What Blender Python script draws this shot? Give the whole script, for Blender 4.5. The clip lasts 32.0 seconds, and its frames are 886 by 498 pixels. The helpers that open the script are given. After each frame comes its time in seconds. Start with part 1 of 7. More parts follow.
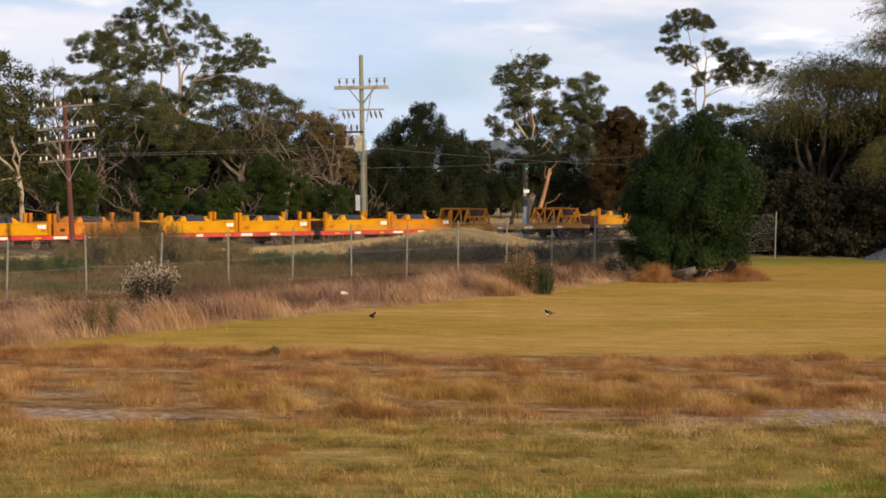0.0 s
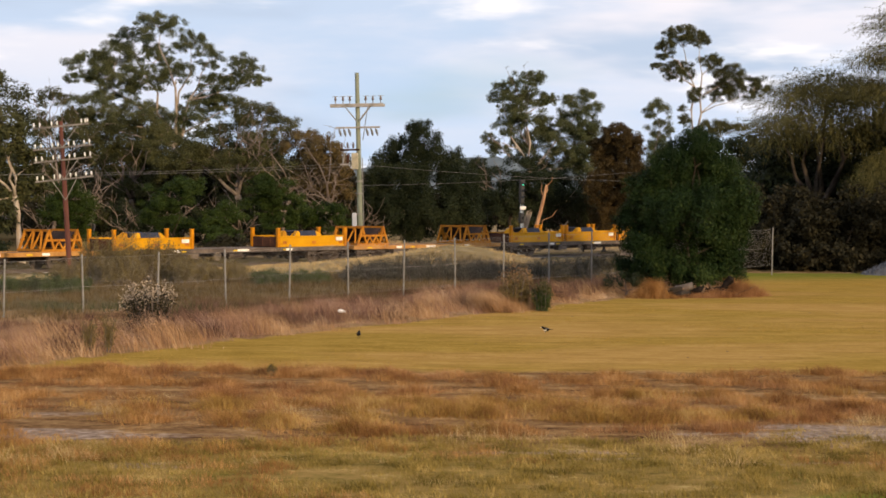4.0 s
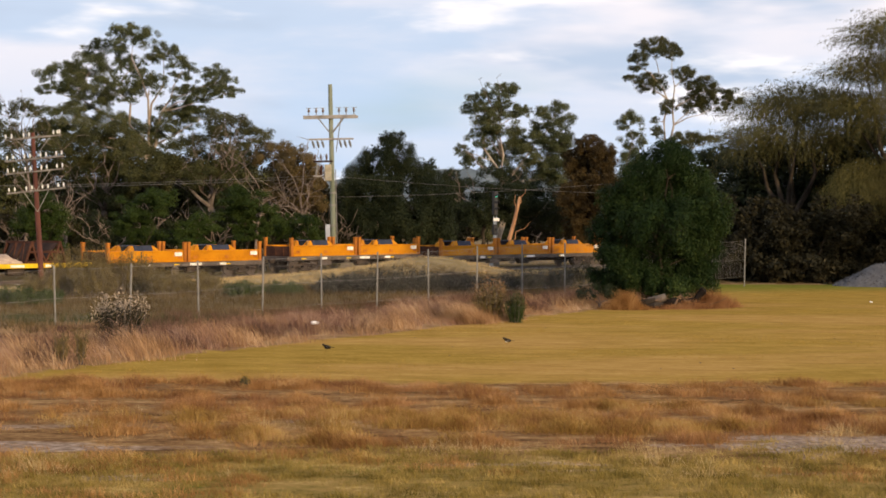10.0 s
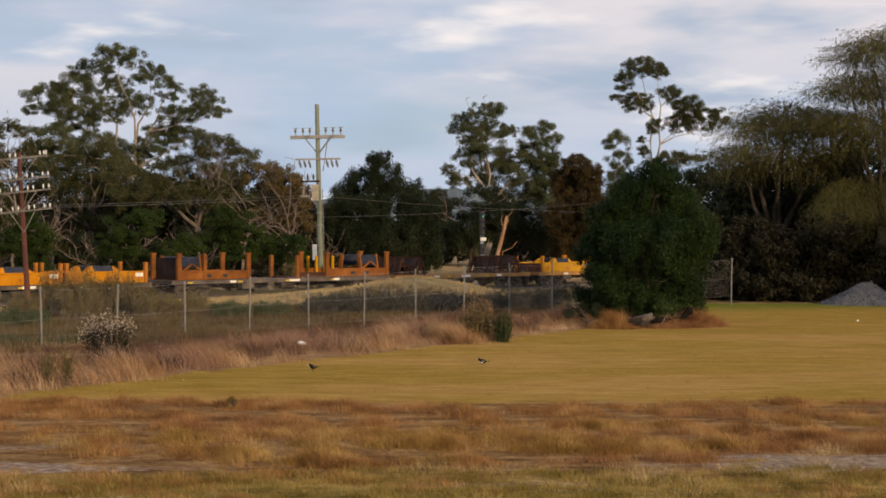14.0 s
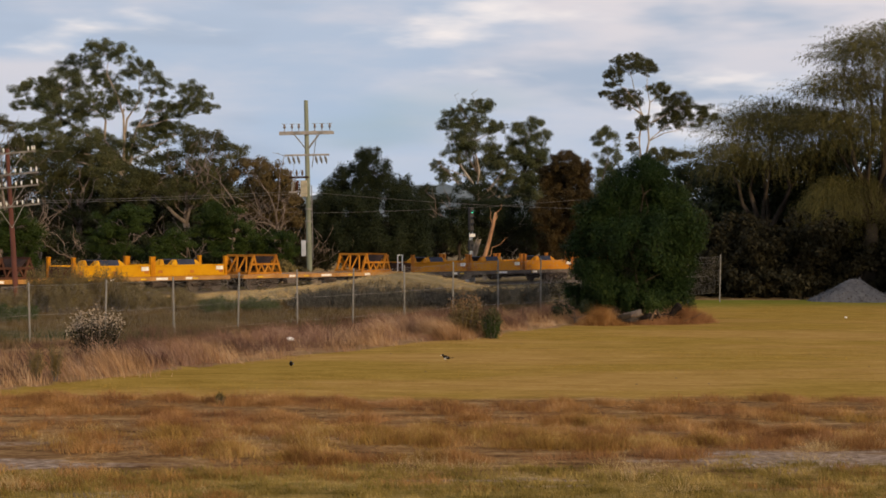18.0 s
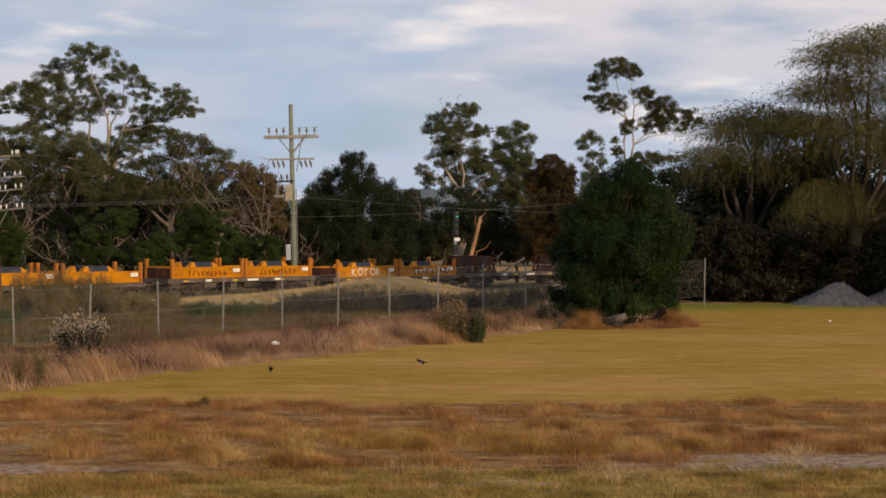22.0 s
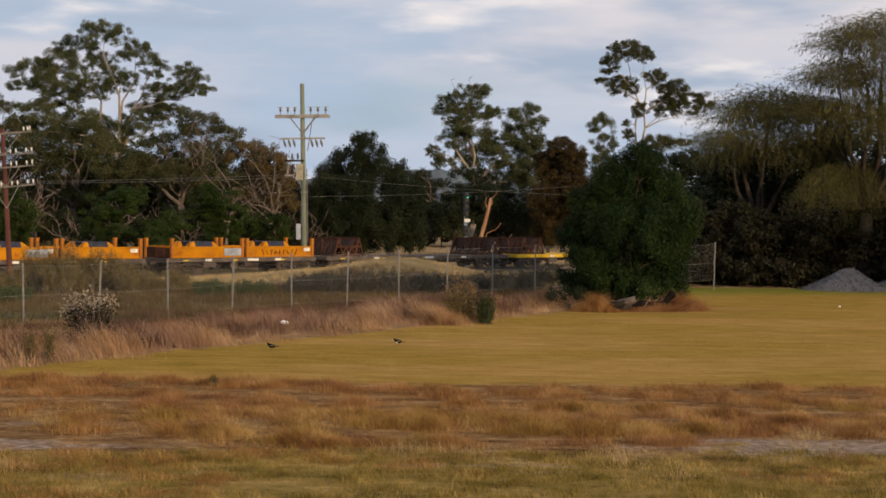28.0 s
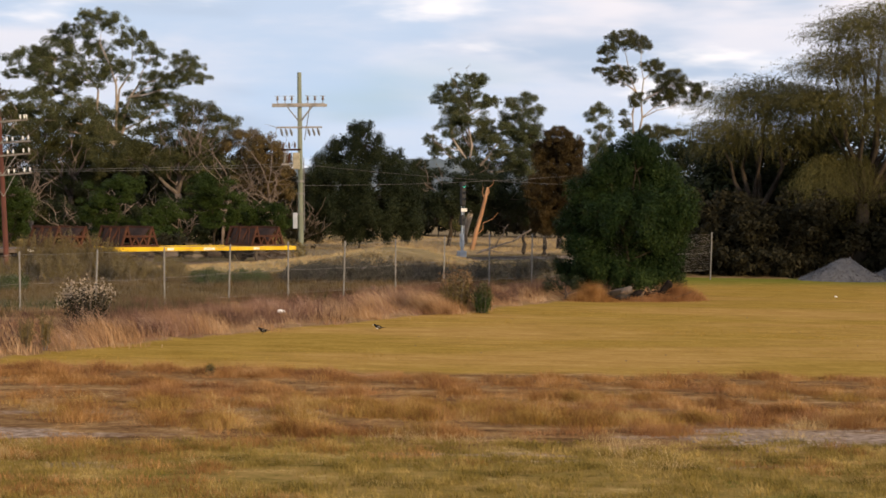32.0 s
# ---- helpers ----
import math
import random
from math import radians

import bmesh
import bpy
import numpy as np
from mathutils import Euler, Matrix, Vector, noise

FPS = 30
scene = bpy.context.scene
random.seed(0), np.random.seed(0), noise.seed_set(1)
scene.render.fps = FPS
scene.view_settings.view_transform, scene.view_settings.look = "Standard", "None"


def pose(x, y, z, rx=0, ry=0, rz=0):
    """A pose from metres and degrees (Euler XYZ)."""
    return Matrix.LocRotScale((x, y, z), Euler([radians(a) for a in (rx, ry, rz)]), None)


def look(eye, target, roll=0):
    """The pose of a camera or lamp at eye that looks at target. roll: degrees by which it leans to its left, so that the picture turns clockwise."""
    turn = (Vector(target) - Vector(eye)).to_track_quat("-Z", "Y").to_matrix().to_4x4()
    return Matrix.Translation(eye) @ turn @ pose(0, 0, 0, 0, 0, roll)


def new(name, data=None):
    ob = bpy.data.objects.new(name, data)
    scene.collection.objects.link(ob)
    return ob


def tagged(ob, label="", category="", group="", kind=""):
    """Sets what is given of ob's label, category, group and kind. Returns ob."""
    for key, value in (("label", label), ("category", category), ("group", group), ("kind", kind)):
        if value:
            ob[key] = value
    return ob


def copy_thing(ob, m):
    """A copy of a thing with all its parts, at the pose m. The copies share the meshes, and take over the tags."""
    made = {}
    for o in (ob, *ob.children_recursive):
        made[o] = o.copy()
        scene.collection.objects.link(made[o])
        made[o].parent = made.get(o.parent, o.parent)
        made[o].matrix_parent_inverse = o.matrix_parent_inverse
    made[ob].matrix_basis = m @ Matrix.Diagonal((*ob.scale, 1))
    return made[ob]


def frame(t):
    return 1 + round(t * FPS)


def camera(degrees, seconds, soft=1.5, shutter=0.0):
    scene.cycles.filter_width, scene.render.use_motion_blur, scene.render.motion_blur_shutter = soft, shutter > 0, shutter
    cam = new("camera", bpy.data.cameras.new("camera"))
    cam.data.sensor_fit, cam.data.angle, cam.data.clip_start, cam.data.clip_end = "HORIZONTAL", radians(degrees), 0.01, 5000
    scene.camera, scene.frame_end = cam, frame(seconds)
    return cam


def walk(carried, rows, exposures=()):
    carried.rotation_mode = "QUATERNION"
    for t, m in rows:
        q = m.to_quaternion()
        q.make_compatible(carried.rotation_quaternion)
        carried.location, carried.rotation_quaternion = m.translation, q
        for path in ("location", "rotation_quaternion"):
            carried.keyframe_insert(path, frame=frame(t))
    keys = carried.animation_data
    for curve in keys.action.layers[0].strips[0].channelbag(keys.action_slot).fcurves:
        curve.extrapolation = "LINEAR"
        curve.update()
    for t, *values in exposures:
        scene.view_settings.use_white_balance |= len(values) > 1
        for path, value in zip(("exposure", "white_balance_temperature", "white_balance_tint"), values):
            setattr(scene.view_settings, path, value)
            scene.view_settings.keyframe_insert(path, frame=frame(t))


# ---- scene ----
cam = camera(29.29, 32.0, soft=1.7)
PATH = [
    (0.0, pose(0, 0, 3.6, 87.811, -0.556, 1.134)),
    (0.5, pose(0, 0, 3.6, 88.000, -0.469, 0.998)),
    (1.0, pose(0, 0, 3.6, 87.721, -0.488, 0.948)),
    (1.5, pose(0, 0, 3.6, 87.626, -0.502, 0.944)),
    (2.0, pose(0, 0, 3.6, 87.716, -0.477, 0.766)),
    (2.5, pose(0, 0, 3.6, 87.849, -0.474, 0.669)),
    (3.0, pose(0, 0, 3.6, 87.819, -0.402, 0.793)),
    (3.5, pose(0, 0, 3.6, 88.356, -0.292, 1.269)),
    (4.0, pose(0, 0, 3.6, 88.394, -0.225, 1.019)),
    (4.5, pose(0, 0, 3.6, 88.276, -0.235, 0.769)),
    (6.5, pose(0, 0, 3.6, 88.404, -0.200, 0.448)),
    (7.0, pose(0, 0, 3.6, 88.574, -0.207, 0.664)),
    (7.5, pose(0, 0, 3.6, 88.807, -0.111, 1.049)),
    (8.0, pose(0, 0, 3.6, 88.832, -0.152, 0.967)),
    (8.5, pose(0, 0, 3.6, 88.590, -0.120, 0.324)),
    (9.0, pose(0, 0, 3.6, 88.453, -0.290, 0.008)),
    (9.5, pose(0, 0, 3.6, 88.571, -0.202, 0.029)),
    (10.0, pose(0, 0, 3.6, 88.790, -0.215, 0.118)),
    (10.5, pose(0, 0, 3.6, 88.538, -0.250, -0.369)),
    (11.0, pose(0, 0, 3.6, 88.868, -0.195, -0.366)),
    (11.5, pose(0, 0, 3.6, 88.832, -0.251, -0.328)),
    (12.0, pose(0, 0, 3.6, 89.045, -0.203, -0.462)),
    (12.5, pose(0, 0, 3.6, 89.047, -0.267, -0.561)),
    (13.0, pose(0, 0, 3.6, 89.031, -0.220, -0.520)),
    (13.5, pose(0, 0, 3.6, 89.266, -0.129, -0.387)),
    (15.5, pose(0, 0, 3.6, 89.635, -0.077, -0.210)),
    (16.0, pose(0, 0, 3.6, 89.735, -0.155, 0.289)),
    (16.5, pose(0, 0, 3.6, 89.392, -0.139, 0.033)),
    (17.0, pose(0, 0, 3.6, 89.320, -0.213, -0.407)),
    (17.5, pose(0, 0, 3.6, 89.270, -0.165, -0.530)),
    (18.0, pose(0, 0, 3.6, 89.329, -0.174, -0.695)),
    (18.5, pose(0, 0, 3.6, 89.606, -0.175, -0.796)),
    (19.0, pose(0, 0, 3.6, 89.609, -0.116, -0.630)),
    (19.5, pose(0, 0, 3.6, 89.703, -0.010, -0.524)),
    (20.0, pose(0, 0, 3.6, 89.774, -0.044, -0.729)),
    (20.5, pose(0, 0, 3.6, 89.682, -0.045, -0.954)),
    (21.0, pose(0, 0, 3.6, 89.530, -0.097, -1.128)),
    (21.5, pose(0, 0, 3.6, 89.533, -0.171, -1.238)),
    (22.0, pose(0, 0, 3.6, 89.465, -0.147, -1.206)),
    (22.5, pose(0, 0, 3.6, 89.323, -0.184, -1.022)),
    (23.0, pose(0, 0, 3.6, 89.530, -0.109, -0.539)),
    (23.5, pose(0, 0, 3.6, 90.038, -0.076, 0.427)),
    (24.0, pose(0, 0, 3.6, 89.931, -0.296, 0.584)),
    (24.5, pose(0, 0, 3.6, 89.095, -0.705, 0.324)),
    (25.0, pose(0, 0, 3.6, 89.089, -0.719, 0.707)),
    (25.5, pose(0, 0, 3.6, 88.914, -0.736, 1.090)),
    (26.0, pose(0, 0, 3.6, 88.823, -1.063, 0.455)),
    (26.5, pose(0, 0, 3.6, 88.822, -0.852, -0.505)),
    (28.5, pose(0, 0, 3.6, 88.822, -0.846, -0.937)),
    (29.0, pose(0, 0, 3.6, 88.915, -0.949, -1.159)),
    (29.5, pose(0, 0, 3.6, 88.531, -0.952, -1.466)),
    (30.0, pose(0, 0, 3.6, 88.354, -0.954, -1.351)),
    (30.5, pose(0, 0, 3.6, 88.468, -0.927, -1.257)),
    (31.0, pose(0, 0, 3.6, 88.826, -0.763, -0.779)),
    (31.5, pose(0, 0, 3.6, 88.600, -0.909, -0.595)),
    (32.0, pose(0, 0, 3.6, 88.462, -0.925, -0.968)),
]
EXPOSURES = [(t, stops, 6900, 12) for t, stops in ((0.0, 0.29), (9.0, 0.29), (11.0, 0.27), (12.0, 0.22), (13.0, -0.03), (14.0, -0.1), (16.0, -0.13), (19.0, -0.18), (26.0, -0.2), (29.0, -0.14), (32.0, 0.22))]
walk(cam, PATH, EXPOSURES)

# ---- light ----
SUN_TO = Vector((0.56, -0.80, 0.215)).normalized()
sun = new("sun", bpy.data.lights.new("sun", "SUN"))
sun.data.energy, sun.data.angle, sun.data.color = 3.4, radians(1.5), (1.0, 0.75, 0.46)
sun.matrix_world = look((0, 0, 60), Vector((0, 0, 60)) - SUN_TO)

world = bpy.data.worlds.new("sky")
scene.world = world
world.use_nodes = True


def make_sky(nt):
    """A low-sun sky, mostly covered by soft banked cloud with blue between."""
    nodes, links = nt.nodes, nt.links
    nodes.clear()
    out, bg = nodes.new("ShaderNodeOutputWorld"), nodes.new("ShaderNodeBackground")
    sky = nodes.new("ShaderNodeTexSky")
    sky.sky_type, sky.sun_disc = "NISHITA", False
    sky.sun_elevation = math.asin(SUN_TO.z)
    sky.sun_rotation = math.atan2(SUN_TO.x, SUN_TO.y)
    sky.dust_density, sky.ozone_density = 1.5, 2.0
    co = nodes.new("ShaderNodeTexCoord")

    def field(scale, shift, detail, rough, lo, hi):
        """Soft cloud noise, drawn out along the horizon, from 0 to 1."""
        mp, n, r = nodes.new("ShaderNodeMapping"), nodes.new("ShaderNodeTexNoise"), nodes.new("ShaderNodeMapRange")
        mp.inputs["Scale"].default_value, mp.inputs["Location"].default_value = scale, shift
        n.inputs["Scale"].default_value, n.inputs["Detail"].default_value, n.inputs["Roughness"].default_value = 1.0, detail, rough
        r.interpolation_type = "SMOOTHSTEP"
        r.inputs["From Min"].default_value, r.inputs["From Max"].default_value = lo, hi
        links.new(co.outputs["Generated"], mp.inputs["Vector"])
        links.new(mp.outputs[0], n.inputs["Vector"])
        links.new(n.outputs["Fac"], r.inputs["Value"])
        return r.outputs[0]

    def mixed(fac, a, b):
        n = nodes.new("ShaderNodeMix")
        n.data_type = "RGBA"
        links.new(fac, n.inputs["Factor"])
        for socket, v in (("A", a), ("B", b)):
            if isinstance(v, tuple):
                n.inputs[socket].default_value = (*v, 1)
            else:
                links.new(v, n.inputs[socket])
        return n.outputs["Result"]

    up, low = nodes.new("ShaderNodeSeparateXYZ"), nodes.new("ShaderNodeMapRange")
    links.new(co.outputs["Generated"], up.inputs[0])
    low.inputs["From Min"].default_value, low.inputs["From Max"].default_value = 0.05, 0.20
    links.new(up.outputs[2], low.inputs["Value"])
    # grey-blue banks low down, paler and pinker cloud above, a few bright breaks
    base = mixed(low.outputs[0], CLOUD_LOW, CLOUD_HIGH)
    thin = nodes.new("ShaderNodeMath")
    thin.operation = "MULTIPLY"
    rise = nodes.new("ShaderNodeMapRange")
    rise.inputs["From Min"].default_value, rise.inputs["From Max"].default_value, rise.inputs["To Min"].default_value = 0.03, 0.13, 0.25
    links.new(up.outputs[2], rise.inputs["Value"])
    links.new(field((4.2, 4.2, 18.0), SKY_SHIFT, 6.0, 0.52, 0.38, 0.60), thin.inputs[0])
    links.new(rise.outputs[0], thin.inputs[1])
    base = mixed(thin.outputs[0], base, CLOUD_LIGHT)
    base = mixed(field((6.0, 6.0, 24.0), (1.3, 4.4, 0.7), 4.0, 0.5, 0.50, 0.68), base, CLOUD_DARK)
    shade = mixed(field((7.0, 7.0, 30.0), (8.3, 2.1, 5.0), 5.0, 0.5, 0.56, 0.74), base, CLOUD_BRIGHT)
    cover = field((4.0, 4.0, 14.0), (0.4, 7.7, 2.2), 3.0, 0.5, 0.16, 0.40)
    mix = nodes.new("ShaderNodeMix")
    mix.data_type = "RGBA"
    gain = nodes.new("ShaderNodeVectorMath")
    gain.operation = "MULTIPLY"
    gain.inputs[1].default_value = (0.86, 1.0, 1.38)
    links.new(sky.outputs["Color"], gain.inputs[0])
    links.new(cover, mix.inputs["Factor"])
    links.new(gain.outputs[0], mix.inputs["A"])
    links.new(shade, mix.inputs["B"])
    links.new(mix.outputs["Result"], bg.inputs["Color"])
    bg.inputs["Strength"].default_value = 0.12
    links.new(bg.outputs[0], out.inputs[0])


SKY_SHIFT = (3.1, 0.4, 1.7)
CLOUD_LOW, CLOUD_HIGH, CLOUD_DARK, CLOUD_LIGHT, CLOUD_BRIGHT = (3.8, 5.0, 6.7), (4.4, 5.1, 6.4), (3.7, 4.6, 6.0), (6.7, 6.55, 7.1), (8.4, 8.1, 8.2)
make_sky(world.node_tree)


# ---- materials ----
def material(name, colors, scale=3.0, fine=25.0, rough=0.8, metal=0.0, bump=0.3, dist=0.02, island=0.0, each=0.0, glow=0.0, stretch=(1, 1, 1), spec=0.5, through_light=0.0, span_of=(0.48, 0.98)):
    """Two scales of noise between the colours; island varies leaf by leaf, each object by object."""
    m = bpy.data.materials.new(name)
    m.use_nodes = True
    nt = m.node_tree
    nodes, links = nt.nodes, nt.links
    bsdf = nodes["Principled BSDF"]
    bsdf.inputs["Roughness"].default_value, bsdf.inputs["Metallic"].default_value = rough, metal
    bsdf.inputs["Specular IOR Level"].default_value = spec
    co, mp = nodes.new("ShaderNodeTexCoord"), nodes.new("ShaderNodeMapping")
    mp.inputs["Scale"].default_value = stretch
    links.new(co.outputs["Object"], mp.inputs["Vector"])
    a, b = nodes.new("ShaderNodeTexNoise"), nodes.new("ShaderNodeTexNoise")
    a.inputs["Scale"].default_value, a.inputs["Detail"].default_value = scale, 5.0
    b.inputs["Scale"].default_value, b.inputs["Detail"].default_value = fine, 6.0
    for n in (a, b):
        links.new(mp.outputs[0], n.inputs["Vector"])
    add = nodes.new("ShaderNodeMath")
    add.operation = "MULTIPLY_ADD"
    add.inputs[1].default_value = 0.45
    links.new(b.outputs["Fac"], add.inputs[0])
    links.new(a.outputs["Fac"], add.inputs[2])
    last = add.outputs[0]
    for amount, node, socket in ((island, "ShaderNodeNewGeometry", "Random Per Island"), (each, "ShaderNodeObjectInfo", "Random")):
        if amount:
            n, k = nodes.new(node), nodes.new("ShaderNodeMath")
            k.operation = "MULTIPLY_ADD"
            k.inputs[1].default_value = amount
            links.new(n.outputs[socket], k.inputs[0])
            links.new(last, k.inputs[2])
            last = k.outputs[0]
    span = nodes.new("ShaderNodeMapRange")
    span.inputs["From Min"].default_value = span_of[0]
    span.inputs["From Max"].default_value = span_of[1] + island + each
    links.new(last, span.inputs["Value"])
    ramp = nodes.new("ShaderNodeValToRGB")
    el = ramp.color_ramp.elements
    while len(el) < len(colors):
        el.new(0.5)
    for i, c in enumerate(colors):
        el[i].position, el[i].color = i / max(1, len(colors) - 1), (*c, 1)
    links.new(span.outputs[0], ramp.inputs["Fac"])
    links.new(ramp.outputs["Color"], bsdf.inputs["Base Color"])
    if bump:
        bp = nodes.new("ShaderNodeBump")
        bp.inputs["Strength"].default_value, bp.inputs["Distance"].default_value = bump, dist
        links.new(b.outputs["Fac"], bp.inputs["Height"])
        links.new(bp.outputs[0], bsdf.inputs["Normal"])
    if glow:
        links.new(ramp.outputs["Color"], bsdf.inputs["Emission Color"])
        bsdf.inputs["Emission Strength"].default_value = glow
    if through_light:
        tr, mx = nodes.new("ShaderNodeBsdfTranslucent"), nodes.new("ShaderNodeMixShader")
        links.new(ramp.outputs["Color"], tr.inputs["Color"])
        mx.inputs[0].default_value = through_light
        links.new(bsdf.outputs[0], mx.inputs[1])
        links.new(tr.outputs[0], mx.inputs[2])
        links.new(mx.outputs[0], nodes["Material Output"].inputs["Surface"])
    return m


def leaf_mat(name, colors, rough=0.6):
    return material(name, colors, scale=0.25, fine=1.2, rough=rough, bump=0, island=0.45, spec=0.1, through_light=0.2)


GUM_LEAF = leaf_mat("gum_leaf", [(0.022, 0.030, 0.013), (0.072, 0.084, 0.036), (0.185, 0.190, 0.090)])
OLIVE_LEAF = leaf_mat("olive_leaf", [(0.017, 0.022, 0.009), (0.056, 0.060, 0.023), (0.145, 0.138, 0.054)])
WATTLE_LEAF = leaf_mat("wattle_leaf", [(0.010, 0.020, 0.004), (0.032, 0.054, 0.011), (0.080, 0.106, 0.024)])
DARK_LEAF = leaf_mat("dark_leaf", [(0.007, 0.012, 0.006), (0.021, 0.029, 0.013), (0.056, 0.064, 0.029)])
BROWN_LEAF = leaf_mat("brown_leaf", [(0.044, 0.034, 0.014), (0.108, 0.078, 0.031), (0.203, 0.144, 0.056)])
RUST_LEAF = leaf_mat("rust_leaf", [(0.022, 0.015, 0.007), (0.054, 0.037, 0.014), (0.112, 0.076, 0.028)])
BUSH_LEAF = leaf_mat("bush_leaf", [(0.005, 0.012, 0.004), (0.016, 0.034, 0.009), (0.068, 0.096, 0.024)])
WILLOW_LEAF = leaf_mat("willow_leaf", [(0.026, 0.025, 0.011), (0.084, 0.077, 0.025), (0.215, 0.190, 0.062)])
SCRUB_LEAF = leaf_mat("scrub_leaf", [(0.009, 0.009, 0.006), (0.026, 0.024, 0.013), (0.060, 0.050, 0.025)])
PALE_BARK = material("pale_bark", [(0.17, 0.13, 0.09), (0.34, 0.28, 0.22), (0.52, 0.46, 0.39)], 1.5, 8, 0.85, stretch=(1, 1, 0.25))
GREY_BARK = material("grey_bark", [(0.056, 0.044, 0.036), (0.128, 0.104, 0.088), (0.216, 0.184, 0.160)], 1.5, 8, 0.9, stretch=(1, 1, 0.25))
WARM_BARK = material("warm_bark", [(0.17, 0.085, 0.045), (0.34, 0.18, 0.09), (0.46, 0.28, 0.16)], 1.5, 8, 0.85, stretch=(1, 1, 0.25))
DRY_GRASS = material("dry_grass", [(0.175, 0.096, 0.046), (0.420, 0.252, 0.130), (0.670, 0.490, 0.310)], 0.5, 2.2, 0.8, bump=0, island=0.25, spec=0.04, through_light=0.25, span_of=(0.6, 0.86))
PINK_GRASS = material("pink_grass", [(0.150, 0.078, 0.054), (0.345, 0.203, 0.143), (0.560, 0.405, 0.300)], 0.5, 2.2, 0.8, bump=0, island=0.25, spec=0.04, through_light=0.25, span_of=(0.6, 0.86))
BAND_GRASS = material("band_grass", [(0.150, 0.072, 0.025), (0.330, 0.172, 0.062), (0.560, 0.345, 0.150)], 0.9, 3.2, 0.8, bump=0, island=0.18, spec=0.04, through_light=0.25, span_of=(0.6, 0.86))
DEAD_BARK = material("dead_branch_bark", [(0.083, 0.060, 0.049), (0.165, 0.128, 0.105), (0.270, 0.217, 0.188)], 1.5, 8, 0.9)
GOLD_GRASS = material("golden_grass", [(0.165, 0.092, 0.024), (0.350, 0.215, 0.060), (0.570, 0.400, 0.160)], 0.9, 3.2, 0.8, bump=0, island=0.18, spec=0.04, through_light=0.25, span_of=(0.6, 0.86))
RUSSET_GRASS = material("russet_grass", [(0.135, 0.062, 0.028), (0.290, 0.142, 0.062), (0.450, 0.255, 0.125)], 0.9, 3.2, 0.8, bump=0, island=0.18, spec=0.04, through_light=0.25, span_of=(0.6, 0.86))
WEED_GRASS = material("dead_weed", [(0.040, 0.021, 0.018), (0.115, 0.064, 0.050), (0.260, 0.160, 0.120)], 0.6, 2.5, 0.8, bump=0, island=0.25, spec=0.04, through_light=0.25, span_of=(0.6, 0.86))
TAN_LEAF = leaf_mat("tan_leaf", [(0.045, 0.040, 0.020), (0.11, 0.092, 0.045), (0.22, 0.175, 0.09)])
NEAR_GRASS = material("near_grass", [(0.105, 0.080, 0.018), (0.250, 0.184, 0.048), (0.480, 0.350, 0.130)], 1.1, 4.0, 0.8, bump=0, island=0.18, spec=0.04, through_light=0.25, span_of=(0.6, 0.86))
STRAW = material("straw", [(0.289, 0.187, 0.076), (0.468, 0.340, 0.162), (0.595, 0.476, 0.272)], 0.5, 2.0, 0.8, bump=0, island=0.5, spec=0.04, through_light=0.2)
OLIVE_GRASS = material("olive_grass", [(0.188, 0.121, 0.021), (0.350, 0.227, 0.050), (0.525, 0.350, 0.106)], 0.5, 2.0, 0.8, bump=0, island=0.5, spec=0.04, through_light=0.25)
LAWN_GRASS = material("lawn_grass", [(0.048, 0.087, 0.012), (0.095, 0.166, 0.022), (0.171, 0.245, 0.043)], 0.5, 2.0, 0.7, bump=0, island=0.5, spec=0.04, through_light=0.25)
ROUGH_GRASS = material("rough_grass", [(0.042, 0.029, 0.014), (0.105, 0.075, 0.034), (0.215, 0.152, 0.072)], 0.22, 0.9, 0.8, bump=0, island=0.45, spec=0.04, through_light=0.2)
FEATHER_SCRUB = leaf_mat("feathery_scrub_leaf", [(0.064, 0.051, 0.020), (0.152, 0.118, 0.046), (0.288, 0.224, 0.094)])
GREY_SCRUB = leaf_mat("grey_scrub_leaf", [(0.020, 0.021, 0.018), (0.050, 0.051, 0.042), (0.10, 0.098, 0.078)])
GREEN_SCRUB = leaf_mat("green_scrub_leaf", [(0.018, 0.030, 0.010), (0.046, 0.070, 0.022), (0.10, 0.125, 0.045)])
BLACK_LOG = material("charred_log", [(0.008, 0.007, 0.006), (0.018, 0.014, 0.012), (0.04, 0.03, 0.024)], 2, 10, 0.9, bump=0.6, spec=0.05)
GREEN_GRASS = material("green_rough_grass", [(0.026, 0.034, 0.016), (0.062, 0.070, 0.032), (0.13, 0.125, 0.058)], 0.3, 1.2, 0.8, bump=0, island=0.5, spec=0.04, through_light=0.2)
ORANGE = material("orange_paint", [(0.24, 0.080, 0.005), (0.49, 0.190, 0.005), (0.57, 0.240, 0.007)], 0.8, 7, 0.5, bump=0.1, each=0.15, spec=0.15)
YELLOW = material("yellow_paint", [(0.30, 0.120, 0.005), (0.53, 0.255, 0.005), (0.60, 0.310, 0.007)], 0.8, 7, 0.5, bump=0.1, each=0.15, spec=0.15)
FADED = material("faded_orange_paint", [(0.20, 0.065, 0.016), (0.42, 0.15, 0.022), (0.56, 0.22, 0.03)], 0.9, 8, 0.7, bump=0.2, each=0.15, spec=0.15)
FRAME_ORANGE = material("frame_orange", [(0.18, 0.060, 0.010), (0.40, 0.155, 0.014), (0.50, 0.22, 0.03)], 1.2, 9, 0.7, bump=0.2, each=0.1, spec=0.15)
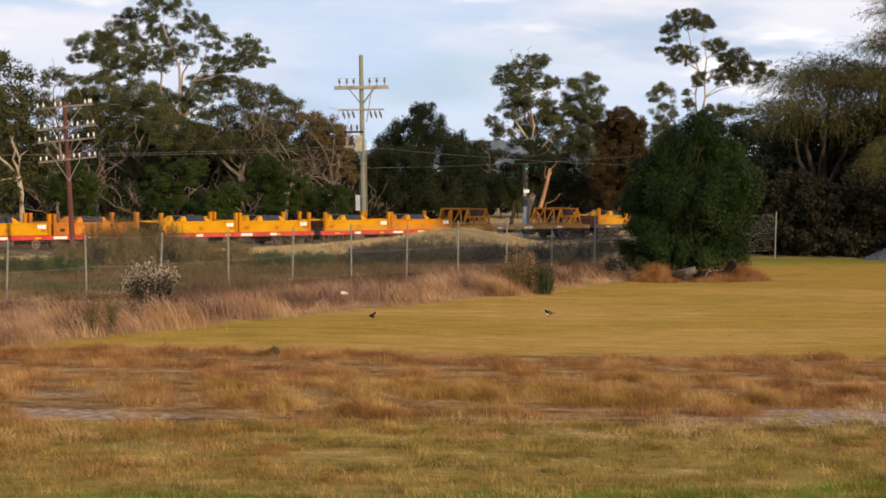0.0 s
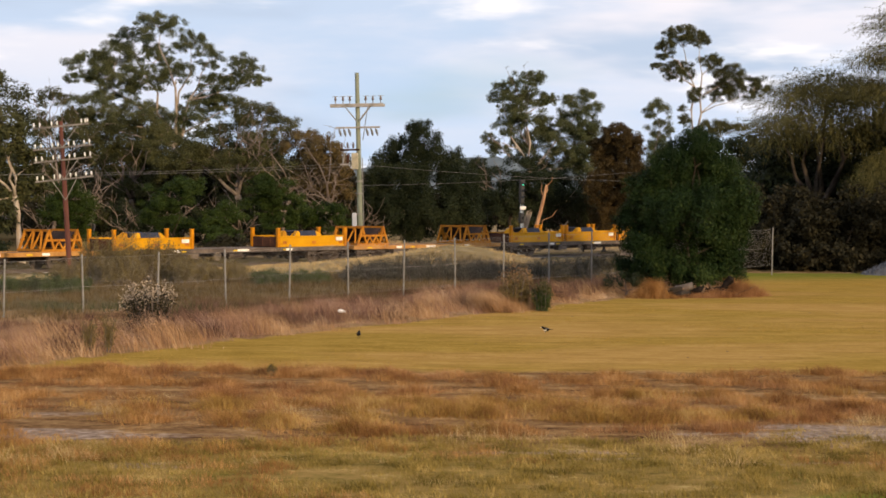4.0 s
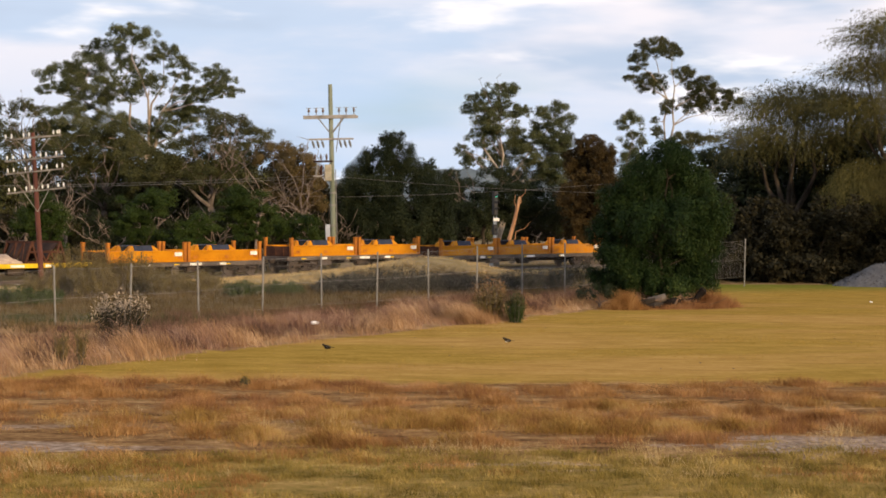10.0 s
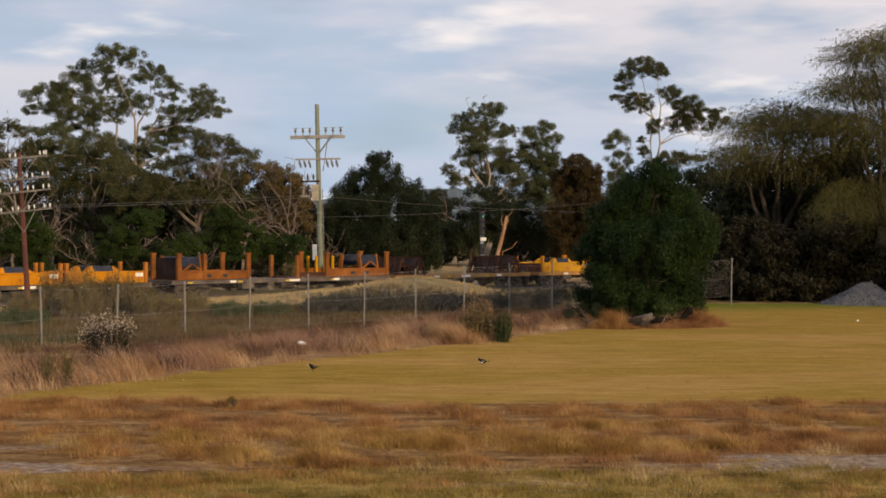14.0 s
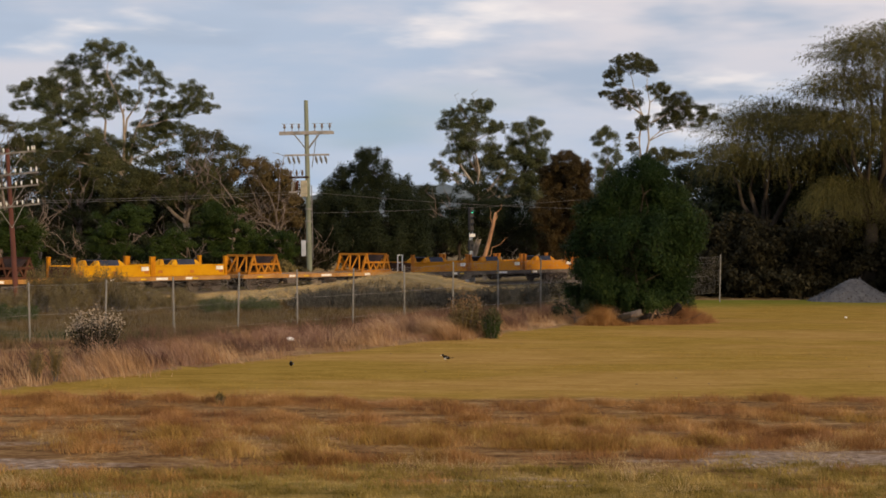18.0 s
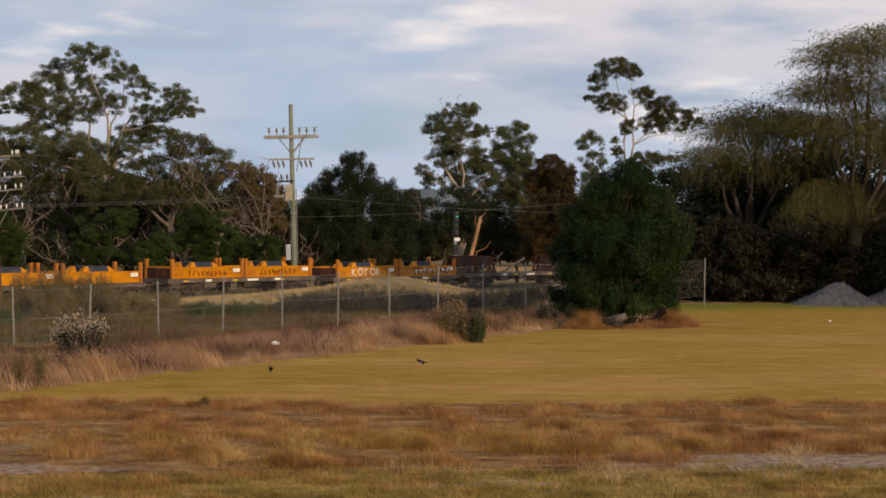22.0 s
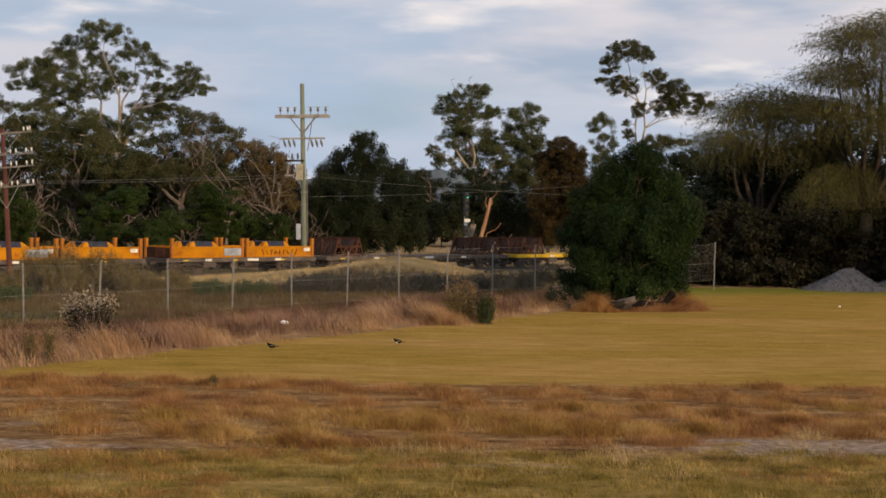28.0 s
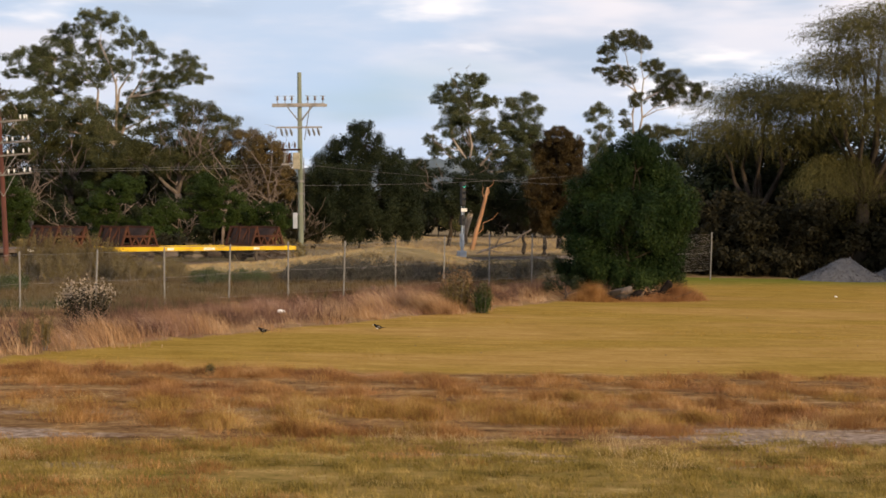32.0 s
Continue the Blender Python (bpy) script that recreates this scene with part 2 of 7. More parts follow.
DARK_ORANGE = material("rusted_orange_paint", [(0.09, 0.032, 0.012), (0.21, 0.075, 0.018), (0.33, 0.125, 0.028)], 0.9, 8, 0.75, bump=0.2, each=0.1, spec=0.15)
RUST = material("rust", [(0.026, 0.012, 0.009), (0.066, 0.028, 0.018), (0.135, 0.056, 0.028)], 1.0, 9, 0.85, bump=0.3, each=0.2, spec=0.15)
RUST_DARK = material("dark_rust", [(0.013, 0.010, 0.009), (0.032, 0.020, 0.017), (0.070, 0.038, 0.028)], 1.0, 9, 0.85, bump=0.3, spec=0.15)
RED_PAINT = material("red_paint", [(0.26, 0.03, 0.025), (0.48, 0.055, 0.045), (0.56, 0.09, 0.07)], 0.8, 8, 0.6, bump=0.15, spec=0.15)
DECK_BROWN = material("brown_deck_paint", [(0.18, 0.085, 0.03), (0.38, 0.19, 0.055), (0.48, 0.27, 0.09)], 0.8, 8, 0.7, bump=0.2, spec=0.15)
DECK_GREY = material("grey_deck_steel", [(0.045, 0.037, 0.033), (0.10, 0.08, 0.07), (0.19, 0.15, 0.12)], 0.8, 8, 0.75, bump=0.2, spec=0.15)
DECK_YELLOW = material("yellow_deck_paint", [(0.42, 0.27, 0.02), (0.70, 0.46, 0.02), (0.78, 0.55, 0.04)], 0.8, 8, 0.6, bump=0.2, spec=0.15)
UNDER = material("grimy_steel", [(0.018, 0.014, 0.012), (0.045, 0.034, 0.028), (0.09, 0.065, 0.05)], 1.2, 8, 0.8, bump=0.3, spec=0.15)
WHEEL = material("wheel_steel", [(0.05, 0.04, 0.035), (0.10, 0.08, 0.07), (0.18, 0.15, 0.13)], 1.2, 8, 0.6, metal=0.5, bump=0.2)
RUBBER = material("blue_black_rubber", [(0.012, 0.015, 0.026), (0.022, 0.028, 0.048), (0.04, 0.045, 0.07)], 1.5, 9, 0.6, bump=0.2, spec=0.15)
WHITE_PAINT = material("white_paint", [(0.55, 0.52, 0.48), (0.78, 0.75, 0.70), (0.82, 0.80, 0.76)], 1.5, 9, 0.6, bump=0.1)
BLUE_GREY_PAINT = material("blue_grey_paint", [(0.20, 0.22, 0.27), (0.33, 0.36, 0.42), (0.42, 0.45, 0.50)], 1.5, 9, 0.6, bump=0.1)
BLACK_PAINT = material("black_paint", [(0.015, 0.014, 0.014), (0.03, 0.028, 0.026)], 1.5, 9, 0.6, bump=0.1)
TARP = material("pale_tarpaulin", [(0.30, 0.21, 0.15), (0.48, 0.36, 0.26), (0.60, 0.48, 0.38)], 1.5, 6, 0.8, bump=0.5, dist=0.05)
GALV = material("galvanised_steel", [(0.12, 0.115, 0.11), (0.19, 0.185, 0.175), (0.27, 0.26, 0.25)], 3, 20, 0.7, metal=0.1, bump=0.1)
WIRE = material("fence_wire", [(0.16, 0.155, 0.15), (0.26, 0.25, 0.24), (0.34, 0.33, 0.32)], 3, 20, 0.5, metal=0.3, bump=0)
CABLE = material("grey_cable", [(0.06, 0.06, 0.06), (0.12, 0.115, 0.11), (0.18, 0.17, 0.165)], 3, 20, 0.6, bump=0)
PINE_POLE = material("treated_pole_timber", [(0.10, 0.12, 0.085), (0.18, 0.205, 0.155), (0.26, 0.28, 0.225)], 1.5, 10, 0.85, stretch=(1, 1, 0.15), bump=0.4)
RED_POLE = material("creosoted_pole_timber", [(0.048, 0.016, 0.012), (0.104, 0.032, 0.022), (0.160, 0.054, 0.035)], 1.5, 10, 0.85, stretch=(1, 1, 0.15), bump=0.4)
ARM_WOOD = material("weathered_arm_timber", [(0.15, 0.14, 0.13), (0.27, 0.255, 0.24), (0.38, 0.36, 0.34)], 2, 12, 0.85, bump=0.4)
OLD_ARM = material("old_grey_arm_timber", [(0.07, 0.062, 0.058), (0.14, 0.128, 0.12), (0.21, 0.195, 0.185)], 2, 12, 0.85, bump=0.4)
PORCELAIN = material("glazed_porcelain", [(0.55, 0.55, 0.50), (0.78, 0.78, 0.72)], 6, 20, 0.2, bump=0)
INSUL_DARK = material("brown_insulator", [(0.05, 0.03, 0.025), (0.11, 0.07, 0.05)], 6, 20, 0.3, bump=0)
BOX_CREAM = material("cream_paint", [(0.26, 0.24, 0.18), (0.36, 0.33, 0.25), (0.44, 0.41, 0.32)], 2, 12, 0.6, bump=0.1, spec=0.2)
INSUL_GREY = material("grey_insulator", [(0.10, 0.10, 0.10), (0.17, 0.17, 0.17)], 6, 20, 0.6, bump=0, spec=0.2)
DARK_BARK = material("dark_bark", [(0.02, 0.016, 0.012), (0.045, 0.036, 0.028), (0.08, 0.064, 0.05)], 1.5, 8, 0.9, spec=0.1)
SIGNAL_GREY = material("signal_grey_paint", [(0.20, 0.24, 0.28), (0.34, 0.39, 0.44), (0.42, 0.46, 0.50)], 2, 12, 0.6, bump=0.1)
GREEN_LAMP = material("green_signal_lamp", [(0.02, 0.45, 0.30), (0.03, 0.60, 0.42)], 2, 12, 0.3, bump=0, glow=0.9)
LENS_DARK = material("dark_lens", [(0.01, 0.012, 0.014), (0.02, 0.024, 0.028)], 2, 12, 0.15, bump=0)
GRAVEL = material("blue_gravel", [(0.038, 0.039, 0.043), (0.077, 0.077, 0.084), (0.126, 0.125, 0.130)], 3, 14, 0.9, bump=0.8, dist=0.05, island=0.4)
BALLAST = material("ballast", [(0.03, 0.026, 0.022), (0.07, 0.058, 0.048), (0.13, 0.108, 0.09)], 2, 14, 0.9, bump=0.8, dist=0.05)
STONE = material("pale_stone", [(0.136, 0.105, 0.076), (0.238, 0.190, 0.141), (0.340, 0.283, 0.217)], 3, 18, 0.9, bump=0.5)
LOG = material("dead_log", [(0.05, 0.03, 0.02), (0.13, 0.08, 0.05), (0.30, 0.20, 0.12)], 2, 10, 0.9, bump=0.6)
FLUFF = material("seed_fluff", [(0.221, 0.165, 0.115), (0.374, 0.305, 0.230), (0.510, 0.437, 0.352)], 2, 10, 0.9, bump=0, island=0.5, through_light=0.3)
FLUFF_WARM = material("tan_seed_heads", [(0.121, 0.066, 0.030), (0.205, 0.124, 0.059), (0.270, 0.185, 0.104)], 2, 10, 0.9, bump=0, island=0.5, through_light=0.3)
FEATHER_BLACK = material("black_feather", [(0.007, 0.006, 0.006), (0.016, 0.014, 0.013)], 6, 30, 0.7, bump=0.2, spec=0.1)
FEATHER_WHITE = material("white_feather", [(0.62, 0.60, 0.56), (0.80, 0.78, 0.74)], 6, 30, 0.7, bump=0.2)
PLASTIC = material("white_plastic", [(0.70, 0.68, 0.64), (0.85, 0.84, 0.82)], 5, 20, 0.4, bump=0.3)
# pale blue-green: distance haze mixed into the hill colour itself
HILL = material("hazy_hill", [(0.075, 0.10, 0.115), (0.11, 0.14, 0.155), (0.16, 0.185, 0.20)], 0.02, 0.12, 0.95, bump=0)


def ground_material():
    """Mown lawn, a band of long brown grass, bare earth, a dry verge and rough ground by the line, by place."""
    m = bpy.data.materials.new("field_ground")
    m.use_nodes = True
    nodes, links = m.node_tree.nodes, m.node_tree.links
    bsdf = nodes["Principled BSDF"]
    bsdf.inputs["Roughness"].default_value = 0.95
    bsdf.inputs["Specular IOR Level"].default_value = 0.0
    geo = nodes.new("ShaderNodeNewGeometry")

    def math_node(op, *args):
        n = nodes.new("ShaderNodeMath")
        n.operation = op
        for i, a in enumerate(args):
            if isinstance(a, (int, float)):
                n.inputs[i].default_value = a
            else:
                links.new(a, n.inputs[i])
        return n.outputs[0]

    def noise_at(scale, detail=5.0, stretch=(1, 1, 1)):
        mp, n = nodes.new("ShaderNodeMapping"), nodes.new("ShaderNodeTexNoise")
        mp.inputs["Scale"].default_value = stretch
        links.new(geo.outputs["Position"], mp.inputs["Vector"])
        links.new(mp.outputs[0], n.inputs["Vector"])
        n.inputs["Scale"].default_value, n.inputs["Detail"].default_value = scale, detail
        return n.outputs["Fac"]

    def step(value, lo, hi):
        n = nodes.new("ShaderNodeMapRange")
        n.interpolation_type = "SMOOTHSTEP"
        n.inputs["From Min"].default_value, n.inputs["From Max"].default_value = lo, hi
        links.new(value, n.inputs["Value"])
        return n.outputs[0]

    def ramp(value, colors, lo=0.3, hi=0.7):
        n = nodes.new("ShaderNodeValToRGB")
        el = n.color_ramp.elements
        while len(el) < len(colors):
            el.new(0.5)
        for i, c in enumerate(colors):
            el[i].position, el[i].color = lo + (hi - lo) * i / (len(colors) - 1), (*c, 1)
        links.new(value, n.inputs["Fac"])
        return n.outputs["Color"]

    def blend(fac, a, b):
        n = nodes.new("ShaderNodeMix")
        n.data_type = "RGBA"
        links.new(fac, n.inputs["Factor"])
        links.new(a, n.inputs["A"])
        links.new(b, n.inputs["B"])
        return n.outputs["Result"]

    xyz = nodes.new("ShaderNodeSeparateXYZ")
    links.new(geo.outputs["Position"], xyz.inputs[0])
    x, y = xyz.outputs[0], xyz.outputs[1]
    wob = noise_at(0.35)
    wide = noise_at(0.09, 4.0, (1, 2.2, 1))
    stripe = noise_at(0.6, 5.0, (0.12, 1.2, 1))
    fine = noise_at(6.0, 8.0)
    streak = noise_at(1.1, 6.0, (0.55, 1.2, 1))
    mottle = noise_at(1.7, 5.0, (0.6, 1.5, 1))
    mixed = math_node("ADD", math_node("ADD", math_node("MULTIPLY", streak, 0.35), math_node("MULTIPLY", mottle, 0.35)), math_node("MULTIPLY", fine, 0.30))
    yy = math_node("ADD", y, math_node("MULTIPLY", math_node("SUBTRACT", wob, 0.5), 3.0))
    # signed distance towards the mown side of the verge's edge
    edge = math_node("ADD", math_node("MULTIPLY", math_node("ADD", x, 9.24), 0.8635), math_node("MULTIPLY", math_node("SUBTRACT", y, 38.1), -0.5045))
    edge = math_node("SUBTRACT", edge, math_node("MULTIPLY", math_node("MAXIMUM", math_node("SUBTRACT", 40.5, y), 0.0), 0.14))
    edge = math_node("ADD", edge, math_node("MULTIPLY", math_node("SUBTRACT", wob, 0.5), 0.8))
    edge = math_node("MAXIMUM", edge, math_node("MINIMUM", math_node("SUBTRACT", x, 11.6), math_node("SUBTRACT", 87.0, y)))
    lawn = ramp(mixed, [(0.180, 0.110, 0.022), (0.290, 0.183, 0.040), (0.40, 0.260, 0.066)], 0.32, 0.68)
    gold = ramp(mixed, [(0.25, 0.145, 0.040), (0.36, 0.213, 0.064), (0.47, 0.295, 0.098)], 0.32, 0.68)
    lawn = blend(step(math_node("ADD", math_node("MULTIPLY", wide, 1.05), math_node("MULTIPLY", stripe, 0.14)), 0.46, 0.74), lawn, gold)
    green = ramp(mixed, [(0.08, 0.085, 0.014), (0.15, 0.15, 0.026), (0.23, 0.20, 0.046)])
    lawn = blend(step(math_node("ADD", math_node("ADD", y, math_node("MULTIPLY", x, -0.3)), math_node("MULTIPLY", wide, 8.0)), 74.0, 84.0), lawn, green)
    band = ramp(mixed, [(0.085, 0.045, 0.022), (0.16, 0.088, 0.040), (0.25, 0.148, 0.066), (0.40, 0.26, 0.13)], 0.38, 0.62)
    bare = ramp(fine, [(0.13, 0.088, 0.060), (0.26, 0.188, 0.138), (0.40, 0.31, 0.24)])
    near = ramp(mixed, [(0.10, 0.070, 0.022), (0.21, 0.148, 0.044), (0.28, 0.180, 0.062), (0.42, 0.31, 0.12)], 0.38, 0.62)
    lush = ramp(mixed, [(0.07, 0.10, 0.014), (0.12, 0.165, 0.024), (0.19, 0.225, 0.045)])
    verge = ramp(mixed, [(0.15, 0.088, 0.042), (0.26, 0.16, 0.080), (0.36, 0.235, 0.13)])
    rough = ramp(mixed, [(0.048, 0.034, 0.016), (0.105, 0.076, 0.035), (0.19, 0.138, 0.064)])
    straw = ramp(mixed, [(0.13, 0.098, 0.050), (0.26, 0.200, 0.105), (0.38, 0.300, 0.165)])
    color = blend(step(yy, 36.6, 35.4), lawn, band)
    patchy = noise_at(1.1, 4.0, (0.45, 1.5, 1))
    strip = noise_at(0.55, 4.0, (0.35, 1.3, 1))
    soil = math_node("MULTIPLY", step(strip, 0.57, 0.63), math_node("MULTIPLY", step(yy, 22.4, 23.4), step(yy, 33.0, 25.5)))
    soil = math_node("MULTIPLY", soil, step(patchy, 0.36, 0.46))
    color = blend(step(yy, 25.6, 24.0), color, near)
    color = blend(soil, color, bare)
    # the worn, stony patch
    px, py = math_node("SUBTRACT", x, 6.3), math_node("MULTIPLY", math_node("SUBTRACT", y, 26.4), 1.7)
    worn = math_node("SQRT", math_node("ADD", math_node("MULTIPLY", px, px), math_node("MULTIPLY", py, py)))
    worn = math_node("ADD", worn, math_node("MULTIPLY", math_node("SUBTRACT", patchy, 0.5), 5.0))
    color = blend(step(worn, 2.7, 1.6), color, bare)
    color = blend(step(math_node("SUBTRACT", yy, math_node("MULTIPLY", x, 0.14)), 20.1, 19.5), color, lush)
    color = blend(step(edge, 0.15, -0.15), color, verge)
    # distance from the near side of the line, towards the camera
    line = math_node("ADD", math_node("MULTIPLY", x, 0.7078), math_node("MULTIPLY", math_node("SUBTRACT", y, 122.0), -0.7064))
    color = blend(math_node("MULTIPLY", step(line, 42.0, 34.0), step(edge, 0.0, -2.0)), color, rough)
    hump = math_node("ADD", step(line, 24.0, 8.0), math_node("MULTIPLY", math_node("SUBTRACT", wob, 0.5), 1.6))
    color = blend(math_node("MULTIPLY", hump, math_node("MULTIPLY", step(edge, 0.0, -2.0), step(line, 3.0, 6.0))), color, straw)
    beyond = math_node("MULTIPLY", step(line, -5.0, -9.0), math_node("MULTIPLY", step(y, 120.0, 124.0), step(x, -36.0, -30.0)))
    color = blend(beyond, color, ramp(mixed, [(0.12, 0.082, 0.042), (0.27, 0.190, 0.102), (0.42, 0.310, 0.180)], 0.40, 0.60))
    links.new(color, bsdf.inputs["Base Color"])
    bp = nodes.new("ShaderNodeBump")
    bp.inputs["Strength"].default_value, bp.inputs["Distance"].default_value = 0.35, 0.05
    links.new(mixed, bp.inputs["Height"])
    links.new(bp.outputs[0], bsdf.inputs["Normal"])
    return m


# ---- building helpers ----
def mesh_of(name, verts, faces, mat, smooth=False):
    me = bpy.data.meshes.new(name)
    me.from_pydata(verts if isinstance(verts, list) else verts.tolist(), [], faces if isinstance(faces, list) else faces.tolist())
    me.materials.append(mat)
    if smooth:
        me.polygons.foreach_set("use_smooth", [True] * len(me.polygons))
    return me


def thing(name, label, category, group="", kind="", at_pose=None):
    ob = tagged(new(name), label, category, group, kind)
    if at_pose is not None:
        ob.matrix_basis = at_pose
    return ob


def part(name, bm, mat, parent, label="", smooth=False):
    me = bpy.data.meshes.new(name)
    bm.to_mesh(me)
    bm.free()
    me.materials.append(mat)
    if smooth:
        me.polygons.foreach_set("use_smooth", [True] * len(me.polygons))
    return link_part(name, me, parent, label)


def link_part(name, me, parent, label="", m=None):
    ob = new(name, me)
    ob.parent = parent
    if m is not None:
        ob.matrix_basis = m
    if label:
        ob["label"] = label
    return ob


def box_into(bm, x0, y0, z0, x1, y1, z1, bevel=0.0, m=None):
    made = bmesh.ops.create_cube(bm, size=1.0)["verts"]
    for v in made:
        v.co = Vector(((x0 + x1) / 2 + v.co.x * (x1 - x0), (y0 + y1) / 2 + v.co.y * (y1 - y0), (z0 + z1) / 2 + v.co.z * (z1 - z0)))
    if bevel:
        edges = list({e for v in made for e in v.link_edges})
        made = list({v for f in bmesh.ops.bevel(bm, geom=edges, offset=bevel, segments=1, affect="EDGES")["faces"] for v in f.verts} | {v for v in made if v.is_valid})
    if m is not None:
        bmesh.ops.transform(bm, matrix=m, verts=[v for v in made if v.is_valid])
    return bm


def box(x0, y0, z0, x1, y1, z1, bevel=0.0, m=None):
    return box_into(bmesh.new(), x0, y0, z0, x1, y1, z1, bevel, m)


def bar_into(bm, a, b, w, d=None, n=4):
    """A straight bar or rod from a to b."""
    a, b = Vector(a), Vector(b)
    d = d or w
    turn = (b - a).to_track_quat("Z", "Y").to_matrix()
    rings = []
    for p in (a, b):
        ring = []
        for i in range(n):
            ang = 2 * math.pi * (i + 0.5) / n
            k = 0.7071 if n == 4 else 0.5
            ring.append(bm.verts.new(p + turn @ Vector((math.cos(ang) * w * k, math.sin(ang) * d * k, 0))))
        rings.append(ring)
    for i in range(n):
        j = (i + 1) % n
        bm.faces.new((rings[0][i], rings[0][j], rings[1][j], rings[1][i]))
    bm.faces.new(rings[0][::-1])
    bm.faces.new(rings[1])
    return bm


def bar(a, b, w, d=None, n=4):
    return bar_into(bmesh.new(), a, b, w, d, n)


def tube_into(bm, points, radii, n=7):
    """A tapered tube through the points."""
    rings, last = [], None
    for i, p in enumerate(points):
        p = Vector(p)
        way = Vector(points[min(i + 1, len(points) - 1)]) - Vector(points[max(i - 1, 0)])
        turn = way.to_track_quat("Z", "Y").to_matrix()
        rings.append([bm.verts.new(p + turn @ Vector((math.cos(2 * math.pi * k / n), math.sin(2 * math.pi * k / n), 0)) * radii[i]) for k in range(n)])
    for a, b in zip(rings, rings[1:]):
        for k in range(n):
            j = (k + 1) % n
            bm.faces.new((a[k], a[j], b[j], b[k]))
    bm.faces.new(rings[0][::-1])
    bm.faces.new(rings[-1])
    return bm


def disc_into(bm, m, radius, depth, n=20):
    made = bmesh.ops.create_cone(bm, cap_ends=True, segments=n, radius1=radius, radius2=radius, depth=depth, matrix=m)
    return bm


def leaves(rng, centers, size, aspect=0.35, droop=0.0, jitter=0.3, outward=None, along=None, ruffle=0.42):
    """Small flat leaves, one triangle each, at the given places, hanging by droop and, with outward given, mostly facing that way."""
    n = len(centers)
    axis = rng.normal(size=(n, 3))
    axis[:, 2] -= droop * 1.6
    face = rng.normal(size=(n, 3))
    if outward is not None:
        face = outward / (np.linalg.norm(outward, axis=1)[:, None] + 1e-9) + ruffle * face
        axis -= face * ((axis * face).sum(1) / (face * face).sum(1))[:, None]
    if along is not None:
        axis = along / (np.linalg.norm(along, axis=1)[:, None] + 1e-9) + 0.3 * axis
    axis /= np.linalg.norm(axis, axis=1)[:, None] + 1e-9
    side = np.cross(axis, face)
    side /= np.linalg.norm(side, axis=1)[:, None] + 1e-9
    s = size * (1 + jitter * rng.uniform(-1, 1, (n, 1)))
    a, b = axis * s * 0.5, side * s * aspect * 0.5
    v = np.stack([centers - a, centers + a, centers + b * 1.7 - a * 0.15], 1).reshape(-1, 3)
    return v, np.arange(3 * n).reshape(-1, 3)


def blades(rng, base, height, width, lean=0.35, wind=(0.0, 0.0), splay=None, bent=False):
    """Bent grass blades, rooted at base; splay leans each its own way."""
    n = len(base)
    h = np.asarray(height).reshape(-1, 1) * (1 + 0.3 * rng.uniform(-1, 1, (n, 1)))
    ang = rng.uniform(0, 2 * np.pi, n)
    out = np.stack([np.cos(ang), np.sin(ang), np.zeros(n)], 1) * rng.uniform(0.2, 1, (n, 1)) * lean + np.array([wind[0], wind[1], 0.0])
    if splay is not None:
        out[:, :2] += splay
    ang2 = rng.uniform(0, 2 * np.pi, n)
    w = np.stack([np.cos(ang2), np.sin(ang2), np.zeros(n)], 1) * width * 0.5
    up = np.array([0, 0, 1.0])
    mid, tip = base + (up * 0.6 + out * 0.35) * h, base + (up * 0.95 + out) * h
    if not bent:
        return np.stack([base - w, base + w, tip], 1).reshape(-1, 3), np.arange(3 * n).reshape(-1, 3)
    v = np.stack([base - w, base + w, mid - w * 0.8, mid + w * 0.8, tip], 1).reshape(-1, 3)
    k = 5 * np.arange(n)[:, None]
    f = np.concatenate([k + [0, 1, 3], k + [0, 3, 2], k + [2, 3, 4]], 0)
    return v, f


def joined(chunks):
    vs, fs, k = [], [], 0
    for v, f in chunks:
        vs.append(v)
        fs.append(f + k)
        k += len(v)
    return np.concatenate(vs), np.concatenate(fs)


# ---- ground ----
ALONG, NEARWARD = Vector((0.7064, 0.7078, 0)), Vector((0.7078, -0.7064, 0))
LINE_TURN, RAIL_Z, DECK_Z = 45.06, -0.45, 0.60
FENCE_A, FENCE_B = (-14.34, 51.5), (5.15, 73.6)
FENCE_STEP = ((FENCE_B[0] - FENCE_A[0]) / 10, (FENCE_B[1] - FENCE_A[1]) / 10)


def smooth(v, lo, hi):
    k = np.clip((np.asarray(v, float) - lo) / (hi - lo), 0, 1)
    return k * k * (3 - 2 * k)


def line_off(x, y):
    """Metres from the near side of the line towards the field."""
    return x * 0.7078 - (y - 122.0) * 0.7064


def line_along(x, y):
    return x * 0.7064 + (y - 122.0) * 0.7078


def edge_off(x, y):
    """Metres on to the mown side of the verge's edge."""
    return np.maximum((x + 9.24) * 0.8635 - (y - 38.1) * 0.5045 - 0.14 * np.maximum(0, 40.5 - y), np.minimum(x - 11.6, 87.0 - y))


def height(x, y):
    x, y = np.asarray(x, float), np.asarray(y, float)
    q, s = line_off(x, y), line_along(x, y)
    z = -0.5 * (1 - smooth(q, 10, 30))
    # grassed hump before the line
    z = z + np.exp(-((q - 11.5) / 4.4) ** 2) * (1.28 * np.exp(-((s + 12.8) / 4.8) ** 2) + 0.5 * np.exp(-((s + 20.5) / 5.0) ** 2) + 0.28 * np.exp(-((s + 28.5) / 6.0) ** 2))
    z = z - 0.13 * np.exp(-((q + 1.35) / 3.2) ** 4)
    far = np.hypot(x, y)
    return z + 6.0 * smooth(far, 350, 1500)


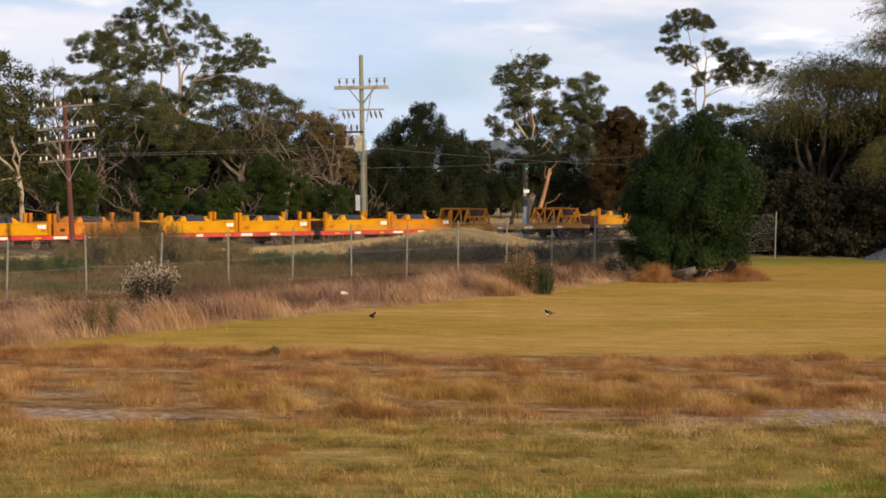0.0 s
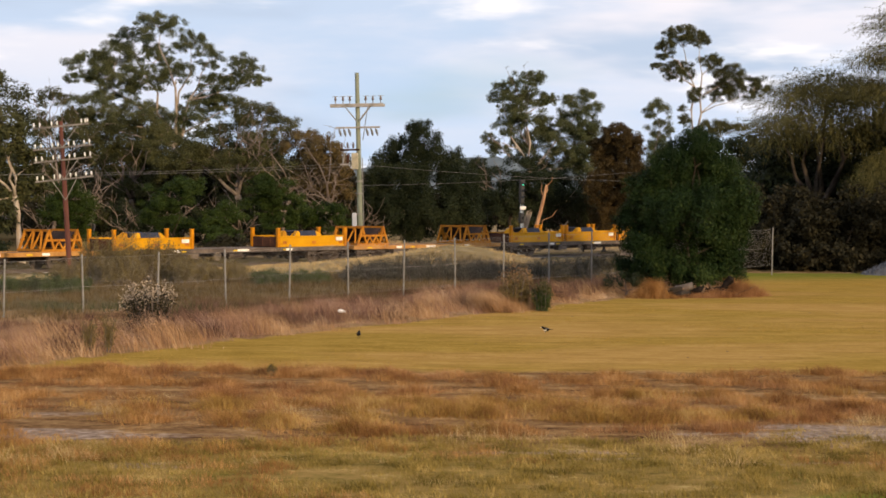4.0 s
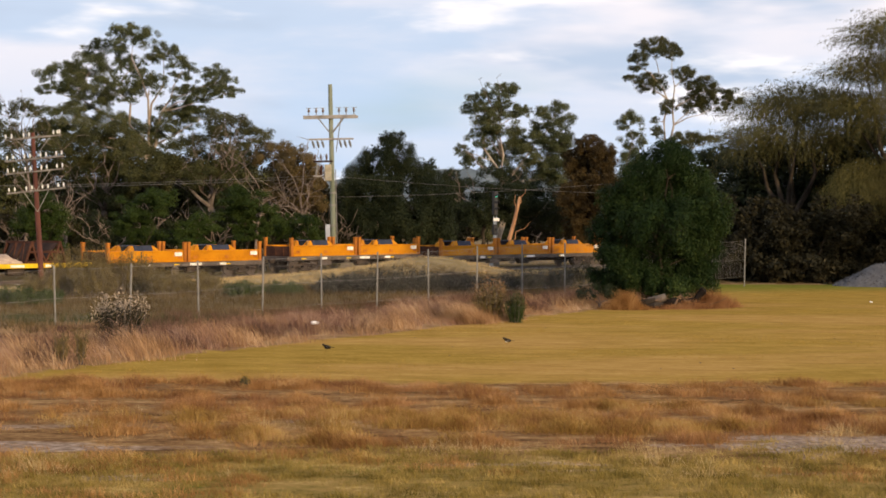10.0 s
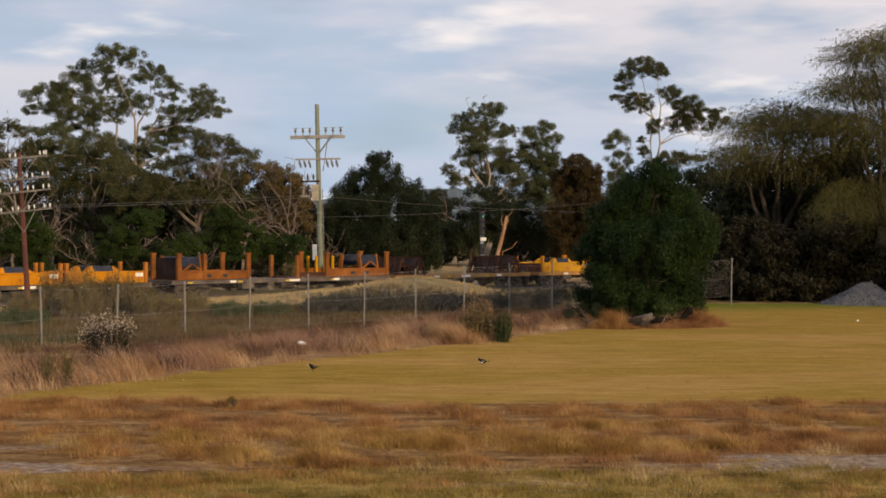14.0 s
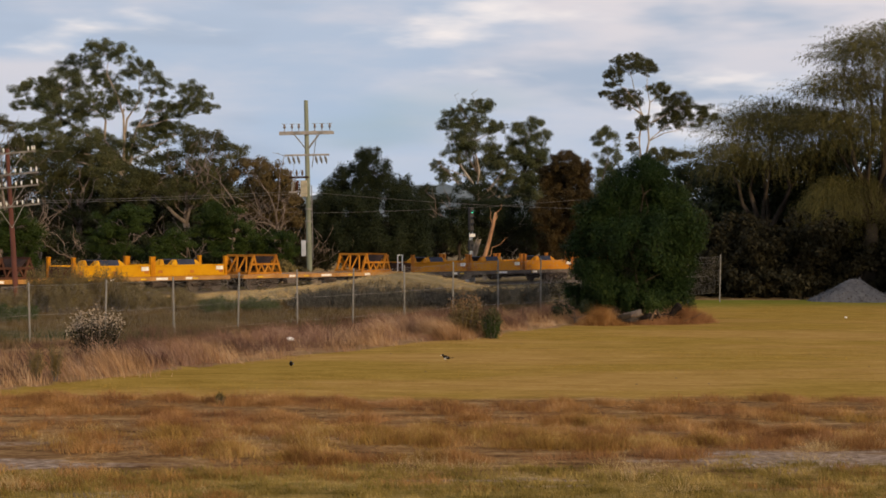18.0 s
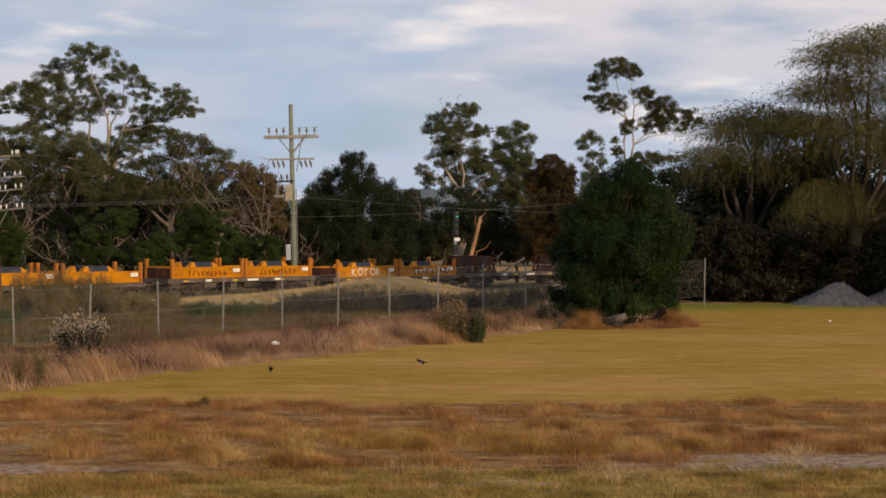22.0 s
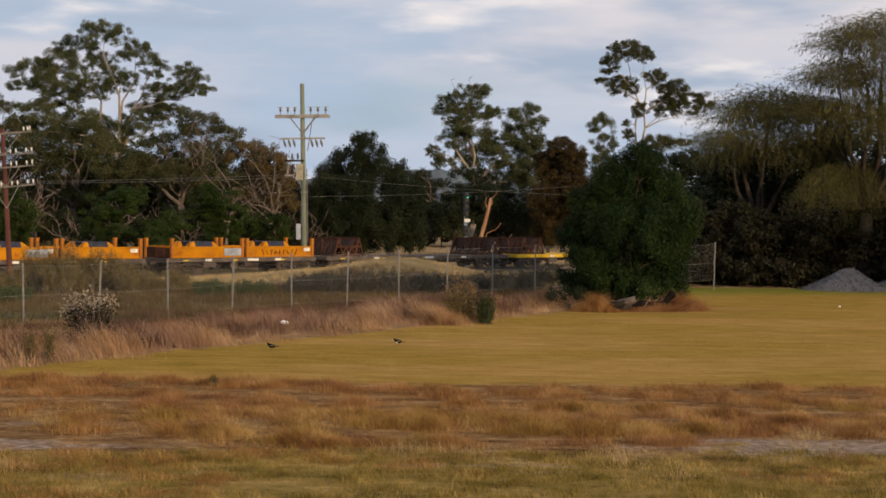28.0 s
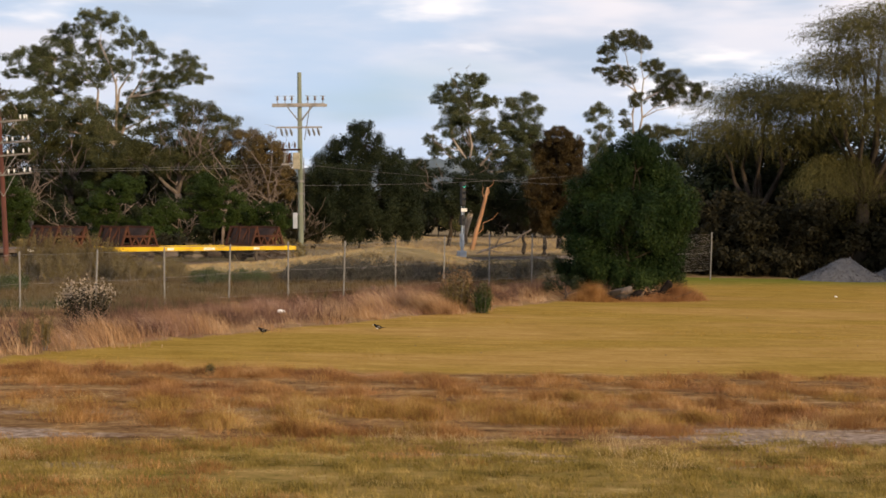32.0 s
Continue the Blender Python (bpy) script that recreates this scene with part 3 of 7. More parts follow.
def ground():
    xs = np.concatenate([np.linspace(-2500, -120, 18), np.linspace(-110, -34, 30), np.linspace(-32, 42, 190), np.linspace(46, 120, 26), np.linspace(140, 2500, 18)])
    ys = np.concatenate([np.linspace(-400, 10, 10), np.linspace(14, 18, 5), np.linspace(18.3, 40, 90), np.linspace(40.4, 130, 230), np.linspace(131, 220, 60), np.linspace(230, 500, 30), np.linspace(560, 4000, 20)])
    gx, gy = np.meshgrid(xs, ys)
    z = height(gx, gy)
    rng = np.random.default_rng(3)
    bumpy = (smooth(gy, 10, 16) * (1 - smooth(gy, 120, 140)))
    z = z + bumpy * 0.03 * rng.normal(size=z.shape) * (0.08 + (edge_off(gx, gy) < 0) * 1.2)
    v = np.stack([gx, gy, z], -1).reshape(-1, 3)
    n, k = len(xs), np.arange(len(xs) * (len(ys) - 1)).reshape(len(ys) - 1, -1)[:, :-1].reshape(-1)
    f = np.stack([k, k + 1, k + 1 + n, k + n], 1)
    tagged(new("ground", mesh_of("ground", v, f, ground_material(), True)), "mown dry field with brown grass band and rough verge", "ground", kind="structure")


def hills():
    """Wooded hills on the horizon, with the haze put into their colour."""
    rng = np.random.default_rng(8)
    for n, (dist, top, lo, hi) in enumerate(((1500.0, 40.0, -700, 900), (2600.0, 78.0, -1200, 1500))):
        xs = np.linspace(lo, hi, 220)
        ridge = top * (0.62 + 0.22 * np.sin(xs / 170 + n * 2.4) + 0.16 * np.sin(xs / 63 + n)) + rng.normal(size=len(xs)) * (2.0 + n)
        v = np.concatenate([np.stack([xs, np.full_like(xs, dist - 120), np.full_like(xs, -2.0)], 1), np.stack([xs, np.full_like(xs, dist), ridge + 4], 1), np.stack([xs, np.full_like(xs, dist + 300), np.full_like(xs, -2.0)], 1)])
        k, m = np.arange(len(xs) - 1), len(xs)
        f = np.concatenate([np.stack([k, k + 1, k + 1 + m, k + m], 1), np.stack([k + m, k + 1 + m, k + 1 + 2 * m, k + 2 * m], 1)])
        tagged(new("backdrop", mesh_of("backdrop", v, f, HILL, True)), "wooded hills on the horizon with blue-green haze in their colour", "hill", kind="structure")


ground()
hills()


def on_line(s, off=0.0, z=0.0):
    """A place by metres along the line, metres towards the field and height."""
    p = Vector((0, 122.0, 0)) + ALONG * s + NEARWARD * off
    return Vector((p.x, p.y, z))


def line_pose(s, off=0.0, z=0.0):
    p = on_line(s, off, z)
    return pose(p.x, p.y, p.z, 0, 0, LINE_TURN)


def railway():
    ob = thing("railway_track", "steel rails on timber sleepers in grey ballast", "railway", kind="structure", at_pose=line_pose(0, -1.35, 0))
    bm = bmesh.new()
    prof = ((-2.6, -0.75), (-1.7, RAIL_Z - 0.17), (1.7, RAIL_Z - 0.17), (2.6, -0.75))
    a = [bm.verts.new((-90, y, z)) for y, z in prof]
    b = [bm.verts.new((420, y, z)) for y, z in prof]
    for i in range(3):
        bm.faces.new((a[i], b[i], b[i + 1], a[i + 1]))
    part("ballast_bed", bm, BALLAST, ob)
    for y in (-0.8, 0.8):
        bm = bmesh.new()
        box_into(bm, -90, y - 0.035, RAIL_Z - 0.05, 420, y + 0.035, RAIL_Z)
        box_into(bm, -90, y - 0.07, RAIL_Z - 0.16, 420, y + 0.07, RAIL_Z - 0.14)
        box_into(bm, -90, y - 0.012, RAIL_Z - 0.14, 420, y + 0.012, RAIL_Z - 0.05)
        part("rail", bm, WHEEL, ob)
    bm = box(-0.12, -1.3, -0.26, 0.12, 1.3, -0.14, 0.01)
    me = bpy.data.meshes.new("sleeper")
    bm.to_mesh(me)
    bm.free()
    me.materials.append(ARM_WOOD)
    for i in range(150):
        link_part("sleeper", me, ob, m=pose(-60 + i * 0.7, 0, RAIL_Z))
    return ob


railway()

# ---- the train ----
MOVING = []
TRAIN_AT = [(0, 0.0), (2, 21.92), (4, 43.74), (6, 65.45), (8, 87.02), (10, 108.42), (12, 129.65), (14, 150.66), (16, 171.44), (18, 191.97), (20, 212.22), (22, 232.17), (24, 251.80), (26, 271.07), (28, 289.98), (30, 308.49), (32, 326.59)]
LEN, WIDE = 5.85, 2.8


def coil_tub(paint, posts, look_label, plate=True, marks=None):
    """A steel coil tub: low side panels, corner posts, end walls and a padded cradle."""
    ob = thing("coil_tub", look_label, "freight rack", "coil tubs on the train")
    for y in (0.0, WIDE - 0.1):
        bm = box(0.22, y, 0.02, LEN - 0.22, y + 0.1, 0.70, 0.012)
        side = part("side_panel", bm, paint, ob)
        near = y == 0.0
        yy0, yy1 = (-0.05, -0.001) if near else (y + 0.101, y + 0.15)
        part("top_rail", box(0.22, min(yy0, y), 0.63, LEN - 0.22, max(yy1, y + 0.1), 0.72, 0.01), paint, ob)
        part("bottom_rail", box(0.22, min(yy0, y), 0.004, LEN - 0.22, max(yy1, y + 0.1), 0.11, 0.01), paint, ob)
        if near:
            for x in (0.45, 2.9, 5.2):
                part("label_plate", box(x, -0.03, 0.2, x + 0.3, -0.004, 0.38, 0.004), FADED if paint is not FADED else RUST, side, "brown stencilled plate")
            if plate:
                part("white_plate", box(4.95, -0.032, 0.37, 5.5, -0.004, 0.61, 0.004), WHITE_PAINT, side, "white marking plate")
        for x in (0.0, LEN - 0.2):
            bm = box(x, y - 0.06, 0.0, x + 0.2, y + 0.16, 1.2, 0.02)
            box_into(bm, x - 0.015, y - 0.075, 1.15, x + 0.215, y + 0.175, 1.24, 0.02)
            part("corner_post", bm, posts, ob)
    for x in (0.05, LEN - 0.13):
        bm = box(x, 0.16, 0.02, x + 0.08, WIDE - 0.16, 0.66, 0.01)
        for y in (0.8, 1.6):
            box_into(bm, x - 0.03, y, 0.02, x + 0.11, y + 0.08, 0.68, 0.01)
        part("end_wall", bm, RUST if paint is not FADED else RUST_DARK, ob, "rusty end wall")
    part("floor", box(0.1, 0.1, 0.0, LEN - 0.1, WIDE - 0.1, 0.06), RUST, ob)
    for y, sgn in ((0.42, 1), (WIDE - 0.42, -1)):
        for x, flare in ((2.1, -0.3), (3.6, 0.3)):
            bm = bmesh.new()
            prof = [(0, 0.06), (0, 0.77), (0.12 * sgn, 1.02), (0.42 * sgn, 1.02), (0.62 * sgn, 0.62), (0.62 * sgn, 0.06)]
            a = [bm.verts.new((x + (flare if flare < 0 and z < 0.8 else 0), y + dy, z)) for dy, z in prof]
            b = [bm.verts.new((x + 0.14 + (flare if flare > 0 and z < 0.8 else 0), y + dy, z)) for dy, z in prof]
            bm.faces.new(a)
            bm.faces.new(b[::-1])
            for i in range(6):
                j = (i + 1) % 6
                bm.faces.new((a[i], b[i], b[j], a[j]))
            bmesh.ops.recalc_face_normals(bm, faces=bm.faces)
            part("cradle_end", bm, paint, ob)
        bm = bmesh.new()
        m = Matrix.Translation((0, y, 0.77))
        lean = math.atan2(0.12 * sgn, 0.27)
        box_into(bm, 2.24, -0.03, -0.1, 3.6, 0.03, 0.29, 0.01, m @ Matrix.Rotation(-lean, 4, "X"))
        part("rubber_pad", bm, RUBBER, ob, "blue-black rubber pad")
        part("cradle_cap", box(2.24, min(y + 0.13 * sgn, y + 0.41 * sgn), 0.95, 3.6, max(y + 0.13 * sgn, y + 0.41 * sgn), 1.015, 0.01), RUBBER, ob)
    return ob


def bulkhead_tub(flip):
    """A rusty tub with tall end posts and a raised saddle at one end."""
    ob = thing("coil_tub", "rusty brown steel coil tub with tall posts", "freight rack", "coil tubs on the train")
    for y in (0.0, WIDE - 0.1):
        side = part("side_panel", box(0.25, y, 0.02, LEN - 0.25, y + 0.1, 0.55, 0.012), DARK_ORANGE, ob)
        part("top_rail", box(0.25, y - 0.05, 0.47, LEN - 0.25, y + 0.15, 0.57, 0.012), DARK_ORANGE, ob)
        for x in (2.3, 3.6):
            part("fork_pocket", box(x, y - 0.03, 0.16, x + 0.36, y + 0.13, 0.36, 0.01), BLACK_PAINT, side)
        for x in (0.0, LEN - 0.3):
            bm = box(x, y - 0.06, 0.0, x + 0.3, y + 0.16, 1.66, 0.02)
            box_into(bm, x - 0.03, y - 0.09, 1.57, x + 0.33, y + 0.19, 1.70, 0.02)
            part("corner_post", bm, DARK_ORANGE, ob)
    part("floor", box(0.1, 0.1, 0.0, LEN - 0.1, WIDE - 0.1, 0.08), RUST, ob)
    x0 = 3.3 if flip else 0.3
    for y, sgn in ((0.25, 1), (WIDE - 0.25, -1)):
        part("saddle_pad", box(x0 + 0.25, -0.05, -0.1, x0 + 1.8, 0.05, 0.6, 0.02, Matrix.Translation((0, y + 0.1 * sgn, 0.88)) @ Matrix.Rotation(-0.25 * sgn, 4, "X")), RUBBER, ob, "blue-black saddle pad")
        for x in (x0 + 0.2, x0 + 1.75):
            part("saddle_rib", bar((x, y, 0.08), (x + 0.01, y + 0.3 * sgn, 1.5), 0.12, 0.3), DARK_ORANGE, ob)
        for x in (x0 + 0.2, x0 + 1.85):
            part("saddle_strut", bar((x, y - 0.02 * sgn, 0.5), (x + (0.8 if x < x0 + 1 else -0.8), y, 1.0), 0.1), DARK_ORANGE, ob)
    for k in range(4 if flip else 2):
        x = (0.5 + k * 0.75) if flip else (3.0 + k * 1.2)
        if flip:
            part("upright_bar", bar((x, WIDE - 0.4, 0.08), (x, WIDE - 0.4, 1.4), 0.14), YELLOW, ob, "yellow upright bar")
    if flip:
        for y in (-0.06, WIDE - 0.16):
            part("end_post", box(-2.6, y, 0.0, -2.36, y + 0.22, 1.5, 0.02), DARK_ORANGE, ob)
        part("end_plate", box(-2.4, 0.02, 0.0, -0.02, 0.1, 0.36, 0.012), RUST, ob)
        part("end_floor", box(-2.5, 0.12, 0.0, -0.02, WIDE - 0.12, 0.06), RUST, ob)
    if not flip:
        for y in (-0.06, WIDE - 0.16):
            part("mid_post", box(2.05, y, 0.0, 2.3, y + 0.22, 1.66, 0.02), DARK_ORANGE, ob)
    part("saddle_back", box(x0 - 0.05 if not flip else x0 + 1.95, 0.3, 0.08, (x0 + 0.05) if not flip else x0 + 2.05, WIDE - 0.3, 1.4, 0.02), RUST_DARK, ob)
    return ob


def trestle(paint, plated, look_label):
    """A braced trestle cradle: two A-framed side trusses, cross rails and sloped plates."""
    ob = thing("coil_trestle", look_label, "freight rack", "trestle cradles on the train")
    base, top, h = 2.7, (0.42, 2.28), 1.22
    for y in (0.08, WIDE - 0.08):
        for ax, lo, hi in ((top[0], -0.02, 0.78), (top[1], 1.92, 2.72)):
            for x in (lo, hi):
                part("leg", bar((x, y, 0.0), (ax, y, h), 0.13, 0.13), paint, ob)
        part("tie_bar", bar((0.12, y, 0.66), (2.58, y, 0.66), 0.15, 0.13), paint, ob)
        part("foot_rail", bar((-0.1, y, 0.07), (2.8, y, 0.07), 0.14, 0.14), paint, ob)
        for k in range(2):
            x = 0.78 + k * 0.57
            part("brace", bar((x, y, 0.1), (x + 0.28, y, 0.62), 0.09), paint, ob)
            part("brace", bar((x + 0.57, y, 0.1), (x + 0.29, y, 0.62), 0.09), paint, ob)
    for x in top:
        part("top_rail", bar((x, 0, h), (x, WIDE, h), 0.14), paint, ob)
    for x, foot in ((top[0], -0.02), (top[1], 2.72)):
        for low, high in ((0.3, 0.8), (1.25, 0.85), (1.3, 1.7), (2.2, 1.75)):
            part("slope_bar", bar((foot, low, 0.05), (x, high, h), 0.11), paint, ob)
        part("foot_rail", bar((foot, 0, 0.07), (foot, WIDE, 0.07), 0.13), paint, ob)
    for a, b in ((top[0] + 0.06, 1.25), (top[1] - 0.06, 1.45)):
        bm = bmesh.new()
        y0, y1 = 0.2, WIDE - 0.2
        q = [bm.verts.new(p) for p in ((a, y0, h - 0.04), (b, y0, 0.3), (b, y1, 0.3), (a, y1, h - 0.04))]
        r = [bm.verts.new(v.co + Vector((0, 0, -0.06))) for v in q]
        bm.faces.new(q)
        bm.faces.new(r[::-1])
        for i in range(4):
            j = (i + 1) % 4
            bm.faces.new((q[i], r[i], r[j], q[j]))
        bmesh.ops.recalc_face_normals(bm, faces=bm.faces)
        part("saddle_plate", bm, RUST_DARK, ob, "dark lined saddle plate")
    if plated:
        for y0, y1 in ((0.14, 0.85), (1.0, 1.5), (1.65, 2.36)):
            bm = bmesh.new()
            q = [bm.verts.new(p) for p in ((-0.06, y0, 0.12), (-0.06, y1, 0.12), (top[0] - 0.05, y1, h - 0.06), (top[0] - 0.05, y0, h - 0.06))]
            r = [bm.verts.new(v.co + Vector((0.04, 0, 0))) for v in q]
            bm.faces.new(q)
            bm.faces.new(r[::-1])
            for i in range(4):
                j = (i + 1) % 4
                bm.faces.new((q[i], r[i], r[j], q[j]))
            bmesh.ops.recalc_face_normals(bm, faces=bm.faces)
            part("end_plate", bm, RUST_DARK, ob, "dark end plate")
    return ob


def bogie(parent, x):
    """A three-piece freight bogie with two wheelsets."""
    bm = bmesh.new()
    box_into(bm, x - 0.3, 0.2, -0.52, x + 0.3, WIDE - 0.2, -0.3, 0.03)
    ob = part("bogie", bm, UNDER, parent)
    for y in (0.18, WIDE - 0.18):
        bm = bmesh.new()
        tube = [(x - 1.15, y, -0.58), (x - 0.75, y, -0.55), (x - 0.35, y, -0.42), (x + 0.35, y, -0.42), (x + 0.75, y, -0.55), (x + 1.15, y, -0.58)]
        tube_into(bm, tube, [0.09, 0.13, 0.1, 0.1, 0.13, 0.09], 6)
        tube_into(bm, [(x - 0.7, y, -0.6), (x - 0.3, y, -0.8), (x + 0.3, y, -0.8), (x + 0.7, y, -0.6)], [0.07, 0.08, 0.08, 0.07], 6)
        for k in (-0.16, 0.0, 0.16):
            tube_into(bm, [(x + k, y, -0.76), (x + k, y, -0.44)], [0.06, 0.06], 8)
        part("side_frame", bm, UNDER, ob)
    for wx in (x - 0.87, x + 0.87):
        bm = bmesh.new()
        for y in (0.43, WIDE - 0.43):
            sg = 1 if y < 1 else -1
            disc_into(bm, pose(0, y, 0, 90), 0.46, 0.13, 22)
            disc_into(bm, pose(0, y + 0.08 * sg, 0, 90), 0.49, 0.03, 22)
            disc_into(bm, pose(0, y - 0.09 * sg, 0, 90), 0.13, 0.1, 10)
            for k in range(3):
                a = k * 2.094
                disc_into(bm, pose(0.27 * math.cos(a), y - 0.075 * sg, 0.27 * math.sin(a), 90), 0.07, 0.05, 8)
        bar_into(bm, (0, 0.35, 0), (0, WIDE - 0.35, 0), 0.16, n=8)
        part("wheelset", bm, WHEEL, ob).matrix_basis = pose(wx, 0, -0.59)
    return ob


def wagon(length, paint, look_label, rails=False, plates=2, lamp=False, lift=0.0):
    """A skeletal flat wagon: deck, sills, bogies, brake gear and couplers."""
    ob = thing("flat_wagon", look_label, "rail wagon", "wagons of the train")
    for y in (-0.02, WIDE - 0.1):
        bm = box(0, y, -0.27, length, y + 0.12, -0.006, 0.015)
        sill = part("side_sill", bm, paint, ob)
        if y < 0.5:
            for k in range(plates):
                x = length * (0.12 + 0.74 * (k + 0.5) / plates) + 0.4 * math.sin(k * 2.3 + length)
                part("marking_plate", box(x, -0.05, -0.22, x + (0.9 if k % 2 else 0.5), -0.024, -0.07, 0.004), WHITE_PAINT, sill, "white marking plate")
            for k in range(int(length // 4)):
                part("reflector", box(1.2 + k * 4.0, -0.045, -0.2, 1.6 + k * 4.0, -0.024, -0.12, 0.004), DECK_YELLOW, sill, "yellow reflector")
    beam = paint if paint in (DECK_BROWN, DECK_YELLOW) else DECK_GREY
    part("end_beam", box(0, 0.1, -0.25, 0.5, WIDE - 0.1, -0.01, 0.01), beam, ob)
    part("end_beam", box(length - 0.5, 0.1, -0.25, length, WIDE - 0.1, -0.01, 0.01), beam, ob)
    n = max(3, int(length / 2.6))
    for i in range(1, n):
        x = length * i / n
        part("cross_member", box(x - 0.12, 0.1, -0.25, x + 0.12, WIDE - 0.1, -0.02, 0.01), beam, ob)
    part("centre_sill", box(0.1, WIDE / 2 - 0.28, -0.55, length - 0.1, WIDE / 2 + 0.28, -0.05, 0.02), UNDER, ob)
    part("deck_plate", box(0.3, 0.55, -0.09, length - 0.3, WIDE - 0.55, -0.03), DECK_GREY, ob)
    inset = 1.9 if length > 13.5 else 1.75
    for x in (inset, length - inset):
        bogie(ob, x).matrix_basis = Matrix.Translation((0, 0, lift))
    for x, sg in ((0.0, -1), (length, 1)):
        bm = box(min(x, x + 0.42 * sg), WIDE / 2 - 0.12, -0.42, max(x, x + 0.42 * sg), WIDE / 2 + 0.12, -0.2, 0.03)
        part("coupler", bm, UNDER, ob)
    # spoked brake wheel on the near side
    bx = length * 0.42
    bm = bmesh.new()
    ring = [(bx + 0.24 * math.cos(a), -0.12, -0.5 + 0.24 * math.sin(a)) for a in np.linspace(0, 2 * math.pi, 17)]
    for p, q in zip(ring, ring[1:]):
        bar_into(bm, p, q, 0.05, n=5)
    for a in np.linspace(0, 2 * math.pi, 7)[:-1]:
        bar_into(bm, (bx, -0.12, -0.5), (bx + 0.23 * math.cos(a), -0.12, -0.5 + 0.23 * math.sin(a)), 0.03)
    bar_into(bm, (bx, -0.13, -0.5), (bx, 0.3, -0.5), 0.05)
    part("brake_wheel", bm, STONE, ob, "pale spoked brake wheel")
    bm = bmesh.new()
    tube_into(bm, [(bx + 1.2, 0.45, -0.5), (bx + 2.3, 0.45, -0.5)], [0.2, 0.2], 12)
    part("air_reservoir", bm, UNDER, ob)
    part("equipment_box", box(bx - 2.3, 0.05, -0.62, bx - 1.3, 0.5, -0.29, 0.02), DECK_GREY if not lamp else WHITE_PAINT, ob)
    for x in (0.25, length - 0.55):
        bm = bmesh.new()
        for dx in (0.0, 0.3):
            bar_into(bm, (x + dx, -0.05, -0.28), (x + dx, -0.05, -0.78), 0.035)
        for z in (-0.55, -0.77):
            bar_into(bm, (x, -0.05, z), (x + 0.3, -0.05, z), 0.035)
        part("step_ladder", bm, DECK_GREY, ob)
    if rails:
        bm = bmesh.new()
        for x in (length - 0.5, length - 0.05):
            bar_into(bm, (x, 0.0, 0.0), (x, 0.0, 1.15), 0.06)
        bar_into(bm, (length - 0.5, 0, 1.15), (length - 0.05, 0, 1.15), 0.06)
        bar_into(bm, (length - 0.5, 0, 0.6), (length - 0.05, 0, 0.6), 0.06)
        part("end_handrail", bm, WHITE_PAINT, ob, "white end handrail")
    return ob


# some wagons ride lower or higher on their bogies
DECK_OFF = ((-41.5, -1.9, -0.17), (79.0, 92.5, -0.10), (93.0, 107.0, 0.10), (107.2, 126.5, -0.07), (190.5, 210.0, -0.10), (210.5, 224.0, 0.07), (224.5, 238.0, -0.10))


def deck_off(s):
    return sum(d for a, b, d in DECK_OFF if a <= s < b)


def ride(ob, s, off=0.0, z=DECK_Z):
    z += deck_off(s)
    MOVING.append((ob, s, off, z))
    ob.matrix_basis = line_pose(s, off, z)
    return ob


def tarpaulin(length):
    """A pale tarpaulin heaped over a low load."""
    ob = thing("tarpaulin", "pale crumpled tarpaulin heaped on the yellow wagon deck", "tarpaulin")
    nx, ny = 26, 12
    rng = np.random.default_rng(4)
    gx, gy = np.meshgrid(np.linspace(0, length, nx), np.linspace(0.1, WIDE - 0.1, ny))
    hump = np.sin(np.pi * gx / length) ** 0.7 * np.sin(np.pi * (gy - 0.1) / (WIDE - 0.2)) ** 0.5
    z = 0.01 + hump * (0.34 + 0.2 * np.exp(-((gx - 1.2) / 0.6) ** 2) + 0.3 * np.exp(-((gx - length + 1.2) / 0.5) ** 2) + rng.normal(size=gx.shape) * 0.05)
    v = np.stack([gx, gy, z], -1).reshape(-1, 3)
    k = np.arange(nx * (ny - 1)).reshape(ny - 1, -1)[:, :-1].reshape(-1)
    link_part("cover_sheet", mesh_of("cover_sheet", v, np.stack([k, k + 1, k + 1 + nx, k + nx], 1), TARP, True), ob)
    return ob


def writing(ob, text, x, z, size, mat, name="graffiti"):
    for n, letter in enumerate(text):
        cu = bpy.data.curves.new(name, "FONT")
        cu.body, cu.size, cu.extrude = letter, size, 0.004
        me = bpy.data.meshes.new_from_object(bpy.data.objects.new(name, cu))
        me.materials.clear()
        me.materials.append(mat)
        link_part(name, me, ob, "sprayed white letter", Matrix.Translation((x + n * size * 0.82, -0.058, z + 0.04 * (n % 2))) @ Matrix.Rotation(math.pi / 2, 4, "X"))


def scrawl(ob, x0, x1, z0, z1, mat, seed, name="graffiti", n=9):
    """Unreadable sprayed marks, as plain bars."""
    rng = random.Random(seed)
    for i in range(n):
        bm = bmesh.new()
        x = x0 + (x1 - x0) * (i + 0.5) / n
        tilt = rng.uniform(-0.12, 0.12)
        bar_into(bm, (x - tilt, -0.055, z0 + rng.uniform(0, 0.06)), (x + tilt, -0.055, z1 - rng.uniform(0, 0.1)), rng.uniform(0.06, 0.13), 0.008)
        if rng.random() < 0.6:
            z = rng.uniform(z0, z1)
            bar_into(bm, (x - 0.12, -0.054, z), (x + 0.2, -0.054, z + rng.uniform(-0.1, 0.1)), 0.008, 0.09)
        part(name, bm, mat, ob, "unreadable sprayed mark")


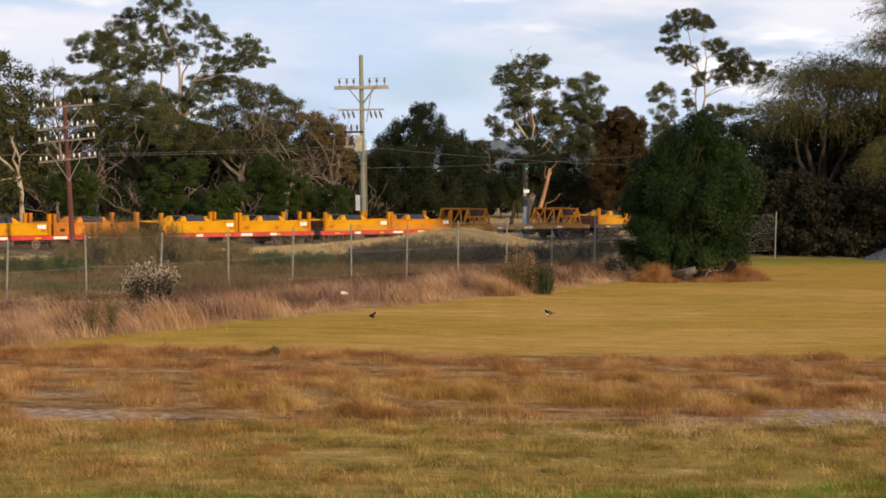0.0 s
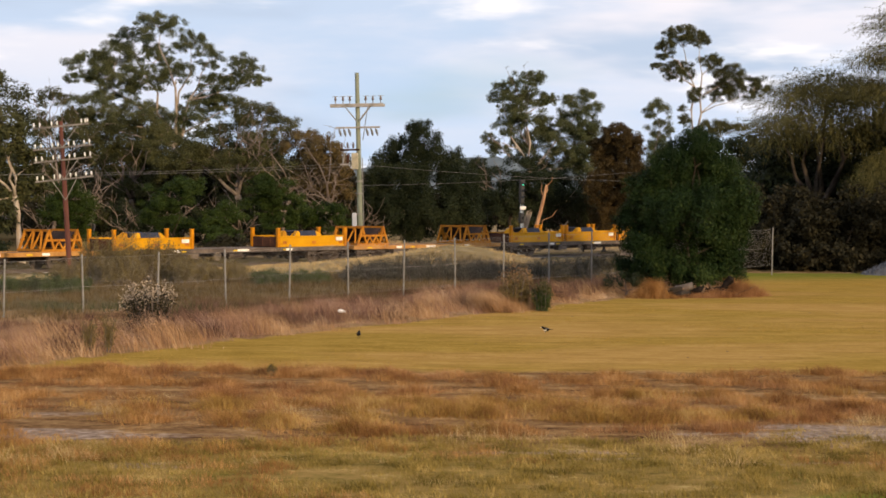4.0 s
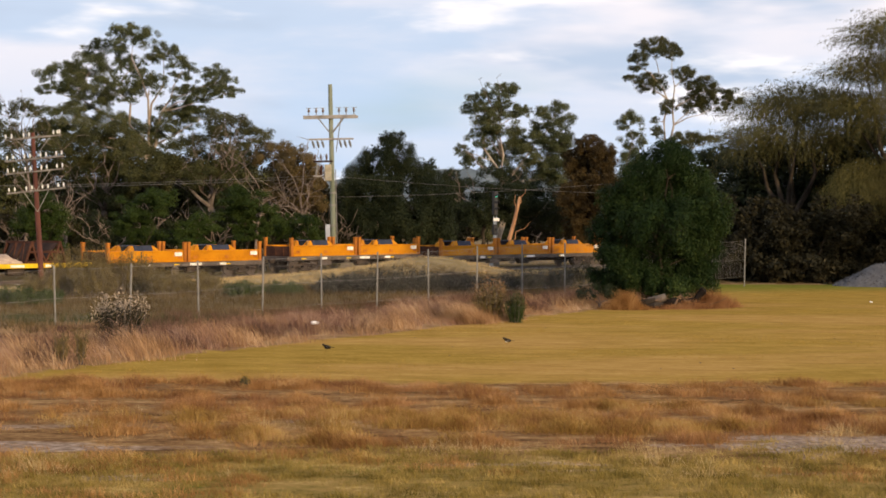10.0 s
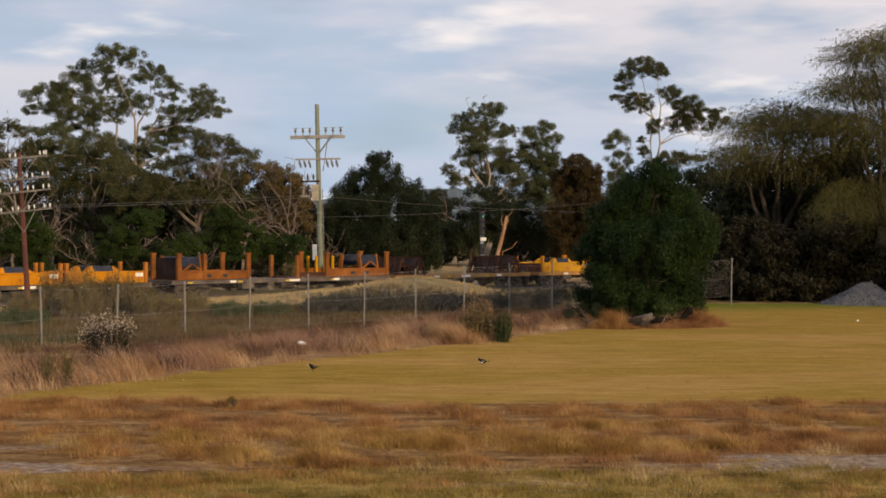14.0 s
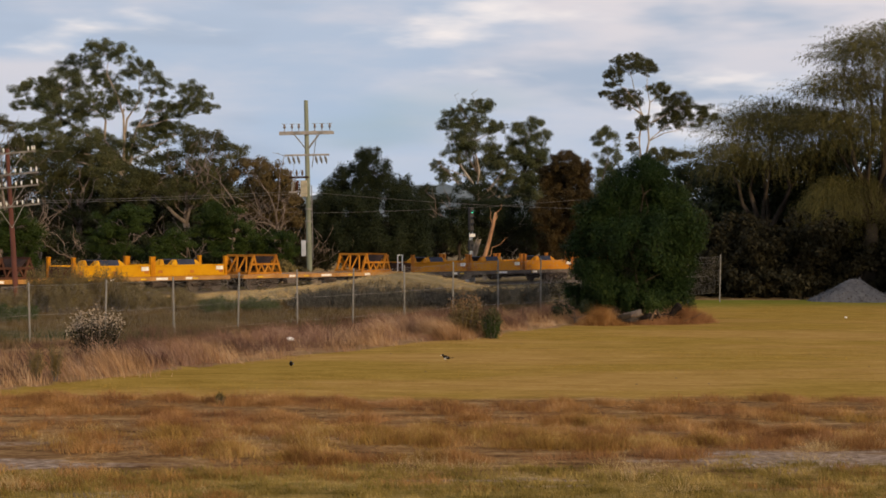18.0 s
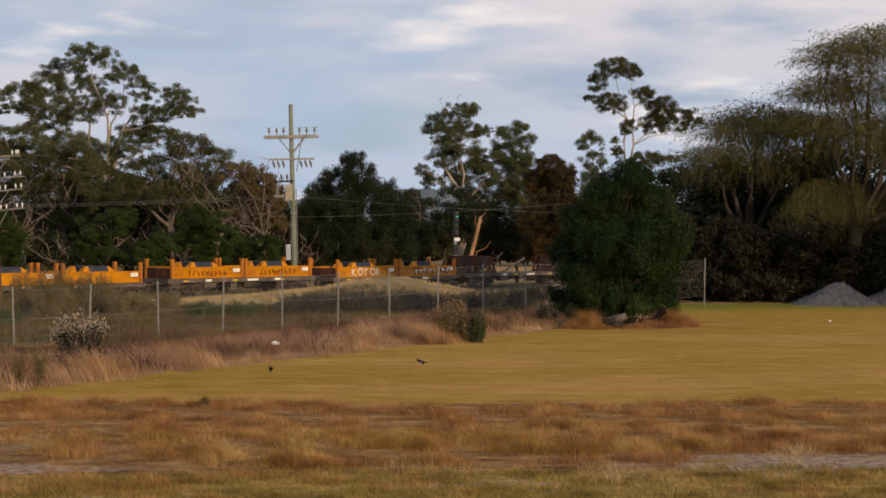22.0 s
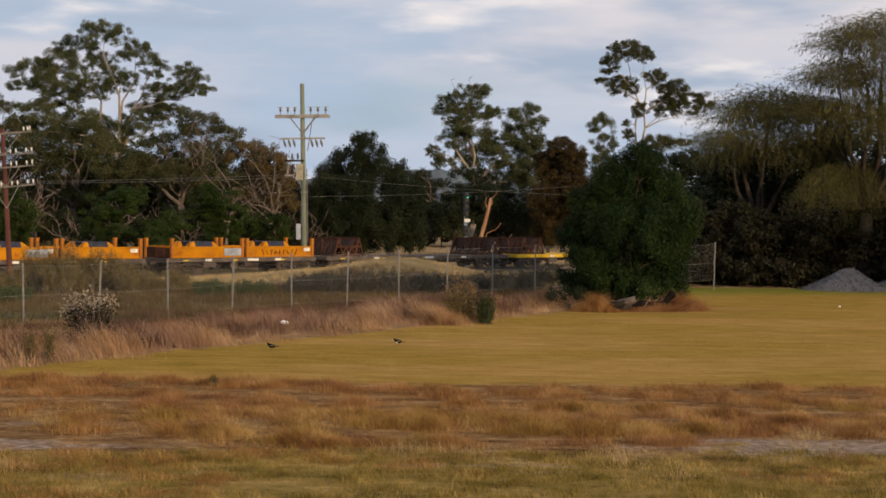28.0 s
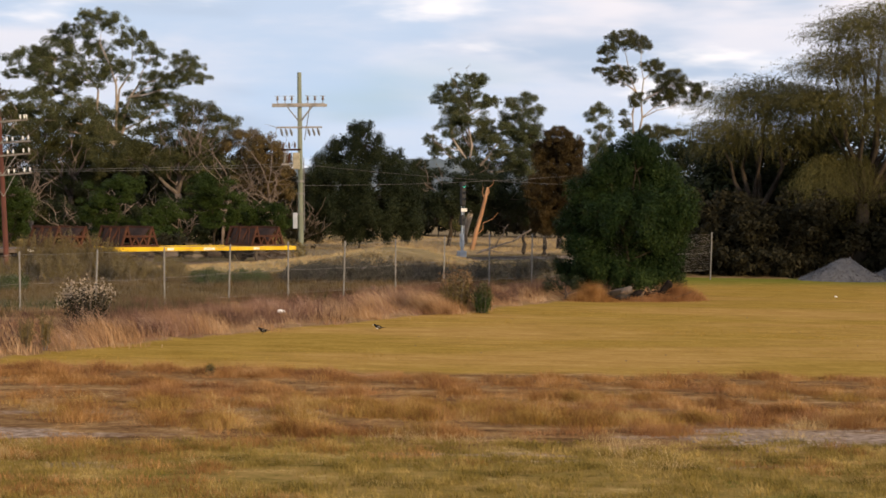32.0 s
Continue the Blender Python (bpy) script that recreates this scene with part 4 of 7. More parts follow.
def build_train():
    tubs = {"y": coil_tub(YELLOW, ORANGE, "yellow steel coil tub with corner posts and padded cradle"),
            "o": coil_tub(ORANGE, FADED, "orange steel coil tub with corner posts and padded cradle"),
            "f": coil_tub(FADED, FADED, "faded rusty orange steel coil tub with padded cradle", plate=False)}
    used = {}
    layout = [(-40.6, "y"), (-34.6, "f"), (-27.2, "y"), (-21.25, "y"), (-14.2, "y"), (-8.3, "o"), (13.4, "y"), (25.85, "y"), (47.65, "y"), (53.75, "y"), (59.95, "y"),
              (79.6, "o"), (85.55, "o"), (93.9, "o"), (99.9, "o"), (107.8, "o"), (113.85, "o"), (119.9, "o"), (162.5, "y"), (168.3, "y"),
              (190.95, "o"), (196.95, "o"), (203.05, "o"), (211.15, "o"), (217.1, "o"), (225.3, "o"), (231.4, "o"), (254.05, "o"), (260.1, "o"), (268.15, "o"), (274.2, "o")]
    for s, kind in layout:
        ob = tubs[kind] if kind not in used else copy_thing(tubs[kind], Matrix())
        used[kind] = True
        ride(ob, s)
        if s == 59.95:
            scrawl(ob, 1.1, 4.7, 0.12, 0.56, WHITE_PAINT, 5, n=7)
        elif s in (211.15, 217.1, 274.2):
            scrawl(ob, 1.2, 4.4, 0.14, 0.55, DARK_ORANGE, int(s), n=9)
        elif s == 225.3:
            writing(ob, "KOTOR", 1.3, 0.1, 0.72, WHITE_PAINT)
        elif s == 231.4:
            scrawl(ob, 1.3, 5.2, 0.1, 0.58, BLACK_PAINT, 3, n=10)
            scrawl(ob, 1.4, 5.1, 0.16, 0.52, WHITE_PAINT, 9, n=8)
        elif s in (254.05, 268.15):
            x = 3.7 if s == 254.05 else 4.2
            part("paint_patch", box(x, -0.056, 0.13, x + 1.4, -0.0505, 0.6), BLUE_GREY_PAINT, ob, "blue-grey overpainted patch")
    ride(bulkhead_tub(False), 128.0)
    ride(bulkhead_tub(True), 140.35)
    frames = {"o": trestle(FRAME_ORANGE, False, "orange steel trestle cradle with braced sides"),
              "r": trestle(RUST, True, "dark rusty steel trestle cradle with plated ends")}
    used = {}
    for s, kind in ((-1.2, "o"), (8.7, "o"), (32.8, "o"), (42.8, "o"), (67.4, "r"), (74.1, "r"), (147.2, "r"), (157.3, "r"), (176.0, "o"), (186.1, "o"),
                    (239.0, "r"), (249.2, "r"), (282.0, "r"), (296.4, "r"), (301.3, "r"), (311.6, "r")):
        ob = frames[kind] if kind not in used else copy_thing(frames[kind], Matrix())
        used[kind] = True
        ride(ob, s)
    kinds = {"red": (RED_PAINT, "flat wagon with red side sills"), "brown": (DECK_BROWN, "flat wagon with weathered orange-brown deck"),
             "grey": (DECK_GREY, "flat wagon with grimy grey steel deck"), "yellow": (DECK_YELLOW, "flat wagon with bright yellow deck sills")}
    built = {}
    for a, b, kind, rails in ((-41.0, -28.6, "red", 0), (-27.5, -15.1, "red", 0), (-14.5, -2.1, "red", 0), (-1.6, 12.4, "brown", 0), (13.1, 31.9, "grey", 0), (32.4, 46.6, "brown", 0),
                              (47.4, 66.1, "grey", 0), (67.0, 78.6, "yellow", 0), (79.3, 91.7, "grey", 0), (93.6, 106.0, "grey", 0), (107.5, 126.1, "grey", 0), (127.6, 146.4, "grey", 0),
                              (146.9, 161.1, "brown", 0), (162.2, 174.4, "brown", 0), (175.5, 190.0, "brown", 1), (190.7, 209.2, "grey", 0), (210.9, 223.3, "grey", 0), (225.0, 237.4, "grey", 0),
                              (238.6, 252.8, "grey", 1), (253.8, 266.2, "grey", 0), (267.9, 280.3, "grey", 0), (281.3, 299.9, "grey", 0), (300.8, 315.4, "yellow", 0)):
        key = (round(b - a, 1), kind, rails, deck_off(a))
        ob = copy_thing(built[key], Matrix()) if key in built else wagon(b - a, kinds[kind][0], kinds[kind][1], bool(rails), 3, lift=-deck_off(a))
        built.setdefault(key, ob)
        ride(ob, a, 0.0, DECK_Z)
    ride(tarpaulin(4.6), 69.9)


build_train()


# ---- fence ----
def fence():
    ob = thing("fence", "grey galvanised chain-link fence with three wires", "fence")
    bm = bmesh.new()
    tube_into(bm, [(0, 0, -0.4), (0, 0, 1.98)], [0.03, 0.03], 8)
    tube_into(bm, [(0, 0, 1.98), (0, 0, 2.03)], [0.036, 0.02], 8)
    me = bpy.data.meshes.new("post")
    bm.to_mesh(me)
    bm.free()
    me.materials.append(GALV)
    posts = []
    for k in range(-5, 16):
        x, y = FENCE_A[0] + FENCE_STEP[0] * k, FENCE_A[1] + FENCE_STEP[1] * k
        z = float(height(x, y)) + min(0.34, -0.24 + 0.058 * k) + 0.03 * math.sin(k * 1.7)
        posts.append(Vector((x, y, z)))
        link_part("post", me, ob, m=pose(x, y, z, 1.2 * math.sin(k * 2.1), 1.2 * math.cos(k * 3.3)))
    for h in (1.93, 1.0, 0.15):
        for a, b in zip(posts, posts[1:]):
            mid = (a + b) / 2 + Vector((0, 0, h - 0.025))
            part("strand_wire", tube_into(bmesh.new(), [a + Vector((0, 0, h)), mid, b + Vector((0, 0, h))], [0.004] * 3, 4), WIRE, ob)
    for a, b in zip(posts, posts[1:]):
        vs, fs, way = [], [], b - a
        size = way.length
        n = int(size / 0.085)
        for i in range(n):
            for sg in (1, -1):
                # each wire leans by the net's height, cut at the bay's ends
                u0, u1 = i * 0.085, i * 0.085 + sg * 1.75
                t0, t1 = 0.0, 1.0
                if u1 > size:
                    t1 = (size - u0) / (u1 - u0)
                if u1 < 0:
                    t1 = u0 / (u0 - u1)
                for (ua, ub, za, zb) in ((u0, u0 + (u1 - u0) * t1, 0.15, 0.15 + 1.75 * t1),):
                    p, q = a + way * (ua / size), a + way * (ub / size)
                    k = len(vs)
                    w = 0.0016
                    vs += [(p.x, p.y, p.z + za - w), (p.x, p.y, p.z + za + w), (q.x, q.y, q.z + zb + w), (q.x, q.y, q.z + zb - w)]
                    fs.append((k, k + 1, k + 2, k + 3))
                if t1 < 1.0:
                    # the wire that enters at the bay's end above
                    p = a + way * (1.0 if sg > 0 else 0.0)
                    q = a + way * ((size - (1.75 * (1 - t1))) / size if sg > 0 else (1.75 * (1 - t1)) / size)
                    k = len(vs)
                    z0 = 0.15 + 1.75 * t1
                    vs += [(p.x, p.y, p.z + z0 - 0.0016), (p.x, p.y, p.z + z0 + 0.0016), (q.x, q.y, q.z + 1.9 + 0.0016), (q.x, q.y, q.z + 1.9 - 0.0016)]
                    fs.append((k, k + 1, k + 2, k + 3))
        link_part("chain_link_net", mesh_of("chain_link_net", vs, fs, WIRE), ob)
    return ob


fence()


# ---- poles, wires and signal ----
def telegraph_pole():
    x, y = -20.99, 88.0
    ob = thing("telegraph_pole", "leaning reddish timber telegraph pole with four insulator arms", "utility pole", at_pose=pose(x, y, -0.55, 0, -3.4, 20))
    bm = bmesh.new()
    tube_into(bm, [(0, 0, -0.6), (0, 0, 4), (0, 0, 8.25)], [0.15, 0.13, 0.105], 12)
    part("pole_shaft", bm, RED_POLE, ob)
    for z, half, off in ((7.95, 1.45, 0.0), (6.85, 1.5, 0.0), (6.2, 1.5, 0.05), (5.2, 1.5, 0.1)):
        arm = part("crossarm", box(-half, -0.19, z, half, -0.1, z + 0.085, 0.01, Matrix.Translation((0, 0, z)) @ Matrix.Rotation(-0.055, 4, "Y") @ Matrix.Translation((0, 0, -z))), OLD_ARM, ob, "weathered timber crossarm")
        for ix in ((-1.38, -1.08, -0.48, -0.2, 1.05, 1.25, 1.36) if z > 7.5 else (-1.38, -1.08, -0.5, -0.22, 0.32, 0.6, 1.12, 1.4)):
            up = z + 0.085 + 0.055 * ix
            bm = bmesh.new()
            tube_into(bm, [(ix, -0.145, up - 0.02), (ix, -0.145, up + 0.1)], [0.012, 0.012], 6)
            tube_into(bm, [(ix, -0.145, up + 0.06), (ix, -0.145, up + 0.1), (ix, -0.145, up + 0.2), (ix, -0.145, up + 0.25)], [0.04, 0.048, 0.04, 0.022], 8)
            part("insulator", bm, PORCELAIN, arm, "white porcelain insulator")
    for sg in (-1, 1):
        part("arm_brace", bar((0, -0.14, 4.15), (sg * 0.62, -0.14, 5.2 + 0.034 * sg), 0.035), GALV, ob, "steel arm brace")
        part("arm_brace", bar((0, -0.14, 5.25), (sg * 0.75, -0.14, 6.2 + 0.04 * sg), 0.03), GALV, ob)
        part("arm_brace", bar((0, -0.14, 6.9), (sg * 0.85, -0.14, 7.95 + 0.045 * sg), 0.035), GALV, ob)
    return ob


def utility_pole():
    x, y = -8.27, 125.0
    ob = thing("utility_pole", "tall grey-green treated timber power pole with two crossarms", "utility pole", at_pose=pose(x, y, -0.6, 0, -1.4, 0))
    bm = bmesh.new()
    tube_into(bm, [(0, 0, -0.6), (0, 0, 7), (0, 0, 13.65)], [0.205, 0.18, 0.15], 14)
    part("pole_shaft", bm, PINE_POLE, ob)
    for z, half, kind in ((11.15, 1.9, 0), (9.55, 1.55, 1)):
        bm = box(-half - 0.1, -0.36, z - 0.04, half, -0.2, z + 0.22, 0.015) if kind == 0 else box(-half - 0.1, -0.34, z, half + 0.1, -0.22, z + 0.13, 0.012)
        if kind == 0:
            box_into(bm, -half, 0.2, z, half + 0.1, 0.36, z + 0.2, 0.015)
        arm = part("crossarm", bm, ARM_WOOD, ob, "weathered double timber crossarm" if kind == 0 else "timber crossarm with hanging insulators")
        if kind == 0:
            for ix in (-1.6, -1.05, 0.62, 1.15, 1.72, -0.55):
                bm = bmesh.new()
                tube_into(bm, [(ix, -0.28, z + 0.2), (ix, -0.28, z + 0.42), (ix, -0.28, z + 0.5), (ix, -0.28, z + 0.62), (ix, -0.28, z + 0.75)], [0.03, 0.03, 0.1, 0.075, 0.05], 8)
                part("insulator", bm, INSUL_DARK, arm)
                part("conductor_clamp", bar((ix - 0.2, -0.28, z + 0.76), (ix + 0.2, -0.28, z + 0.76), 0.035), GALV, arm)
        else:
            for ix in (-1.4, -1.05, -0.7, 0.6, 0.95, 1.3):
                bm = bmesh.new()
                tube_into(bm, [(ix, -0.28, z), (ix + 0.05, -0.28, z - 0.15), (ix + 0.12, -0.28, z - 0.4), (ix + 0.15, -0.28, z - 0.6)], [0.02, 0.085, 0.085, 0.02], 8)
                part("insulator", bm, INSUL_GREY, arm)
    for sg in (-1, 1):
        part("arm_brace", bar((0.1 * sg, -0.28, 10.1), (sg * 0.95, -0.28, 11.2), 0.07), GALV, ob)
        part("arm_brace", bar((0.1 * sg, 0.28, 10.1), (sg * 0.95, 0.28, 11.2), 0.07), GALV, ob)
    part("stay_rod", bar((0.35, -0.2, 8.7), (0.75, -0.25, 11.1), 0.05), CABLE, ob)
    for k in range(3):
        bm = bmesh.new()
        tube_into(bm, [(-1.2 + k * 0.42, -0.3, 8.1), (-1.2 + k * 0.42, -0.3, 8.35), (-1.2 + k * 0.42, -0.3, 8.55)], [0.06, 0.09, 0.03], 8)
        part("fuse_cutout", bm, INSUL_DARK, ob)
    part("fuse_arm", box(-1.35, -0.36, 7.92, 0.1, -0.24, 8.06, 0.01), RUST_DARK, ob)
    bm = box(-0.5, -0.62, 6.55, -0.02, -0.22, 7.75, 0.04)
    tank = part("transformer_tank", bm, BOX_CREAM, ob, "small cream transformer")
    for z in (6.8, 7.1, 7.4):
        part("cooling_fin", box(-0.53, -0.65, z, 0.01, -0.2, z + 0.06, 0.005), BOX_CREAM, tank)
    for k in range(3):
        bm = bmesh.new()
        px = -1.15 + k * 0.33
        bar_into(bm, (px, -0.3, 7.0), (px + 0.1, -0.3, 7.75), 0.16, n=8)
        part("surge_arrester", bm, RUST if k else GALV, ob)
    part("arrester_bracket", box(-1.35, -0.36, 6.85, -0.62, -0.24, 6.98, 0.01), ARM_WOOD, ob)
    bm = bmesh.new()
    bar_into(bm, (0.27, -0.1, 2.0), (0.27, -0.1, 7.4), 0.07, n=8)
    part("cable_conduit", bm, GALV, ob, "grey cable conduit")
    for z in (3.2, 4.7, 5.6):
        bm = bmesh.new()
        tube_into(bm, [(0, 0, z), (0, 0, z + 0.12)], [0.26, 0.26], 12)
        part("steel_band", bm, GALV, ob)
    part("switch_box", box(-0.55, -0.42, 2.2, -0.23, -0.06, 3.35, 0.02), BLUE_GREY_PAINT, ob, "pale blue-grey switch box")
    return ob


def signal_mast():
    ob = thing("railway_signal", "grey railway signal mast with dark heads and ladder", "railway signal", at_pose=pose(3.72, 131.0, -0.6, 0, 0, 35))
    bm = bmesh.new()
    tube_into(bm, [(0, 0, -0.3), (0, 0, 3.6)], [0.09, 0.08], 10)
    tube_into(bm, [(0, 0, 0.9), (0, 0, 1.9)], [0.17, 0.17], 10)
    part("mast", bm, SIGNAL_GREY, ob)
    head = part("signal_head", box(-0.18, -0.2, 4.05, 0.18, 0.12, 5.9, 0.05), BLACK_PAINT, ob, "black signal head")
    for k, z in enumerate((5.55, 5.05, 4.55)):
        bm = bmesh.new()
        disc_into(bm, pose(0, -0.21, z, 90), 0.1, 0.04, 14)
        part("lens", bm, GREEN_LAMP if k == 0 else LENS_DARK, head, "lit green lens" if k == 0 else "dark lens")
        bm, rows = bmesh.new(), []
        for y0, r in ((-0.2, 0.15), (-0.48, 0.14), (-0.48, 0.12), (-0.2, 0.13)):
            rows.append([bm.verts.new((r * math.cos(a), y0, z + r * math.sin(a))) for a in np.linspace(-0.2, math.pi + 0.2, 9)])
        for p, q in zip(rows, rows[1:] + rows[:1]):
            for u in range(8):
                bm.faces.new((p[u], p[u + 1], q[u + 1], q[u]))
        part("hood", bm, BLACK_PAINT, head)
    lower = part("signal_head", box(-0.2, -0.18, 2.55, 0.2, 0.12, 3.35, 0.05), BLACK_PAINT, ob, "black lower signal head")
    bm = bmesh.new()
    disc_into(bm, pose(0, -0.2, 2.95, 90), 0.1, 0.04, 14)
    part("lens", bm, LENS_DARK, lower)
    part("number_plate", box(-0.28, -0.24, 3.6, 0.28, -0.2, 3.85, 0.01), WHITE_PAINT, ob, "white blank plate")
    bm = bmesh.new()
    for y in (0.45, 0.8):
        bar_into(bm, (0.55, y, 0.0), (0.35, y - 0.2, 4.0), 0.05)
    for k in range(12):
        z = 0.3 + k * 0.3
        fx = 0.55 - 0.2 * z / 4
        bar_into(bm, (fx, 0.45 - 0.2 * z / 4, z), (fx, 0.8 - 0.2 * z / 4, z), 0.035)
    part("ladder", bm, SIGNAL_GREY, ob)
    part("base_cabinet", box(-0.3, -0.25, -0.3, 0.3, 0.25, 0.55, 0.02), SIGNAL_GREY, ob)
    return ob


def cable(name, a, b, sag, label):
    a, b = Vector(a), Vector(b)
    pts = [a.lerp(b, k / 24) - Vector((0, 0, 4 * sag * (k / 24) * (1 - k / 24))) for k in range(25)]
    bm = bmesh.new()
    tube_into(bm, pts, [0.010] * 25, 5)
    ob = thing(name, label, "cable")
    part("strand", bm, CABLE, ob)


telegraph_pole()
utility_pole()
signal_mast()
for k in range(2):
    cable("overhead_cable", (-20.6, 88.0, 4.98 - 0.1 * k), (-8.3, 125.0, 6.42 - 0.2 * k), 0.08, "thin grey overhead cable between the poles")
    cable("overhead_cable", (-8.3, 125.0, (4.75, 6.3)[k]), (22.0, 165.0, (7.2, 5.6)[k]), 0.35, "thin grey overhead cable along the railway")
    cable("overhead_cable", (-22.4 + 0.3 * k, 88.0, 4.95), (-45.0, 66.0, 5.0), 0.3, "thin grey overhead cable along the railway")


# ---- trees ----
def limb_path(rng, a, b, bend=0.12, n=5):
    a, b = Vector(a), Vector(b)
    size = (b - a).length
    pts = []
    for k in range(n):
        t = k / (n - 1)
        p = a.lerp(b, t)
        w = math.sin(math.pi * t) * bend * size
        pts.append(p + Vector((rng.uniform(-1, 1) * w, rng.uniform(-1, 1) * w, rng.uniform(-0.3, 0.6) * w)))
    pts[0], pts[-1] = a, b
    return pts


def broad_tree(name, label, x, y, zg, blobs, leaf, bark, trunk=0.35, size=0.27, density=1.0, droop=0.3, clumps=1.0, depth=0.9, seed=1, fork=0.35, bare=0, lean=0.0, aspect=0.45, puff=1.0, flat=0.8, stems=3, swell=1.0, under=1.0, ruffle=0.42):
    """A trunk with limbs to each tuft of the crown; a tuft is many small clumps of leaves with gaps between."""
    rnd, rng = random.Random(seed), np.random.default_rng(seed)
    blobs = [(a, b, c * swell, d * swell) for a, b, c, d in blobs]
    ob = thing(name, label, "tree", at_pose=pose(x, y, zg))
    top = max(b[1] + b[3] for b in blobs)
    bm = bmesh.new()
    mx = sum(b[0] for b in blobs) / len(blobs)
    knot = Vector((lean + mx * 0.25, 0, top * fork))
    tube_into(bm, limb_path(rnd, (0, 0, -0.4), knot, 0.05), [trunk * 1.15, trunk, trunk * 0.92, trunk * 0.88, trunk * 0.85], 8)
    places = []
    # two or three leaders carry the limbs
    tops = []
    for k in range(stems):
        near = sorted(blobs, key=lambda q: q[0])[k * len(blobs) // stems:(k + 1) * len(blobs) // stems] or blobs
        tops.append(max(near, key=lambda q: q[1]))
    joints = [knot]
    deep = {q: rnd.uniform(-1, 1) * depth * q[2] for q in blobs}
    for q in tops:
        pts = limb_path(rnd, knot, (q[0], deep[q], q[1] - q[3] * 0.2), 0.07, 7)
        tube_into(bm, pts, [trunk * w for w in (0.55, 0.46, 0.37, 0.29, 0.21, 0.14, 0.07)], 7)
        joints += pts[1:6]
    for bx, bz, rx, rz in blobs:
        dy = deep[(bx, bz, rx, rz)]
        end = Vector((bx, dy, bz - rz * 0.2))
        r = trunk * (0.16 + 0.12 * min(1.0, rx / 2.5))
        if (bx, bz, rx, rz) not in tops:
            start = min(joints, key=lambda j: (j - end).length + 3.0 * max(0.0, j.z + 0.3 * abs(j.x - end.x) - end.z))
            tube_into(bm, limb_path(rnd, start, end, 0.1), [r, r * 0.8, r * 0.6, r * 0.42, r * 0.2], 6)
        size_of = puff * (0.23 * math.sqrt(rx * rz) + 0.12)
        n = max(6, int(3.8 * clumps * rx * rz / (size_of * size_of)))
        for i in range(n):
            # puffs of leaf sit towards the tuft's skin
            d = Vector((rnd.gauss(0, 1), rnd.gauss(0, 1), rnd.gauss(0.25, 0.9)))
            d.normalize()
            k = rnd.uniform(0.25, 1.0) ** 0.6
            c = Vector((bx + d.x * rx * k, dy + d.y * rx * 0.8 * k, bz + d.z * rz * k))
            places.append((c, size_of * rnd.uniform(0.6, 1.25), Vector((bx, dy, bz - rz * 0.5))))
            if i % 6 == 0:
                tube_into(bm, limb_path(rnd, end, c, 0.08, 3), [r * 0.16, r * 0.11, r * 0.06], 4)
    part("trunk", bm, bark, ob, smooth=True)
    bm = bmesh.new()
    for i in range(bare):
        bx, bz, rx, rz = rnd.choice(blobs)
        e = Vector((bx + rnd.uniform(-1.3, 1.3) * rx, -rnd.uniform(0.6, 1.2) * depth * rx - 0.5, bz + rnd.uniform(-0.2, 1.4) * rz))
        pts = limb_path(rnd, knot.lerp(Vector((bx, 0, bz)), 0.3), e, 0.12)
        tube_into(bm, pts, [0.07, 0.055, 0.04, 0.028, 0.012], 5)
        for k in range(4):
            q = pts[2 + k % 3]
            tube_into(bm, limb_path(rnd, q, q + Vector((rnd.uniform(-1, 1), rnd.uniform(-0.6, 0.6), rnd.uniform(0.1, 1.3))), 0.1, 3), [0.03, 0.02, 0.008], 4)
    if bare:
        part("bare_branch", bm, DEAD_BARK, ob, "pale bare dead branches", smooth=True)
    else:
        bm.free()
    cs, hubs, rad = np.array([p[0] for p in places]), np.array([p[2] for p in places]), np.array([p[1] for p in places])
    per = np.maximum(8, (density * 1.35 * math.pi * rad * rad / (0.4 * size * size * aspect)).astype(int))
    cs, hubs, rad = np.repeat(cs, per, 0), np.repeat(hubs, per, 0), np.repeat(rad, per)
    way = rng.normal(size=(len(cs), 3)) + [0, 0, 0.3]
    way /= np.linalg.norm(way, axis=1)[:, None]
    way[:, 2] = np.where(way[:, 2] < 0, way[:, 2] * under, way[:, 2])
    pts = cs + way * (rad * rng.uniform(0.02, 1.25, len(cs)) ** 0.6)[:, None] * [1.0, 1.0, flat]
    hub = cs - hubs
    away = way * 0.8 + hub / (np.linalg.norm(hub, axis=1)[:, None] + 1e-6) * 0.7 + [0, 0, 0.25]
    v, f = leaves(rng, pts, size, aspect, droop, outward=away, ruffle=ruffle)
    link_part("crown", mesh_of("crown", v, f, leaf), ob)
    return ob


